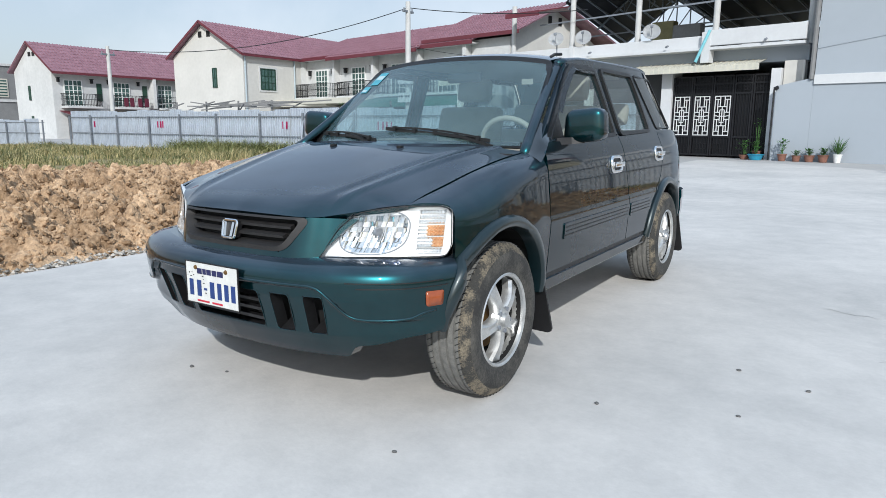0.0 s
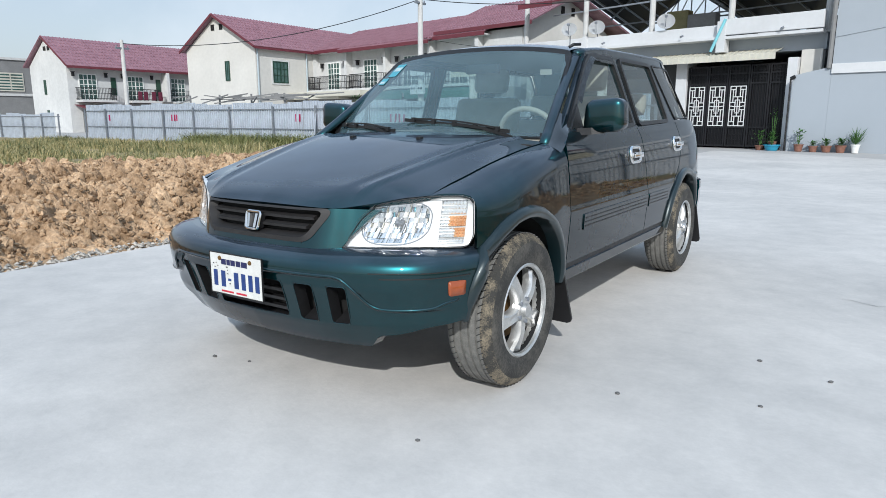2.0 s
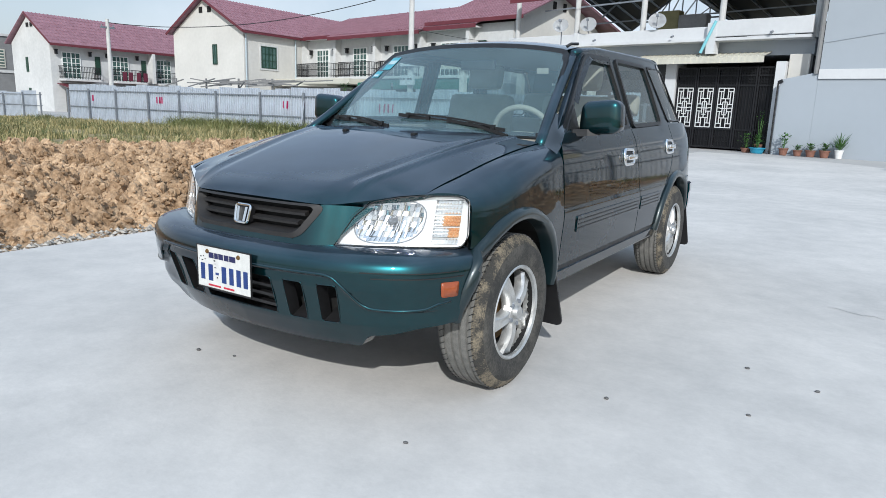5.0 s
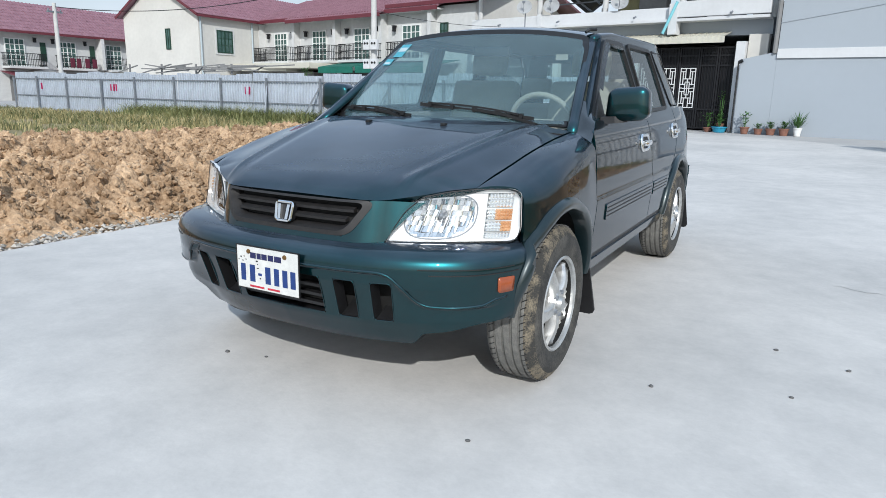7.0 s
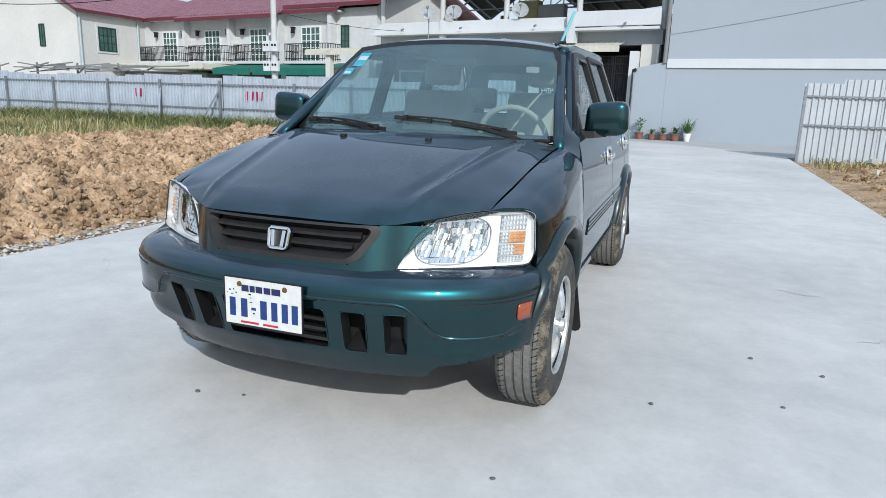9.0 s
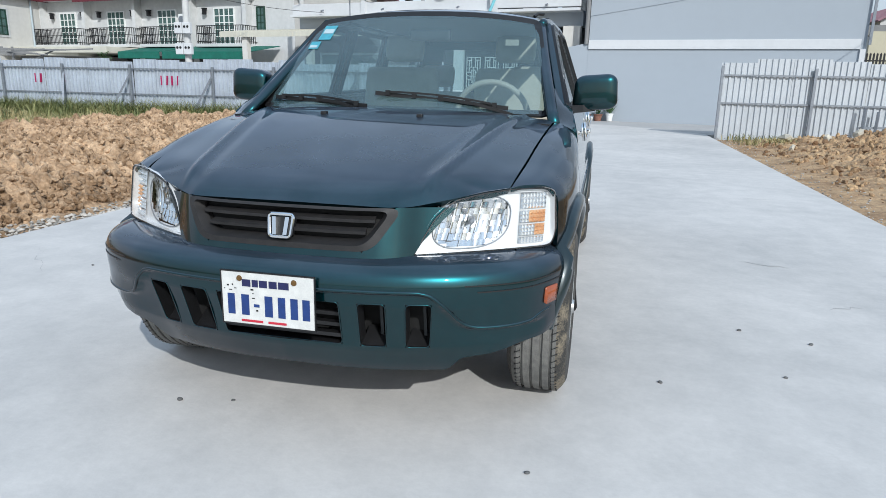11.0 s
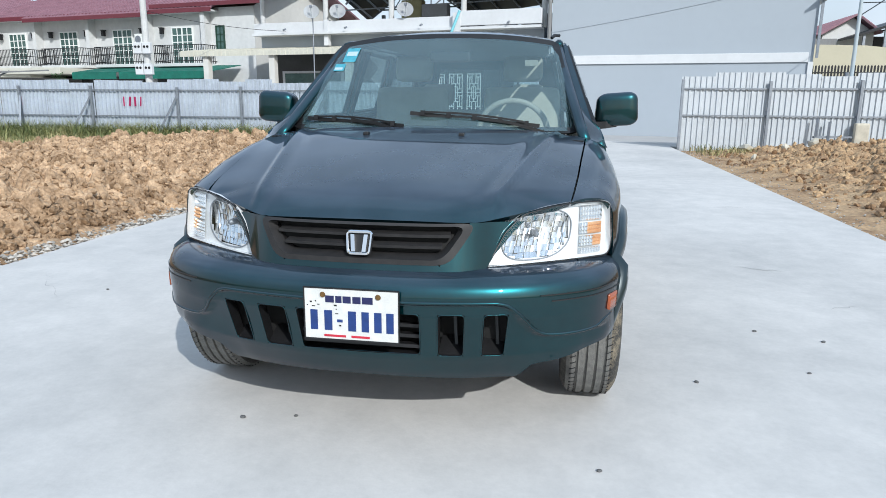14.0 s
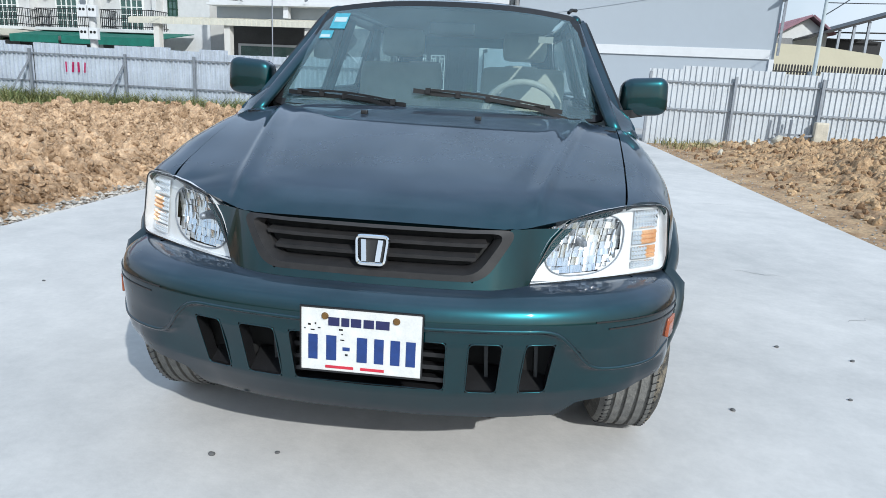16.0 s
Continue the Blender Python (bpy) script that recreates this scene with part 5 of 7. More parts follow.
rngl = random.Random(31)
hl_, hr_ = surf(*LEFT_EARTH), surf(*RIGHT_EARTH)
pts = []
while len(pts) < 34000:
    x, y = LANE_L - 0.35 - 9.5 * rngl.random() ** 1.25, rngl.uniform(-4.5, 15.5)
    if x < -10.6 - 0.9 * math.sin(y * 0.9) + max(0, y - 11.5) * 1.9:
        continue
    s = 0.011 + 0.042 * rngl.random() ** 2.4
    pts.append((x, y, hl_(x, y) + s * 0.25, s))
lumps("clods", pts, SOIL, "loose orange-brown clods of earth", rngl)
pts = []
while len(pts) < 9000:
    x, y = LANE_R + 0.5 + 9 * rngl.random() ** 0.8, rngl.uniform(3, 15)
    s = 0.014 + 0.06 * rngl.random() ** 2.8
    pts.append((x, y, hr_(x, y) + s * 0.25, s))
lumps("clods", pts, SOILR, "loose reddish clods of earth", rngl)
for x, y, s in ((5.0, 14.9, 0.22), (5.6, 13.9, 0.14), (6.3, 14.2, 0.16), (4.6, 12.6, 0.10)):
    tagged(lumps("rubble_stone", [(x, y, hr_(x, y) + s * 0.4, s)], STONE, "pale broken stone lying in the rubble", rngl, "stone"), kind="thing")


# ---- the parked vehicle ----
# origin under the front axle; x to the vehicle's left, y to its tail
suv = thing("parked_suv", "dark teal compact four-wheel-drive estate parked on concrete", "car", (-0.011, -0.0001, 0), 0.8)
AX, RX, HUB, TR = 0.0, 2.62, 0.334, 0.334       # axles, hub height, tyre radius

body_w = ramp_of([-0.5, -0.42, -0.36, -0.25, 0, 0.3, 0.5, 2.6, 2.8, 2.95, 3.1, 3.25, 3.4, 3.5], [0.770, 0.790, 0.808, 0.848, 0.876, 0.871, 0.861, 0.860, 0.858, 0.850, 0.832, 0.785, 0.69, 0.55])
body_v = ramp_of([0.34, 0.44, 0.60, 0.695, 0.712, 0.725, 0.75, 0.80, 0.85, 0.90, 0.95, 1.0, 1.04, 1.08, 1.14],
                 [-0.03, -0.010, 0.003, 0.009, 0.008, 0.004, 0.003, 0.0, -0.004, -0.009, -0.016, -0.025, -0.036, -0.053, -0.075])
tap = ramp_of([0.4, 2.4, 2.8, 3.0, 3.15, 3.22, 3.32, 3.45], [0.0, 0.0, 0.010, 0.030, 0.060, 0.078, 0.115, 0.19])


def side_x(y, z):
    return body_w(y) + body_v(z)


def house_x(y, z):
    """The glazed upper side, leaning inwards."""
    return 0.795 - 0.36 * (z - 1.08) - tap(y + 0.55 * max(0, z - 1.1)) - 0.02 * max(0, 1.2 - y)


gap_z = ramp_of([-0.45, -0.40, -0.2, 0.0, 0.25, 0.50], [0.842, 0.862, 0.912, 0.960, 1.006, 1.035])
gap_x = ramp_of([-0.45, -0.40, -0.2, 0.0, 0.25, 0.50], [0.665, 0.678, 0.700, 0.716, 0.735, 0.750])


def wing(y, q):
    """Front wing: below q = 0.77 q is the height; above it the skin climbs and rolls over to the bonnet gap."""
    w = side_x(y, min(q, 0.77))
    if q <= 0.77:
        return w, q
    zt = gap_z(y)
    zs = max(0.795, zt - 0.12)
    t = (q - 0.77) / 0.23
    if t < 0.4:
        z = 0.77 + (zs - 0.77) * t / 0.4
        return w - 0.10 * (z - 0.77), z
    w -= 0.10 * (zs - 0.77)
    a = (t - 0.4) / 0.6 * math.pi / 2
    return w - (w - gap_x(y)) * (1 - math.cos(a)), zs + (zt - zs) * math.sin(a)


# plan curve of the front bumper
bump_y = ramp_of([0.0, 0.15, 0.30, 0.42, 0.52, 0.62, 0.70, 0.76, 0.81, 0.845, 0.862, 0.868],
                 [-0.797, -0.791, -0.774, -0.750, -0.718, -0.672, -0.622, -0.570, -0.498, -0.42, -0.355, -0.31])
fine_x = np.linspace(0, 0.868, 400)
fine_y = np.array([bump_y(x) for x in fine_x])
arc_s = np.concatenate([[0], np.cumsum(np.hypot(np.diff(fine_x), np.diff(fine_y)))])
S_END = float(arc_s[-1])


def skin_x(y, z):
    """Half width of the body with the bumper's wrapped end taken in."""
    return max(side_x(y, z), float(np.interp(y, fine_y, fine_x)) if y < -0.32 and z < 0.655 else 0.0)


def arc(cy, r, z_from, z_to, n=18):
    """Points round a wheel opening, from its front foot over the top to its rear foot."""
    a0 = math.pi - math.asin(max(-1, min(1, (z_from - HUB) / r)))
    a1 = math.asin(max(-1, min(1, (z_to - HUB) / r)))
    return [(cy + r * math.cos(a0 + (a1 - a0) * i / n), HUB + r * math.sin(a0 + (a1 - a0) * i / n)) for i in range(n + 1)]


SIDE_Z = [0.5 + 0.035 * i for i in range(6)] + [0.69, 0.697, 0.704, 0.711, 0.718, 0.725, 0.735] + [0.76 + 0.035 * i for i in range(11)]
for s in (1, -1):
    out = (s, 0, 0)
    # front wing
    ol = arc(AX, 0.42, 0.655, 0.38)[::-1] + [(-0.330, 0.655), (-0.325, 0.77), (-0.320, 0.90), (-0.320, 0.922), (-0.338, 0.938), (-0.364, 0.955), (-0.402, 0.985), (-0.422, 1.0), (0.47, 1.0), (0.47, 0.44), (0.45, 0.37)]
    zz = [0.4 + 0.05 * i for i in range(8)] + [0.77 + 0.23 * i / 16 for i in range(16)]
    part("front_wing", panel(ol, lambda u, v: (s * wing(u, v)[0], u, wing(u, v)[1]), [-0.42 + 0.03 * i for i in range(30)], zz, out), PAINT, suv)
    # doors
    ol = [(0.478, 0.445), (0.478, 1.03), (0.55, 1.075), (1.600, 1.09), (1.622, 1.02), (1.655, 0.85), (1.698, 0.66), (1.703, 0.445)]
    fd = part("front_door", panel(ol, lambda u, v: (s * side_x(u, v), u, v), steps(0.45, 1.7, 10), SIDE_Z, out), PAINT, suv)
    ol = [(1.609, 1.09), (2.49, 1.115), (2.505, 0.95), (2.425, 0.81), (2.30, 0.71), (2.20, 0.60), (2.16, 0.445), (1.712, 0.445), (1.707, 0.66), (1.664, 0.85), (1.631, 1.02)]
    rd = part("rear_door", panel(ol, lambda u, v: (s * side_x(u, v), u, v), steps(1.6, 2.5, 10), SIDE_Z, out), PAINT, suv)
    # rear quarter
    ol = arc(RX, 0.42, 0.44, 0.50)[::-1] + [(2.168, 0.445), (2.208, 0.60), (2.307, 0.704), (2.433, 0.804), (2.514, 0.95), (2.499, 1.115), (2.9, 1.13), (3.32, 1.10), (3.40, 0.80), (3.42, 0.66), (3.05, 0.66)]
    part("rear_quarter", panel(ol, lambda u, v: (s * side_x(u, v), u, v), [2.2 + 0.06 * i for i in range(21)], SIDE_Z, out), PAINT, suv)
    # sill
    ol = [(0.43, 0.352), (2.2, 0.362), (2.17, 0.412), (0.45, 0.412)]
    part("sill", panel(ol, lambda u, v: (s * (0.856 - (0.44 - v) * 0.25), u, v), steps(0.4, 2.2, 8), [0.37, 0.39], out, 0.06), PAINT, suv)
    bm = B()
    box(bm, min(s * 0.80, s * 0.838), max(s * 0.80, s * 0.838), 0.46, 2.16, 0.40, 0.455)
    part("sill_recess", bm, BLACK, suv)
    # dull lower door cladding, with ribs
    for host, y0, y1, sl in ((fd, 0.64, 1.692, 0.0), (rd, 1.722, 2.175, -0.02)):
        bm = panel(rounded([(y0 + 0.008, 0.590), (y1, 0.590), (y1 - sl, 0.672), (y0, 0.672)], 0.010, 3), lambda u, v: (s * (side_x(u, v) + 0.006), u, v), steps(y0, y1, 6), (0.61, 0.63, 0.65), out, 0.012)
        mo = part("door_moulding", bm, PAINT, host, "ribbed side moulding")
        bm = B()
        for z in (0.610, 0.631, 0.652):
            sweep(bm, [(s * (side_x(y0 + 0.1, z) + 0.0075), y0 + 0.02, z), (s * (side_x(y1, z) + 0.0075), y1 - 0.03, z)], rect(0.002, 0.0045))
        part("groove", bm, BLACK, mo)
    # wheel-arch mouldings
    for cy, zf, zr in ((AX, 0.385, 0.37), (RX, 0.39, 0.45)):
        n = 30
        a0, a1 = math.pi - math.asin((zf - HUB) / 0.43), math.asin((zr - HUB) / 0.43)
        bm = B()
        rings = []
        for i in range(n + 1):
            a = a0 + (a1 - a0) * i / n
            ring = []
            fade = float(sstep(0.375, 0.56, HUB + 0.42 * math.sin(a))) if a > math.pi / 2 and cy == AX else 1.0
            for r, dx in ((0.400, -0.05), (0.401, 0.008), (0.406, 0.020), (0.420, 0.025), (0.440, 0.021), (0.452, 0.008), (0.451, -0.02)):
                r = 0.400 + (r - 0.400) * (0.45 + 0.55 * fade)
                y, z = cy + r * math.cos(a), HUB + r * math.sin(a)
                ring.append(bm.verts.new((s * (skin_x(y, z) - 0.016 * (1 - fade) + (dx if dx < 0 else dx * (0.12 + 0.88 * fade))), y, z)))
            rings.append(ring)
        for i in range(n):
            for j in range(6):
                bm.faces.new((rings[i][j], rings[i][j + 1], rings[i + 1][j + 1], rings[i + 1][j]))
        bmesh.ops.recalc_face_normals(bm, faces=bm.faces[:])
        part("arch_moulding", bm, MOULD, suv, "dark wheel-arch moulding", smooth=True, angle=50)
        # inner wheel housing
        bm = B()
        prev = None
        for i in range(17):
            a = math.pi * 0.93 - math.pi * 0.90 * i / 16
            y, z = cy + 0.418 * math.cos(a), HUB + 0.418 * math.sin(a)
            cur = (bm.verts.new((s * 0.84, y, z)), bm.verts.new((s * 0.45, y, z)))
            if prev:
                bm.faces.new((prev[0], cur[0], cur[1], prev[1]))
            prev = cur
        part("wheel_housing", bm, DARK, suv)
        # mud flap
        bm = B()
        yb = cy + 0.415
        prism(bm, [(s * 0.62, yb, 0.46), (s * 0.865, yb - 0.01, 0.46), (s * 0.895, yb + 0.055, 0.175), (s * 0.888, yb + 0.058, 0.158), (s * 0.87, yb + 0.06, 0.15), (s * 0.66, yb + 0.06, 0.155)], (0, 0.012, 0))
        part("mud_flap", bm, BLACK, suv, "black rubber mud flap")
    # side glass and frames
    front = [(0.60, 1.085), (1.578, 1.10), (1.558, 1.30), (1.525, 1.487), (1.165, 1.485), (1.08, 1.44), (0.85, 1.27)]
    rear = [(1.690, 1.104), (2.335, 1.122), (2.295, 1.36), (2.250, 1.495), (1.655, 1.495)]
    quart = [(2.555, 1.138), (3.19, 1.145), (3.085, 1.36), (2.92, 1.50), (2.345, 1.503)]
    hx = lambda u, v: (s * house_x(u, v), u, v)
    for host, ol, g, nm in ((fd, front, SIDEGLASS, "door_glass"), (rd, rear, SIDEGLASS, "door_glass"), (suv, quart, DARKGLASS, "quarter_glass")):
        o2 = rounded(ol, 0.035, 4)
        pane_ob = part(nm, panel(o2, lambda u, v: (s * (house_x(u, v) - 0.006), u, v), steps(0.6, 3.2, 20), steps(1.08, 1.5, 6), out, 0), g, host)
        pane_ob.visible_shadow = False
        bm = B()
        ring = [Vector(hx(*p)) for p in o2]
        sweep(bm, ring, rect(0.024, 0.020) if nm == "door_glass" else rect(0.012, 0.010), closed=True, up=(s * 0.94, 0, 0.34))
        part("window_frame", bm, BLACK, host, "black window frame")
    # painted skin between the windows
    for ol in ([(0.50, 1.06), (0.66, 1.075), (1.10, 1.425), (1.175, 1.490), (1.13, 1.497)],
               [(1.592, 1.095), (1.680, 1.10), (1.645, 1.505), (1.535, 1.498), (1.570, 1.30)],
               [(2.345, 1.115), (2.548, 1.127), (2.335, 1.512), (2.260, 1.508), (2.305, 1.36)],
               [(3.20, 1.13), (3.34, 1.13), (3.05, 1.558), (2.60, 1.550), (2.62, 1.510), (2.93, 1.512), (3.096, 1.365)],
               [(1.12, 1.487), (1.53, 1.497), (2.65, 1.507), (2.66, 1.548), (1.55, 1.540), (1.30, 1.522), (1.13, 1.500)],
               [(1.40, 1.075), (3.25, 1.115), (3.25, 1.138), (2.5, 1.128), (1.40, 1.098)], [(0.55, 1.06), (1.40, 1.075), (1.40, 1.098), (0.58, 1.085)]):
        part("pillar", panel(ol, lambda u, v: (s * (house_x(u, v) - 0.002), u, v), steps(0.5, 3.3, 24), steps(1.05, 1.55, 8), out, 0.03), PAINT, suv)
    # smoked rain shield over the front window
    bm = B()
    vis = [(0.80, 1.245), (0.95, 1.365), (1.10, 1.46), (1.17, 1.495), (1.30, 1.508), (1.535, 1.508)]
    pts = [(s * (house_x(*p) + 0.008), p[0], p[1]) for p in vis]
    low = [(s * (house_x(p[0] + 0.03, p[1] - 0.03) + 0.018), p[0] + (0.034 if i < 4 else 0.01), p[1] - (0.030 if i < 4 else 0.05)) for i, p in enumerate(vis)]
    va, vb = [bm.verts.new(p) for p in pts], [bm.verts.new(p) for p in low]
    for i in range(len(vis) - 1):
        bm.faces.new((va[i], va[i + 1], vb[i + 1], vb[i]))
    bmesh.ops.solidify(bm, geom=bm.faces[:], thickness=0.004)
    part("rain_shield", bm, GLOSSBLACK, fd, "smoked black rain shield")
    # handles
    for host, y, z in ((fd, 1.455, 0.930), (rd, 2.385, 0.965)):
        bm = B()
        ring = rounded([(y - 0.085, z - 0.042), (y + 0.085, z - 0.042), (y + 0.085, z + 0.042), (y - 0.085, z + 0.042)], 0.035, 5)
        sweep(bm, [(s * (side_x(*p) + 0.004), p[0], p[1]) for p in ring], circle(0.012, 6), closed=True, up=(1, 0, 0))
        h = part("door_handle", bm, CHROME, host, "chrome door handle surround", smooth=True)
        bm = panel(ring, lambda u, v: (s * (side_x(u, v) + 0.002), u, v), [], [z], out, 0)
        part("recess", bm, BLACK, h)
        bm = B()
        box(bm, -0.078, 0.078, -0.012, 0.012, -0.016, 0.016, bevel=0.008)
        bmesh.ops.transform(bm, matrix=pose(s * (side_x(y, z) + 0.022), y, z, 0, 0, 90), verts=bm.verts[:])
        part("grip", bm, CHROME, h, "chrome grip", smooth=True, angle=40)
    # door mirror: shell, glass and foot
    bm = B()
    bmesh.ops.create_cube(bm, size=1.0)
    bmesh.ops.bevel(bm, geom=bm.edges[:], offset=0.24, segments=5, affect='EDGES', profile=0.5)
    for v in bm.verts:
        v.co.x, v.co.y, v.co.z = v.co.x * 0.205 * (1.0 - 0.10 * v.co.z), v.co.y * 0.13 * (1.0 - 0.25 * abs(v.co.x)), v.co.z * 0.165 + 0.015 * v.co.x * s
    bmesh.ops.translate(bm, vec=(s * 0.902, 0.80, 1.155), verts=bm.verts[:])
    mi = part("door_mirror", bm, PAINT, suv, "teal door mirror shell", smooth=True)
    bm = B()
    box(bm, s * 0.902 - 0.075, s * 0.902 + 0.075, 0.852, 0.858, 1.095, 1.215, bevel=0.003)
    part("mirror_glass", bm, CHROME, mi)
    bm = B()
    sweep(bm, [(s * 0.775, 0.70, 1.075), (s * 0.83, 0.76, 1.078), (s * 0.885, 0.80, 1.085)], [(-0.035, -0.016), (0.035, -0.016), (0.03, 0.018), (-0.03, 0.018)])
    bm2 = prism(bm, [(s * 0.788, 0.585, 1.07), (s * 0.775, 0.80, 1.07), (s * 0.735, 0.78, 1.215)], (s * 0.018, 0, 0))
    part("mirror_foot", bm2, BLACK, mi, "black mirror foot")
    # A-pillar from the cowl to the roof
    bm = B()
    pts = []
    for i in range(13):
        t = i / 12
        pts.append((s * (0.742 - 0.149 * t - 0.012 * math.sin(math.pi * t)), 0.42 + 0.70 * t + 0.03 * math.sin(math.pi * t), 1.015 + 0.474 * t + 0.024 * math.sin(math.pi * t)))
    sweep(bm, pts, circle(0.027, 12, 1.0, 0.8))
    part("windscreen_pillar", bm, PAINT, suv, smooth=True)
    bm = B()
    pts = [(s * (0.600 - tap(y + 0.24)), y, 1.490 + 0.042 * min(1, (y - 1.1) / 0.35) ** 0.7 + 0.022 * min(1, max(0, (y - 1.5) / 1.2))) for y in [1.10 + 0.1 * i for i in range(20)]]
    sweep(bm, pts, circle(0.024, 10))
    part("roof_gutter", bm, PAINT, suv, smooth=True)
    # glossy dark corner between wing, door and pillar foot
    zo = ramp_of([0.40, 0.478, 0.55, 0.66], [0.985, 1.022, 1.072, 1.082])
    bm = B()
    prev = None
    for i in range(10):
        y = 0.40 + 0.26 * i / 9
        t = max(0.0, (y - 0.42) / 0.70)
        a = Vector((side_x(y, zo(y)) - 0.002, y, zo(y)))
        b = Vector((0.742 - 0.149 * t, y, 1.015 + 0.474 * t + 0.01))
        cur = []
        for k in range(7):
            p = a.lerp(b, k / 6)
            bulge = 0.006 * math.sin(math.pi * k / 6)
            cur.append(bm.verts.new((s * (p.x + 0.6 * bulge), p.y, p.z + bulge)))
        if prev:
            for k in range(6):
                bm.faces.new((prev[k], prev[k + 1], cur[k + 1], cur[k]))
        prev = cur
    bmesh.ops.recalc_face_normals(bm, faces=bm.faces[:])
    part("cowl_corner", bm, GLOSSBLACK, suv, "glossy black corner trim", smooth=True)

# bonnet
hood_edge_y = ramp_of([0.0, 0.2, 0.345, 0.42, 0.50, 0.60, 0.68, 0.70], [-0.664, -0.656, -0.634, -0.590, -0.541, -0.475, -0.408, -0.385])
hood_edge_z = ramp_of([0.0, 0.2, 0.37, 0.42, 0.50, 0.60, 0.68, 0.72], [0.812, 0.810, 0.806, 0.812, 0.826, 0.842, 0.853, 0.86])
hood_c = ramp_of([-0.70, -0.66, -0.62, -0.56, -0.46, -0.30, -0.10, 0.10, 0.25, 0.34, 0.40], [0.792, 0.812, 0.842, 0.872, 0.902, 0.942, 0.990, 1.034, 1.060, 1.070, 1.074])


def hood_body(x, y):
    ax = abs(x)
    k = 0.402 + 0.205 * (y + 0.62)                    # crease, widening to the rear
    d = ax - k
    z = hood_c(y) - 0.010 * (ax / 0.45) ** 2
    z -= 0.005 * math.exp(-((d + 0.05) / 0.030) ** 2)  # shallow valley inside the crease
    z += 0.003 * math.exp(-(d / 0.012) ** 2)
    t = min(1.0, max(0.0, d / 0.024))
    z -= 0.009 * t * t * (3 - 2 * t)
    if d > 0:
        gx, gz = gap_x(y), gap_z(y)
        t = min(1.0, d / max(0.02, gx - k))
        t = t * t * (2.2 - 1.2 * t)
        z = z * (1 - t) + (gz + 0.004) * t
    return z


def hood_z(x, y):
    e = hood_edge_y(min(abs(x), 0.70))
    drop = hood_body(x, e) - hood_edge_z(min(abs(x), 0.72))
    t = min(1.0, max(0.0, (y - e) / 0.15))
    return hood_body(x, y) - drop * (1 - t) ** 2.4


fr = [(x, hood_edge_y(abs(x))) for x in [-0.67 + 1.34 * i / 44 for i in range(45)]]
rr = [(x, 0.335 + 0.11 * (x / 0.745) ** 2) for x in [0.742 - 1.484 * i / 30 for i in range(31)]]
sr = [(gap_x(y) - 0.006, y) for y in [-0.38 + 0.80 * i / 16 for i in range(17)]]
sl = [(-x, y) for x, y in sr[::-1]]
xs = [-0.75 + 0.0115 * i for i in range(131)]
ys = [-0.675 + 0.010 * i for i in range(30)] + [-0.37 + 0.03 * i for i in range(27)]
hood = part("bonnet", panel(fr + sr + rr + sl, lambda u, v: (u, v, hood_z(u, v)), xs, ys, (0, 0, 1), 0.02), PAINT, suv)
for x in (-0.222, 0.205):
    bm = B()
    box(bm, x - 0.012, x + 0.012, 0.15, 0.18, hood_z(x, 0.165) - 0.004, hood_z(x, 0.165) + 0.012, bevel=0.004)
    part("washer_nozzle", bm, BLACK, hood)

# front bumper: profile by height
def bump_at(sv):
    a = abs(sv)
    return math.copysign(float(np.interp(a, arc_s, fine_x)), sv), float(np.interp(a, arc_s, fine_y))


def bump_nrm(sv):
    x0, y0 = bump_at(sv - 0.03)
    x1, y1 = bump_at(sv + 0.03)
    n = Vector((-(y0 - y1), x0 - x1, 0)).normalized()
    return n if n.y < 0 or abs(sv) > 0.8 * S_END and n.x * sv > 0 else -n


prof = ramp_of([0.235, 0.26, 0.29, 0.33, 0.37, 0.50, 0.56, 0.585, 0.605, 0.625, 0.638, 0.652, 0.658],
               [0.060, 0.040, 0.026, 0.015, 0.009, 0.004, 0.0, 0.0, 0.004, 0.014, 0.030, 0.062, 0.11])   # set back by height
step_z = ramp_of([0, 0.45, 0.49, 0.53, 0.61, 0.645, 0.70, 0.88, 0.96, 1.2], [0.570, 0.570, 0.562, 0.532, 0.460, 0.450, 0.448, 0.452, 0.470, 0.490])   # ridge of the lower panel
low_z = ramp_of([0.0, 0.30, 0.565, 0.585, 0.62, 0.72, 0.90, 1.2], [0.288, 0.283, 0.283, 0.295, 0.340, 0.360, 0.390, 0.415])
fold_z = ramp_of([0.0, 0.50, 0.70, 0.85, 1.2], [0.368, 0.372, 0.388, 0.402, 0.43])        # where the lip folds under


tuck = ramp_of([0.28, 0.33, 0.37, 0.44, 0.52], [0.050, 0.047, 0.040, 0.024, 0.0])        # the middle of the lower panel leans in


def sstep1(v, a, b):
    t = min(1.0, max(0.0, (v - a) / (b - a)))
    return t * t * (3 - 2 * t)


def bump_end(z):
    """How far round the bumper reaches at height z: up to the wheel opening."""
    q = 0.425 ** 2 - (z - HUB) ** 2
    return min(S_END, float(np.interp(-math.sqrt(q) if q > 0 else 0.0, fine_y, arc_s)))


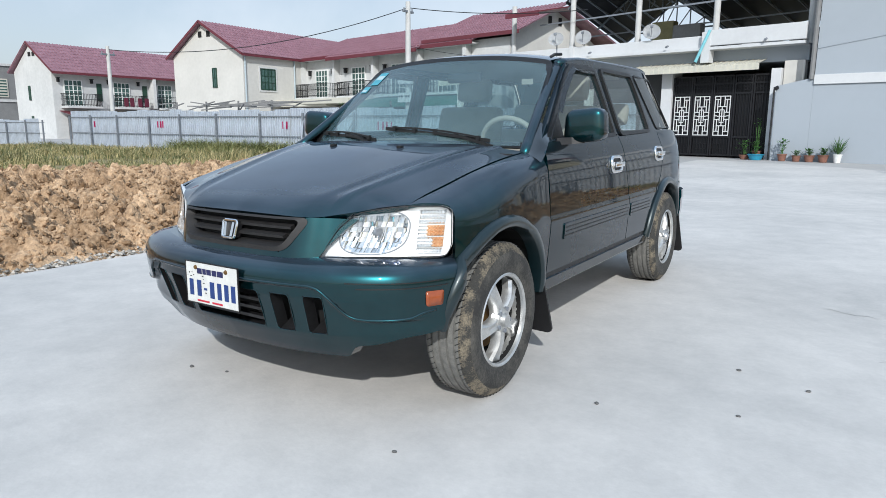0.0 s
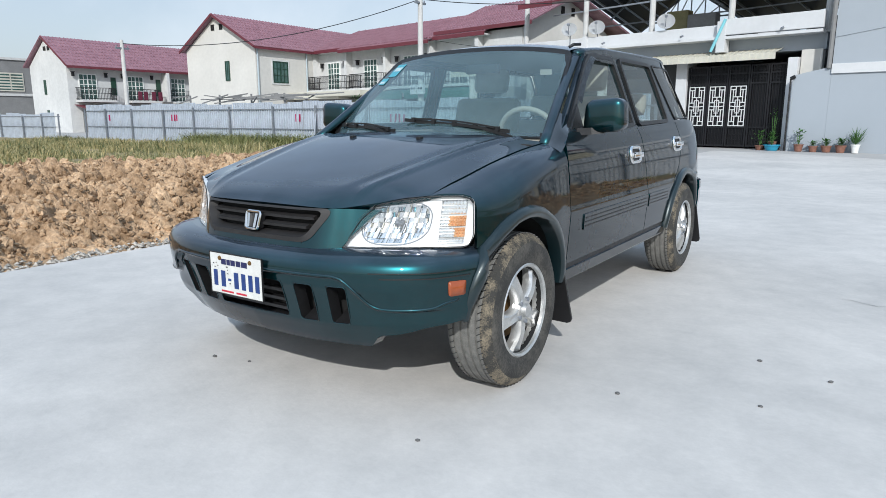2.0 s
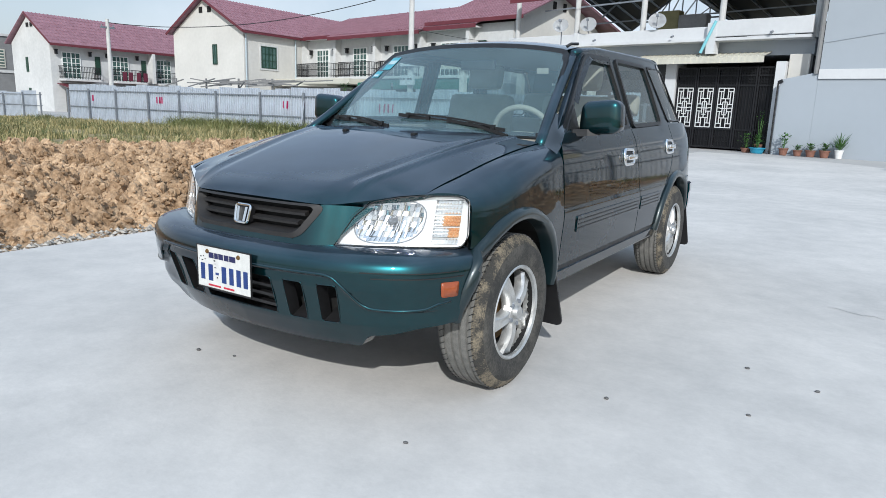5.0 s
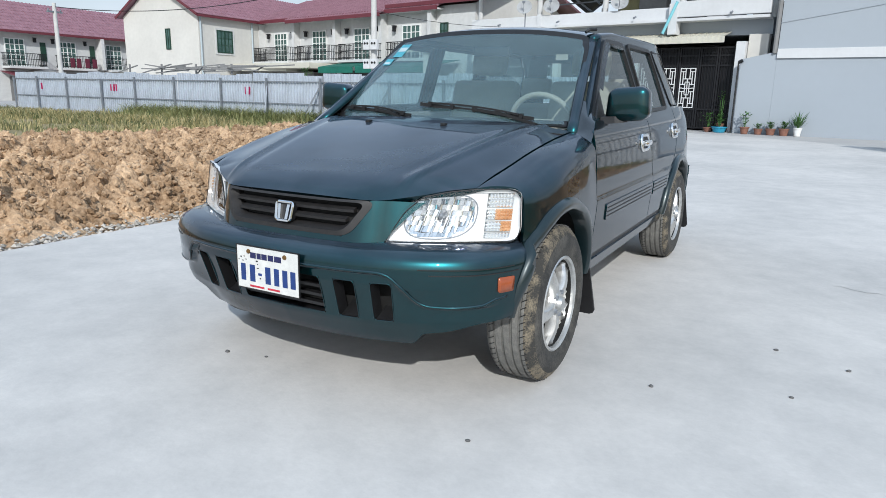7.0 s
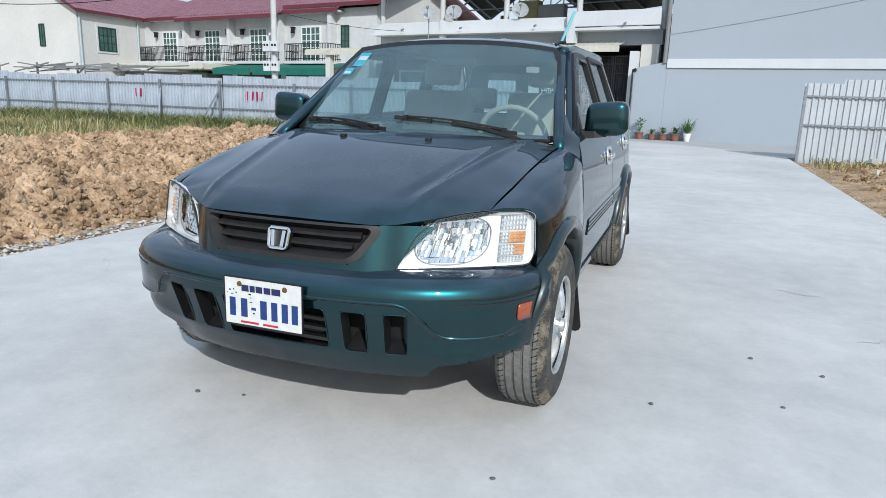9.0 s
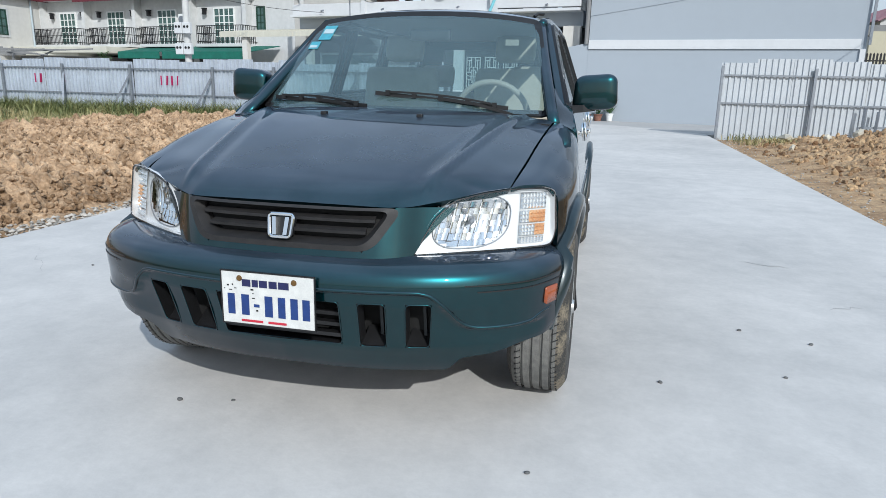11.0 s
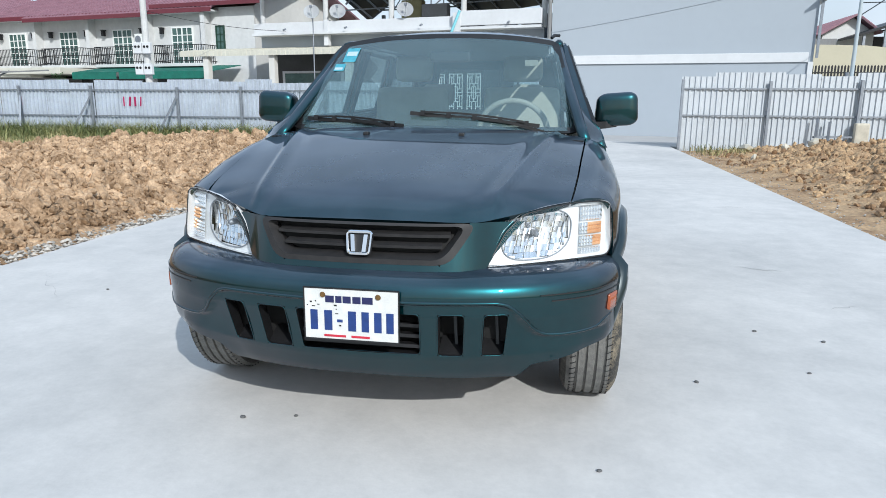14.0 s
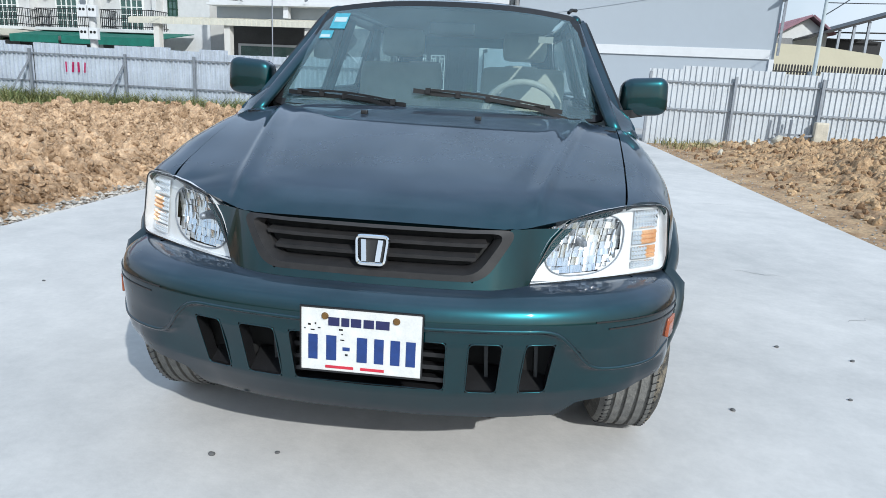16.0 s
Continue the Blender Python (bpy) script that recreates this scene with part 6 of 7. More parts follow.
def bump_xyz(sv, z):
    if abs(sv) > 0.70:
        sv = math.copysign(0.70 + (abs(sv) - 0.70) * (bump_end(z) - 0.70) / (S_END - 0.70), sv)
    x, y = bump_at(sv)
    n = bump_nrm(sv)
    d = -prof(z) - tuck(z) * (1 - sstep1(abs(sv), 0.50, 0.80))
    edge = step_z(abs(sv)) - z
    d += -0.022 * min(1.0, max(0.0, edge / 0.009)) * (1 - sstep1(abs(sv), 0.80, 0.94))
    d -= 0.26 * max(0.0, fold_z(abs(sv)) - z)
    p = Vector((x, y, 0)) + n * d
    return (p.x, p.y, z)


slots = [(-0.205, 0.212, 0.378, 0.530), (0.270, 0.358, 0.374, 0.529), (0.420, 0.503, 0.374, 0.529), (-0.350, -0.245, 0.374, 0.529), (-0.492, -0.408, 0.374, 0.529)]
cut_s = sorted(set([round(-S_END + 2 * S_END * i / 150, 4) for i in range(151)] + [c for a, b, _, _ in slots for c in (a, b)]))
zlev = [0.290, 0.298, 0.308, 0.33, 0.35, 0.366, 0.374, 0.378, 0.388, 0.40, 0.42, 0.434, 0.44, 0.446, 0.452, 0.458, 0.464, 0.47, 0.48, 0.49, 0.50, 0.515, 0.520, 0.529, 0.530, 0.534, 0.54, 0.546, 0.552, 0.557, 0.562, 0.567, 0.572, 0.577, 0.583, 0.587, 0.591, 0.595, 0.605, 0.615, 0.625, 0.632, 0.638, 0.645, 0.652, 0.656, 0.658]
bm = B()
grid = {}
for i, sv in enumerate(cut_s):
    lz = low_z(abs(sv))
    for j, z in enumerate([lz - 0.012, lz] + zlev):
        zz = max(z, lz) if j > 1 else z
        grid[i, j] = bm.verts.new(bump_xyz(sv, zz))
for i in range(len(cut_s) - 1):
    for j in range(len(zlev) + 1):
        sc = (cut_s[i] + cut_s[i + 1]) / 2
        za, zb = (grid[i, j].co.z, grid[i, j + 1].co.z)
        if zb - za < 1e-5 and grid[i + 1, j + 1].co.z - grid[i + 1, j].co.z < 1e-5:
            continue
        zc = (za + zb) / 2
        if any(a < sc < b and c < zc < d for a, b, c, d in slots):
            continue
        try:
            bm.faces.new((grid[i, j], grid[i + 1, j], grid[i + 1, j + 1], grid[i, j + 1]))
        except ValueError:
            pass
bmesh.ops.remove_doubles(bm, verts=bm.verts[:], dist=1e-5)
for f in bm.faces:
    f.smooth = True
bmesh.ops.recalc_face_normals(bm, faces=bm.faces[:])
bm.normal_update()
tot = sum((f.normal * f.calc_area() for f in bm.faces), Vector())
if tot.y > 0:
    bmesh.ops.reverse_faces(bm, faces=bm.faces[:])
rim = [e for e in bm.edges if e.is_boundary]
r = bmesh.ops.extrude_edge_only(bm, edges=rim)
for f in [g for g in r["geom"] if isinstance(g, bmesh.types.BMFace)]:
    c = f.calc_center_median()
    f.material_index = 1 if abs(c.x) < 0.58 and 0.36 < c.z < 0.54 else 0
for v in [g for g in r["geom"] if isinstance(g, bmesh.types.BMVert)]:
    v.co += Vector((0.03 * (1 if v.co.x < 0 else -1) if abs(v.co.x) > 0.7 else 0.0, 0.0 if abs(v.co.x) > 0.82 else 0.055, 0))
for e in rim:
    if e.is_valid:
        e.smooth = False
bumper = part("front_bumper", bm, [PAINT, BLACK], suv)
# intake back: dark box with two slats and a vertical brace in each slot
bm = B()
box(bm, -0.52, 0.52, -0.60, -0.58, 0.335, 0.56)
part("intake_back", bm, DARK, bumper)
bm = B()
for z in (0.405, 0.44, 0.475):
    box(bm, -0.23, 0.23, -0.715, -0.69, z - 0.006, z + 0.006)
part("intake_slat", bm, BLACK, bumper)
for a, b, c, d in slots[1:]:
    bm = B()
    pa, pb = Vector(bump_xyz(a, c)), Vector(bump_xyz(b, c))
    prism(bm, [pa + Vector((0, 0.015, 0)), pb + Vector((0, 0.015, 0)), pb + Vector((0, 0.09, 0.04)), pa + Vector((0, 0.09, 0.04))], (0, 0, -0.004))
    part("duct_floor", bm, BLACK, bumper)
    bm = B()
    pm = (pa + pb) / 2
    beam(bm, (pm.x + 0.012, pm.y + 0.06, c + 0.02), (pm.x + 0.004, pm.y + 0.06, d), 0.007, 0.010)
    part("duct_rib", bm, TRIM, bumper)
# bumper end grooves and side indicators
for s in (1, -1):
    bm = B()
    for z in (0.592, 0.572):
        sweep(bm, [tuple(Vector(bump_xyz(s * (0.60 + 0.42 * i / 16 + (0.04 if z < 0.58 else 0)), z)) + bump_nrm(s * (0.60 + 0.42 * i / 16)) * 0.001) for i in range(16)], rect(0.002, 0.004))
    part("groove", bm, BLACK, bumper)
    ol = rounded([(0.902, 0.498), (0.972, 0.498), (0.976, 0.553), (0.898, 0.555)], 0.008, 3)
    bm = panel([(s * a, z) for a, z in ol], lambda u, v: (*bump_at(u), v), steps(s * 0.89, s * 0.98, 4), [0.525], (s * 0.7, -0.7, 0), 0)
    for v in bm.verts:
        v.co += bump_nrm(s * 0.93) * 0.004
    bmesh.ops.solidify(bm, geom=bm.faces[:], thickness=0.02)
    part("side_indicator", bm, AMBER, bumper, "amber side indicator")
# rounded ridge of the lower panel and the slot rims
for s in (1, -1):
    bm = B()
    ln = [s * (0.0 + 1.02 * i / 60) for i in range(61)]
    sweep(bm, [tuple(Vector(bump_xyz(a, step_z(abs(a)) + 0.004)) - bump_nrm(a) * 0.002) for a in ln], circle(0.0055, 6))
    part("bumper_ridge", bm, PAINT, bumper, smooth=True)
for a, b, c, d in slots:
    bm = B()
    ol = rounded([(a, c), (b, c), (b, d), (a, d)], 0.016, 4)
    sweep(bm, [tuple(Vector(bump_xyz(u, v)) + bump_nrm(u) * 0.000) for u, v in ol], circle(0.0020, 6), closed=True, up=(0, -1, 0))
    part("slot_rim", bm, PAINT, bumper, smooth=True)
# under tray and torn lip
bm = B()
prism(bm, [(-0.52, -0.52, 0.318), (0.50, -0.53, 0.312), (0.62, -0.38, 0.32), (0.60, 0.45, 0.30), (-0.60, 0.45, 0.30), (-0.62, -0.38, 0.32)], (0, 0, 0.02))
part("under_tray", bm, DARK, suv)

# grille and painted nose
nose_y = ramp_of([0.0, 0.2, 0.30, 0.37, 0.42, 0.52], [-0.728, -0.720, -0.704, -0.672, -0.632, -0.575])


def nose(x, z, d=0.0):
    return (x, nose_y(abs(x)) + 0.012 + 0.25 * (z - 0.655) + d, z)


for s in (1, -1):
    ol = [(s * 0.262, 0.672), (s * 0.405, 0.655), (s * 0.43, 0.70), (s * 0.485, 0.765), (s * 0.52, 0.80), (s * 0.352, 0.806)]
    part("nose_panel", panel(ol, nose, [s * (0.30 + 0.02 * i) for i in range(12)], steps(0.65, 0.81, 6), (0, -1, 0), 0.03), PAINT, suv)
ol = [(-0.405, 0.655), (0.405, 0.655), (0.262, 0.672), (0.25, 0.681), (-0.25, 0.681), (-0.262, 0.672)]
part("nose_strip", panel(ol, lambda u, v: nose(u, v, 0.001), steps(-0.4, 0.4, 40), [0.665, 0.672], (0, -1, 0), 0.03), PAINT, suv)
bm = B()
outer = rounded([(-0.376, 0.806), (0.376, 0.806), (0.292, 0.676), (-0.292, 0.676)], 0.045, 5)
inner = rounded([(-0.322, 0.792), (0.322, 0.792), (0.258, 0.704), (-0.258, 0.704)], 0.032, 5)


def densed(pts, corner=6, k=8):
    """Cut the straight sides between rounded corners into k, so that an outline follows a curved face."""
    return [tuple(Vector(a).lerp(Vector(b), i / k)) for n, (a, b) in enumerate(zip(pts, pts[1:] + pts[:1])) for i in range(k if n % corner == corner - 1 else 1)]


outer, inner = densed(outer), densed(inner)
vo = [bm.verts.new(nose(*p, -0.003)) for p in outer]
mid = [(o_[0] * 0.4 + i_[0] * 0.6, o_[1] * 0.4 + i_[1] * 0.6) for o_, i_ in zip(outer, inner)]
vm = [bm.verts.new(nose(*p, -0.007)) for p in mid]
vi = [bm.verts.new(nose(*p, 0.030)) for p in inner]
vb = [bm.verts.new(nose(*p, 0.05)) for p in inner]
for i in range(len(vo)):
    j = (i + 1) % len(vo)
    bm.faces.new((vo[i], vo[j], vm[j], vm[i]))
    bm.faces.new((vm[i], vm[j], vi[j], vi[i]))
    bm.faces.new((vi[i], vi[j], vb[j], vb[i]))
bmesh.ops.recalc_face_normals(bm, faces=bm.faces[:])
gr = part("grille", bm, GRILLE, suv, "charcoal plastic grille", smooth=True, angle=20)
bm = panel(inner, lambda u, v: nose(u, v, 0.052), steps(-0.33, 0.33, 8), [], (0, -1, 0), 0)
part("grille_back", bm, DARK, gr)
for z, w in ((0.766, 0.290), (0.731, 0.264)):
    bm = B()
    sweep(bm, [nose(-w + 2 * w * i / 16, z, 0.022) for i in range(17)], [(-0.016, -0.009), (0.012, -0.007), (0.014, 0.003), (-0.014, 0.010)])
    part("slat", bm, GRILLE, gr)
bm = B()
ring = rounded([(-0.041, 0.776), (0.041, 0.776), (0.035, 0.708), (-0.035, 0.708)], 0.013, 5)
sweep(bm, [nose(*p, -0.012) for p in ring], circle(0.0055, 6), closed=True, up=(0, -1, 0))
for k in (-1, 1):
    prism(bm, [nose(k * 0.029, 0.769, -0.016), nose(k * 0.016, 0.769, -0.016), nose(k * 0.011, 0.715, -0.016), nose(k * 0.024, 0.715, -0.016)], (0, 0.012, 0))
part("badge", bm, CHROME, gr, "plain chrome badge", smooth=True, angle=40)
bm = panel(ring, lambda u, v: nose(u, v, -0.004), [], [], (0, -1, 0), 0.02)
part("badge_back", bm, BLACK, gr)

# number plate with plain bars for its characters
bm = B()
box(bm, -0.1525, 0.1525, -0.806, -0.802, 0.447, 0.612, bevel=0.0015)
plate = part("number_plate", bm, WHITEP, suv, "white plate with blue character bars")
bm = B()
for x0, x1, z0, z1 in ((-0.156, 0.156, 0.612, 0.6155), (-0.156, 0.156, 0.4435, 0.447), (-0.156, -0.1525, 0.447, 0.612), (0.1525, 0.156, 0.447, 0.612)):
    box(bm, x0, x1, -0.8075, -0.801, z0, z1)
part("plate_frame", bm, BLACK, plate)
for x, w in ((-0.138, 0.032), (-0.092, 0.034), (-0.014, 0.034), (0.030, 0.032), (0.071, 0.032), (0.110, 0.032)):
    bm = B()
    box(bm, x + 0.004, x + w - 0.004, -0.8075, -0.806, 0.476, 0.542, bevel=0.0006)
    part("blue_bar", bm, BLUEINK, plate)
bm = B()
box(bm, -0.046, -0.028, -0.8075, -0.806, 0.504, 0.513)
part("blue_bar", bm, BLUEINK, plate)
for x, w in ((-0.083, 0.028), (-0.050, 0.020), (-0.026, 0.026), (0.006, 0.026), (0.037, 0.034)):
    bm = B()
    box(bm, x, x + w, -0.8075, -0.806, 0.568, 0.590)
    part("indigo_bar", bm, INDIGO, plate)
for x, w in ((-0.090, 0.072), (0.0, 0.060)):
    bm = B()
    box(bm, x, x + w, -0.8075, -0.806, 0.4545, 0.4615)
    part("red_bar", bm, REDINK, plate)
for x in (-0.092, 0.088):
    bm = B()
    bmesh.ops.create_cone(bm, cap_ends=True, segments=14, radius1=0.010, radius2=0.007, depth=0.006, matrix=pose(x, -0.808, 0.592, 90))
    part("bolt", bm, RUST, plate, "rusty bolt")
bm = B()
for k, (x, z) in enumerate(((-0.145, 0.555), (-0.135, 0.565), (-0.128, 0.552), (-0.118, 0.568), (-0.11, 0.558), (-0.056, 0.556), (-0.05, 0.545), (-0.04, 0.49), (-0.052, 0.53))):
    box(bm, x, x + 0.004 + 0.003 * (k % 3), -0.8066, -0.8062, z, z + 0.003 + 0.002 * (k % 2))
tagged(part("scratch", bm, DARK, plate), kind="stuff")

# headlamps
lamp_y = ramp_of([0.38, 0.42, 0.50, 0.60, 0.70, 0.76, 0.80, 0.83], [-0.638, -0.618, -0.577, -0.520, -0.455, -0.412, -0.377, -0.345])


def lamp(x, z, d=0.0):
    a = abs(x)
    n = Vector((0.62, -0.78, 0))
    y = lamp_y(a) + 0.20 * (z - 0.655)
    p = Vector((a, y, z)) - n * d
    return (math.copysign(p.x, x), p.y, p.z)


for s in (1, -1):
    ol = rounded([(0.405, 0.655), (0.808, 0.662), (0.822, 0.70), (0.812, 0.838), (0.785, 0.852), (0.68, 0.852), (0.60, 0.842), (0.515, 0.822), (0.462, 0.768)], 0.018, 4)
    ol = [(s * a, z) for a, z in ol]
    us = [s * (0.40 + 0.0125 * i) for i in range(34)]
    CA, CZ, HW, HH = 0.582, 0.748, 0.112, 0.082

    def in_bowl(a, z):
        u, v = (a - CA - 0.20 * (z - CZ)) / HW, (z - CZ) / HH
        return abs(u) ** 2.6 + abs(v) ** 2.6

    bm = panel(ol, lambda u, v: lamp(u, v, 0.034), us, steps(0.65, 0.85, 18), (s * 0.6, -0.8, 0), -0.03)
    bmesh.ops.delete(bm, geom=[f for f in bm.faces if in_bowl(abs(f.calc_center_median().x) + 0.021, f.calc_center_median().z) < 0.86], context='FACES')
    hl = part("headlamp", bm, LAMPWHITE, suv, "clear-lensed headlamp unit")
    ln = part("lens", panel(ol, lambda u, v: lamp(u, v, 0.004), us, steps(0.65, 0.84, 6), (s * 0.6, -0.8, 0), 0), LENS, hl, "clear lens")
    ln.visible_shadow = False
    # deep bowl of upright chrome facets, each set at its own small tilt
    rr_ = random.Random(5)
    bm = B()
    cols_u = [-1.0 + 2.0 * (i + 0.25 * math.sin(2.1 * i)) / 18 for i in range(18)] + [1.0]
    rows_v = [-1.0, -0.78, -0.52, -0.30, -0.05, 0.20, 0.45, 0.70, 1.0]
    for i in range(18):
        for j in range(8):
            t0, t1, t2 = rr_.uniform(-0.003, 0.003), rr_.uniform(-0.007, 0.006), rr_.uniform(0.0005, 0.0025)
            rows = []
            for w in range(3):
                row = []
                for k in range(4):
                    u, v = cols_u[i] + (cols_u[i + 1] - cols_u[i]) * k / 3, rows_v[j] + (rows_v[j + 1] - rows_v[j]) * w / 2
                    z = CZ + HH * v * (1 - 0.18 * u * u)
                    deep = 0.046 * (1 - min(1, u * u * 0.55 + v * v * 0.45)) + t0 * (k / 3 - 0.5) + t1 * (w / 2 - 0.5) - t2 * math.sin(math.pi * k / 3)
                    row.append(bm.verts.new(Vector(lamp(s * (CA + HW * u + 0.20 * (z - CZ)), z, 0.037)) + Vector((-0.15 * s, 0.98, 0)) * deep))
                rows.append(row)
            for w in range(2):
                for k in range(3):
                    bm.faces.new((rows[w][k], rows[w][k + 1], rows[w + 1][k + 1], rows[w + 1][k]))
    part("reflector", bm, REFLECT, hl, "fluted chrome reflector", smooth=True, angle=25)
    bm = B()
    sweep(bm, [lamp(s * (CA + 1.0 * HW * math.copysign(abs(math.cos(q)) ** 0.77, math.cos(q)) + 0.20 * HH * math.sin(q)), CZ + HH * math.copysign(abs(math.sin(q)) ** 0.77, math.sin(q)), 0.031)
               for q in [2 * math.pi * i / 48 for i in range(48)]], circle(0.0022, 6), closed=True, up=(s * 0.6, -0.8, 0))
    part("bowl_lip", bm, STEEL, hl, smooth=True)
    c = Vector(lamp(s * CA, CZ, 0.037)) + Vector((-0.15 * s, 0.98, 0)) * 0.042
    ax = Vector((s * 0.15, -0.98, 0.0)).normalized()
    bm = B()
    rod(bm, c, c + ax * 0.040, 0.014, 12, 0.010)
    rod(bm, c + ax * 0.040, c + ax * 0.046, 0.010, 12, 0.004)
    part("bulb", bm, STEEL, hl, smooth=True, angle=40)
    # turn lamp at the outer end: ribbed boxes, amber in the middle
    for z0, z1, m_ in ((0.784, 0.836, REFLECT), (0.738, 0.778, AMBER_IN), (0.696, 0.733, REFLECT), (0.672, 0.692, REFLECT)):
        bm = B()
        bma = B()
        for i in range(8):
            for j in range(3):
                xa, za = 0.722 + 0.078 * i / 8, z0 + (z1 - z0) * j / 3
                p = [lamp(s * (xa + a * 0.0097), za + b * (z1 - z0) / 3.05, 0.028) for a, b in ((0, 0), (1, 0), (1, 1), (0, 1))]
                tip = lamp(s * (xa + 0.0048), za + (z1 - z0) / 6, 0.020)
                tb = bma if (m_ is AMBER_IN and i > 2) or (z0 == 0.696 and i > 4) else bm
                vs_ = [tb.verts.new(t) for t in p]
                vt = tb.verts.new(tip)
                for a in range(4):
                    tb.faces.new((vs_[a], vs_[(a + 1) % 4], vt))
        part("turn_lamp", bm, REFLECT, hl)
        if m_ is AMBER_IN or z0 == 0.696:
            part("amber_prism", bma, AMBER_IN, hl, "amber prisms")
        else:
            bma.free()
    bm = B()
    sweep(bm, [lamp(u, v, 0.002) for u, v in ol], circle(0.002, 6), closed=True, up=(0, 0, 1))
    part("seal", bm, BLACK, hl)

# windscreen, roof, tail
def screen(x, z):
    t = (z - 1.055) / 0.455
    yc = 0.36 + 0.62 * t
    return (x, yc + (0.20 - 0.06 * t) * (x / 0.70) ** 2 + 0.03 * math.sin(math.pi * max(0, min(1, t))) * -1, z)


def screen_top(x):
    return 1.493 + 0.041 * (1 - abs(x / 0.585) ** 2.6)


ws = rounded([(-0.705, 1.055), (0.705, 1.055)] + [(0.585 - 1.17 * i / 12, screen_top(0.585 - 1.17 * i / 12)) for i in range(13)], 0.03, 3)
wsg = part("windscreen", panel(ws, screen, steps(-0.72, 0.72, 18), steps(1.05, 1.51, 8), (0, -1, 0.6), 0), WSHIELD, suv, "clear tinted windscreen")
wsg.visible_shadow = False
bm = B()
sweep(bm, [screen(*p) for p in ws], rect(0.034, 0.010), closed=True, up=(0, -0.7, 0.6))
part("screen_border", bm, BLACK, wsg, "black screen border")
part("cowl", panel([(-0.73, 0.30), (0.73, 0.30), (0.745, 0.62), (0.4, 0.50), (-0.4, 0.50), (-0.745, 0.62)], lambda u, v: (u, v + 0.0, 1.045 - 0.02 * (u / 0.7) ** 2), steps(-0.7, 0.7, 8), [], (0, 0, 1), 0.03), BLACK, suv)


def roof_front(x):
    xc = max(-0.585, min(0.585, x))
    p = screen(xc, screen_top(xc))
    return p[1] + 0.008, p[2] + 0.008


def roof_z(x, y):
    full = 1.534 + 0.054 * (1 - min(1, abs(x) / 0.61) ** 2.4) + 0.012 * min(1, max(0, y - 1.5)) - 0.02 * max(0, y - 2.2) ** 2
    fy, fz = roof_front(x)
    t = min(1.0, max(0.0, (y - fy) / 0.35))
    return full + (fz - full) * (1 - t) ** 2.2


rf = [(x, roof_front(x)[0]) for x in steps(-0.62, 0.62, 24)]
rb = [(x, 3.10 - 0.15 * (x / 0.5) ** 2) for x in steps(0.56, -0.56, 20)]
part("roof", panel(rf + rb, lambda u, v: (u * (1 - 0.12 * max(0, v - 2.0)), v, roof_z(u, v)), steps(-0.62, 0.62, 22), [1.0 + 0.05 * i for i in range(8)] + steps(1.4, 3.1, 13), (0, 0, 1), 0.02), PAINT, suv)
bm = B()
sweep(bm, [(0.56, 1.10, 1.53), (0.575, 1.12, 1.545), (0.60, 1.16, 1.548)], circle(0.009, 6))
part("aerial_foot", bm, BLACK, suv, "black aerial foot")


def tail(x, z):
    return (x, 3.38 - 0.55 * max(0, z - 1.08) - 0.28 * (x / 0.7) ** 4, z)


for ol, m_, nm in (([(-0.70, 0.66), (0.70, 0.66), (0.66, 1.12), (-0.66, 1.12)], PAINT, "tailgate"), ([(-0.49, 1.13), (0.49, 1.13), (0.40, 1.46), (-0.40, 1.46)], SIDEGLASS, "rear_window"),
                   ([(-0.52, 1.462), (0.52, 1.462), (0.48, 1.55), (-0.48, 1.55)], PAINT, "tailgate_top"), ([(-0.64, 1.12), (-0.495, 1.12), (-0.405, 1.47), (-0.54, 1.50)], PAINT, "tailgate_side"),
                   ([(0.64, 1.12), (0.495, 1.12), (0.405, 1.47), (0.54, 1.50)], PAINT, "tailgate_side")):
    ob = part(nm, panel(ol, tail, steps(-0.7, 0.7, 10), steps(0.6, 1.5, 8), (0, 1, 0), 0), m_, suv)
    if nm == "rear_window":
        ob.visible_shadow = False
bm = B()
pts = [(0.855, 3.05), (0.842, 3.16), (0.790, 3.30), (0.68, 3.43), (0.45, 3.50), (-0.45, 3.50), (-0.68, 3.43), (-0.790, 3.30), (-0.842, 3.16), (-0.855, 3.05)]
sweep(bm, [(x, y, 0.55) for x, y in pts], [(-0.06, -0.14), (0.0, -0.14), (0.012, -0.05), (0.012, 0.03), (0.018, 0.05), (0.014, 0.105), (-0.06, 0.11)])
part("rear_bumper", bm, PAINT, suv, "dull teal rear bumper", smooth=True, angle=35)
# floor, bulkhead and inner trims
bm = B()
box(bm, -0.80, 0.80, 0.42, 3.35, 0.33, 0.40)
part("floor_pan", bm, INNER, suv)
bm = B()
box(bm, -0.55, 0.55, -0.40, 0.42, 0.33, 0.74)
part("engine_block", bm, DARK, suv)
for s in (1, -1):
    bm = B()
    box(bm, s * 0.745 - 0.015, s * 0.745 + 0.015, 0.66, 2.9, 0.40, 1.06, bevel=0.01)
    part("door_trim", bm, LINING, suv)
bm = B()
prism(bm, [(-0.64, 0.46, 1.035), (0.64, 0.46, 1.035), (0.68, 0.62, 1.03), (0.68, 0.95, 1.01), (0.68, 1.02, 0.90), (-0.68, 1.02, 0.90), (-0.68, 0.95, 1.01), (-0.68, 0.62, 1.03)], (0, 0, -0.06))
part("dashboard", bm, INNER, suv, "grey dashboard")
bm = B()
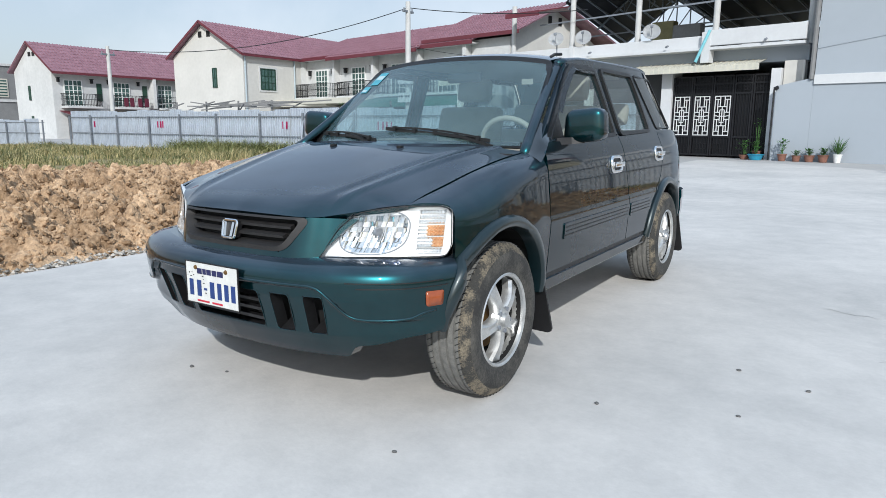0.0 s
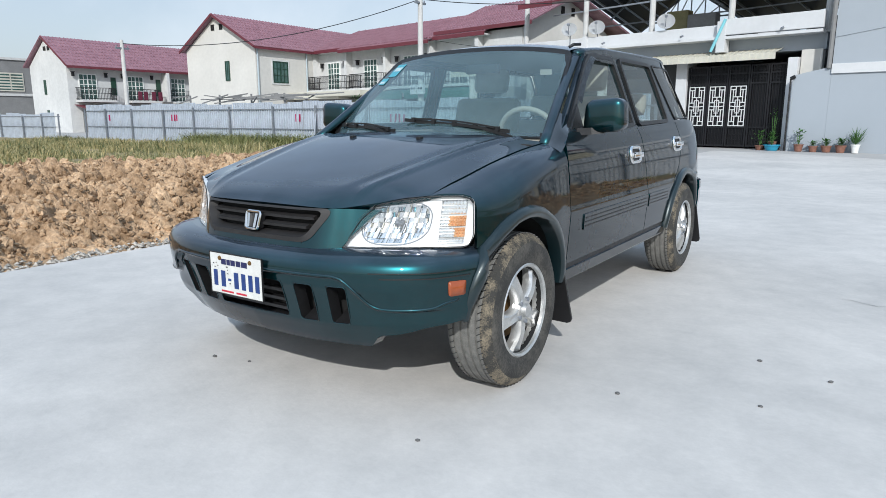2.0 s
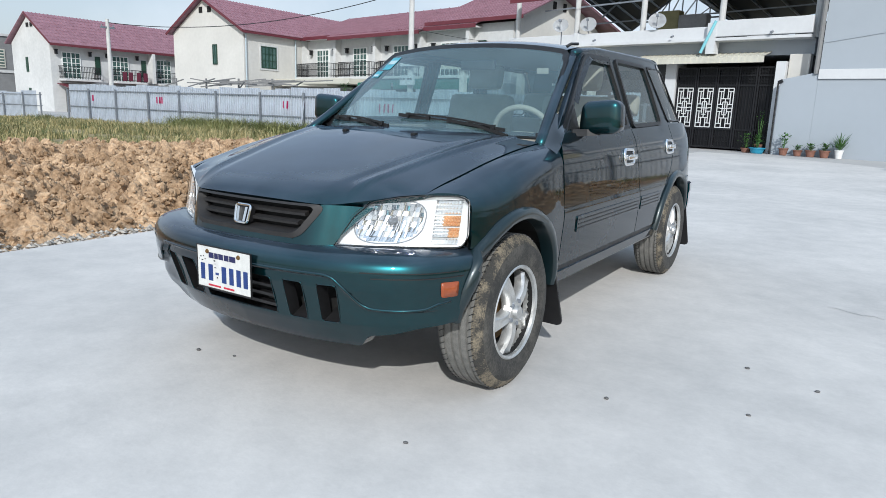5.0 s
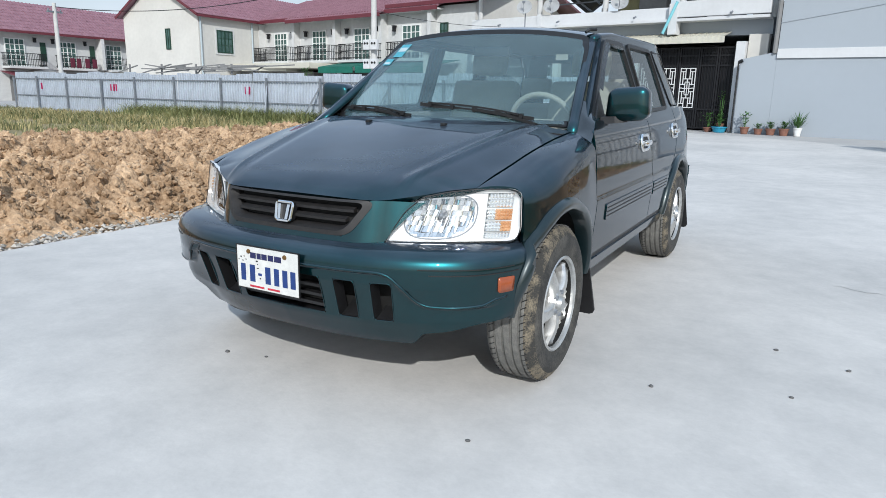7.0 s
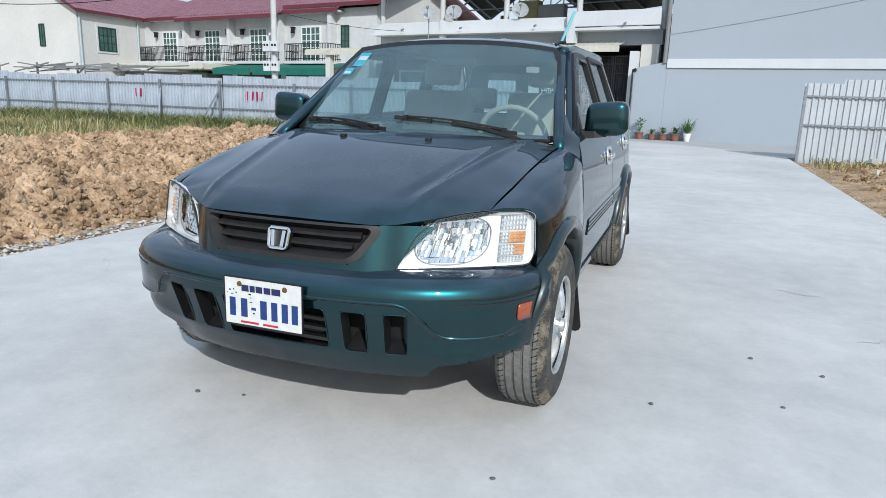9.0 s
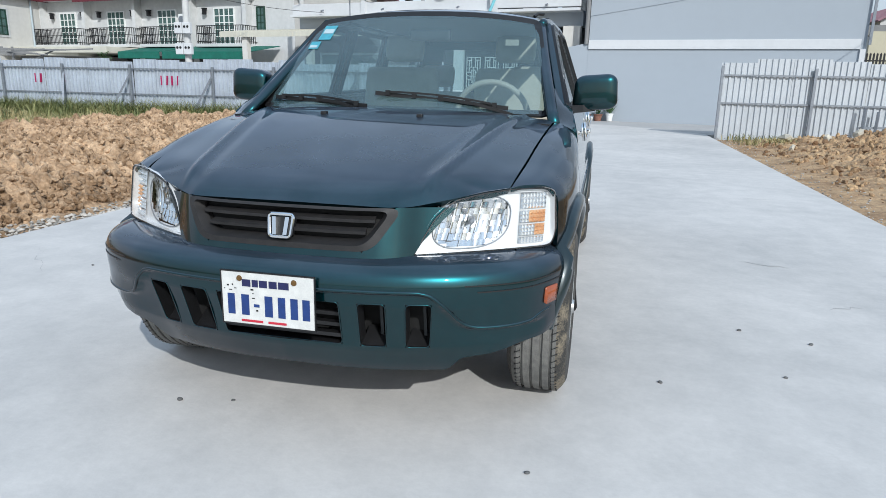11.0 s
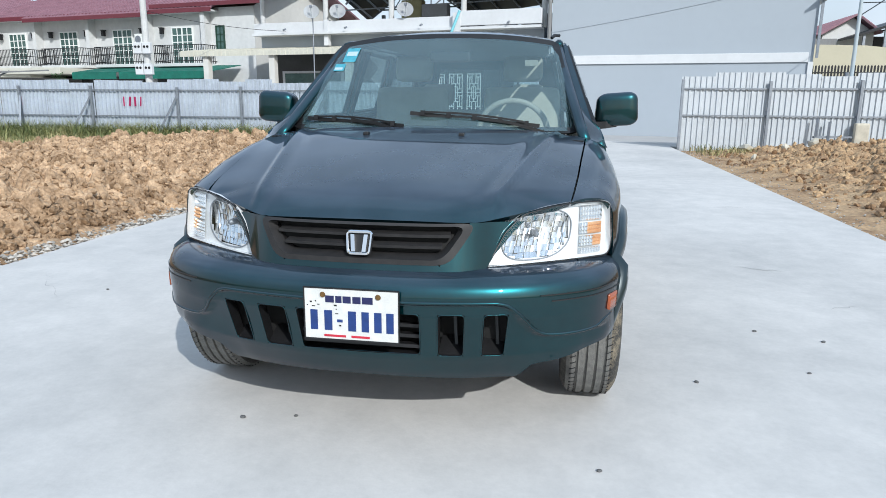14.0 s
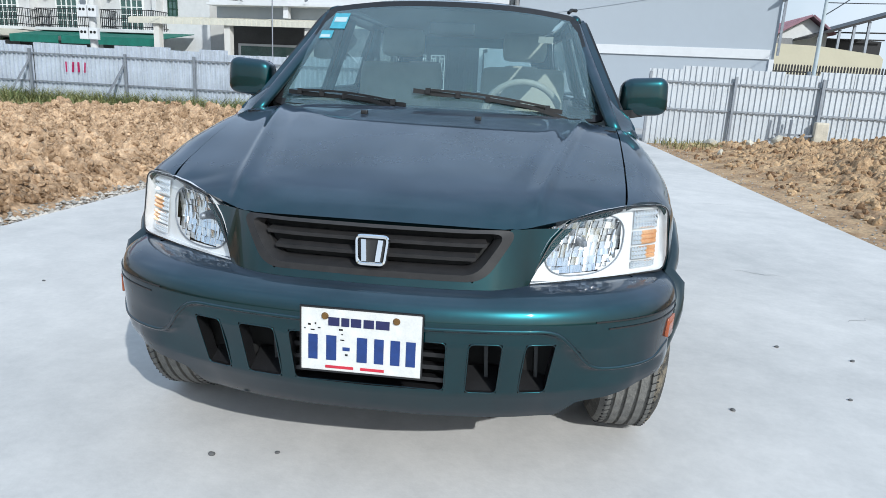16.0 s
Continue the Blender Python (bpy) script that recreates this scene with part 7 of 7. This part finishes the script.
ring = [(0.37 + 0.19 * math.cos(2 * math.pi * i / 32), 1.02 - 0.07 * math.sin(2 * math.pi * i / 32), 1.02 + 0.175 * math.sin(2 * math.pi * i / 32)) for i in range(32)]
sweep(bm, ring, circle(0.016, 8), closed=True, up=(0, -0.9, -0.3))
sw = part("steering_wheel", bm, BEIGEPL, suv, "beige steering wheel", smooth=True)
bm = B()
box(bm, 0.30, 0.44, 0.99, 1.03, 0.96, 1.06, bevel=0.015)
box(bm, 0.20, 0.54, 1.00, 1.02, 0.99, 1.025)
part("hub", bm, BEIGEPL, sw)


def seat(x, y, w, nm, dz=0.0):
    bm = B()
    box(bm, x - w / 2, x + w / 2, y - 0.30, y + 0.22, 0.55 + dz, 0.72 + dz, bevel=0.05)
    st = part(nm, bm, SEAT, suv, "beige cloth seat", smooth=True, angle=60)
    bm = B()
    box(bm, -w / 2, w / 2, -0.07, 0.07, 0, 0.62, bevel=0.06)
    bmesh.ops.transform(bm, matrix=pose(x, y + 0.24, 0.68 + dz, -14), verts=bm.verts[:])
    part("backrest", bm, SEAT, st, smooth=True, angle=60)
    bm = B()
    for hx_ in ((0,) if w < 0.7 else (-0.36, 0.36)):
        bm2 = B()
        box(bm, hx_ - 0.13, hx_ + 0.13, -0.05, 0.05, 0.66, 0.83, bevel=0.045)
        bm2.free()
    bmesh.ops.transform(bm, matrix=pose(x, y + 0.24, 0.68 + dz, -14), verts=bm.verts[:])
    part("headrest", bm, SEAT, st, smooth=True, angle=60)
    return st


seat(0.37, 1.45, 0.50, "front_seat")
seat(-0.37, 1.45, 0.50, "front_seat")
seat(0.0, 2.35, 1.25, "rear_bench", -0.16)
bm = B()
box(bm, -0.115, 0.115, 1.09, 1.12, 1.405, 1.465, bevel=0.012)
part("rear_view_mirror", bm, BLACK, suv)
bm = B()
prism(bm, [(-0.42, 1.14, 1.522), (0.42, 1.14, 1.522), (0.535, 1.22, 1.522), (0.53, 2.2, 1.522), (0.42, 2.72, 1.505), (-0.42, 2.72, 1.505), (-0.53, 2.2, 1.522), (-0.535, 1.22, 1.522)], (0, 0, 0.008))
part("headlining", bm, LINING, suv)
bm = B()
box(bm, 0.425, 0.495, 1.02, 1.024, 1.38, 1.41)
part("visor_label", bm, BEIGEPL, suv, "pale label on the sun visor")
# stickers behind the screen
for x0, x1, z0, z1, m_ in ((-0.565, -0.485, 1.395, 1.475, STICK), (-0.555, -0.49, 1.43, 1.455, STICKW), (-0.60, -0.535, 1.345, 1.385, STICK), (-0.595, -0.545, 1.352, 1.365, STICKW)):
    d = 0.004 if m_ is STICK else 0.002
    bm = panel([(x0, z0), (x1, z0), (x1, z1), (x0, z1)], lambda u, v: (screen(u, v)[0], screen(u, v)[1] + d - 0.010, v), [], [], (0, -1, 0), 0)
    part("sticker", bm, m_, wsg, "cyan and white paper sticker")


# wipers
def wiper(a, b, pivot, nm):
    bm = B()
    A, Bp, P = Vector(a), Vector(b), Vector(pivot)
    mid = A.lerp(Bp, 0.5)
    sweep(bm, [P, P.lerp(mid, 0.5) + Vector((0, -0.012, 0.018)), mid + Vector((0, -0.014, 0.012))], rect(0.020, 0.014))
    w = part(nm, bm, BLACK, suv, "black wiper arm")
    bm = B()
    sweep(bm, [A.lerp(Bp, i / 10) + Vector((0, -0.006, 0.004)) for i in range(11)], rect(0.011, 0.018))
    sweep(bm, [A.lerp(Bp, 0.12 + 0.76 * i / 10) + Vector((0, -0.016, 0.016 + 0.010 * math.sin(math.pi * i / 10))) for i in range(11)], rect(0.012, 0.009))
    for i in range(5):
        p = A.lerp(Bp, 0.1 + 0.2 * i)
        box(bm, p.x - 0.010, p.x + 0.010, p.y - 0.022, p.y - 0.004, p.z, p.z + 0.022)
    part("blade", bm, BLACK, w)


def on_screen(x, z):
    p = screen(x, z)
    return (p[0], p[1] - 0.018, p[2])


wiper(on_screen(0.53, 1.075), on_screen(-0.08, 1.130), on_screen(0.55, 1.052), "wiper")
wiper(on_screen(-0.10, 1.072), on_screen(-0.64, 1.098), on_screen(-0.12, 1.055), "wiper")


# wheels, built once with the outer face towards +x
def make_wheel():
    bm = B()
    lathe(bm, [(0.195, -0.10), (0.195, 0.085), (0.185, 0.085), (0.180, -0.10)], 40)
    w = link("wheel", bm, DARK, smooth=True, angle=40)
    bm = B()
    pr = [(0.198, 0.085), (0.205, 0.100), (0.222, 0.106), (0.25, 0.112), (0.28, 0.110), (0.294, 0.105), (0.304, 0.099), (0.318, 0.090), (0.327, 0.080)]
    tread = []
    for c in (0.052, 0.018, -0.018, -0.052):
        tread += [(0.3335, c + 0.012 + 0.006), (0.3335, c + 0.006), (0.325, c + 0.004), (0.325, c - 0.004), (0.3335, c - 0.006)]
    pr2 = [(0.3325, 0.070)] + tread + [(0.3325, -0.070), (0.318, -0.09), (0.28, -0.110), (0.22, -0.106), (0.198, -0.085)]
    lathe(bm, pr + pr2, 72)
    for f in bm.faces:
        c = f.calc_center_median()
        rad = math.hypot(c.y, c.z)
        if rad > 0.312 and abs(c.x) < 0.088:
            f.material_index = 1
        if 0.292 < rad < 0.331 and c.x > 0.070:
            f.material_index = 2
    ty = part("tyre", bm, [RUBBER, TREAD, MUD], w, "worn dusty black tyre", smooth=True, angle=30)
    bm = B()
    for i in range(72):                     # sipes across the tread shoulders
        for xa in (0.066, -0.066):
            m_ = Matrix.Rotation(2 * math.pi * i / 72, 4, 'X') @ Matrix.Translation((xa, 0, 0.3316)) @ Matrix.Rotation(0.5, 4, 'Z') @ Matrix.Diagonal((0.024, 0.004, 0.004, 1))
            bmesh.ops.create_cube(bm, size=1.0, matrix=m_)
    tagged(part("sipe", bm, BLACK, ty), kind="stuff")
    # rim: outer lip, dish and five paired spokes
    bm = B()
    lathe(bm, [(0.203, 0.086), (0.207, 0.098), (0.200, 0.104), (0.190, 0.098), (0.186, 0.075), (0.181, 0.045), (0.188, 0.040), (0.194, 0.07)], 56)
    rim_ = part("rim", bm, ALLOY, w, "silver five-spoke alloy rim", smooth=True, angle=40)
    for i in range(5):
        bm = B()
        a = math.pi / 2 + 2 * math.pi * i / 5
        prev = None
        for k in range(9):
            t = k / 8
            r_ = 0.030 + 0.160 * t
            wd = 0.030 - 0.005 * math.sin(math.pi * min(1, t * 1.2)) + 0.020 * t ** 4
            h = 0.094 + 0.012 * math.sin(math.pi * min(1, t * 1.15)) - 0.016 * t
            cur = [bm.verts.new(Matrix.Rotation(a, 4, 'X') @ Vector(p)) for p in
                   ((h - 0.045, -wd, r_), (h - 0.014, -wd, r_), (h, -wd * 0.70, r_), (h - 0.007, 0, r_), (h, wd * 0.70, r_), (h - 0.014, wd, r_), (h - 0.045, wd, r_))]
            if prev:
                for j in range(6):
                    bm.faces.new((prev[j], prev[j + 1], cur[j + 1], cur[j]))
                bm.faces.new((prev[6], prev[0], cur[0], cur[6]))
            prev = cur
        bmesh.ops.recalc_face_normals(bm, faces=bm.faces[:])
        part("spoke", bm, ALLOY, rim_, smooth=True, angle=35)
    bm = B()
    bmesh.ops.create_cone(bm, cap_ends=True, segments=28, radius1=0.062, radius2=0.050, depth=0.03, matrix=pose(0.082, 0, 0, 0, 90))
    bmesh.ops.create_cone(bm, cap_ends=True, segments=24, radius1=0.032, radius2=0.026, depth=0.022, matrix=pose(0.104, 0, 0, 0, 90))
    part("hub_cap", bm, ALLOY, rim_, smooth=True, angle=35)
    for i in range(5):
        a = math.pi / 2 + math.pi / 5 + 2 * math.pi * i / 5
        bm = B()
        rod(bm, (0.075, 0.05 * math.cos(a), 0.05 * math.sin(a)), (0.104, 0.05 * math.cos(a), 0.05 * math.sin(a)), 0.010, 6)
        part("wheel_nut", bm, STEEL, rim_)
    bm = B()
    bmesh.ops.create_cone(bm, cap_ends=True, segments=32, radius1=0.135, radius2=0.135, depth=0.02, matrix=pose(0.0, 0, 0, 0, 90))
    part("brake_disc", bm, RUST, w, "rust-brown brake disc")
    return w


wheel = make_wheel()
wheel.parent = suv
wheel.matrix_basis = pose(0.776, AX, HUB, 9)
for x, y, rz, rx in ((0.776, RX, 0, 40), (-0.776, AX, 180, 25), (-0.776, RX, 180, 60)):
    copy_thing(wheel, pose(x, y, HUB, 0, 0, rz) @ pose(0, 0, 0, rx))
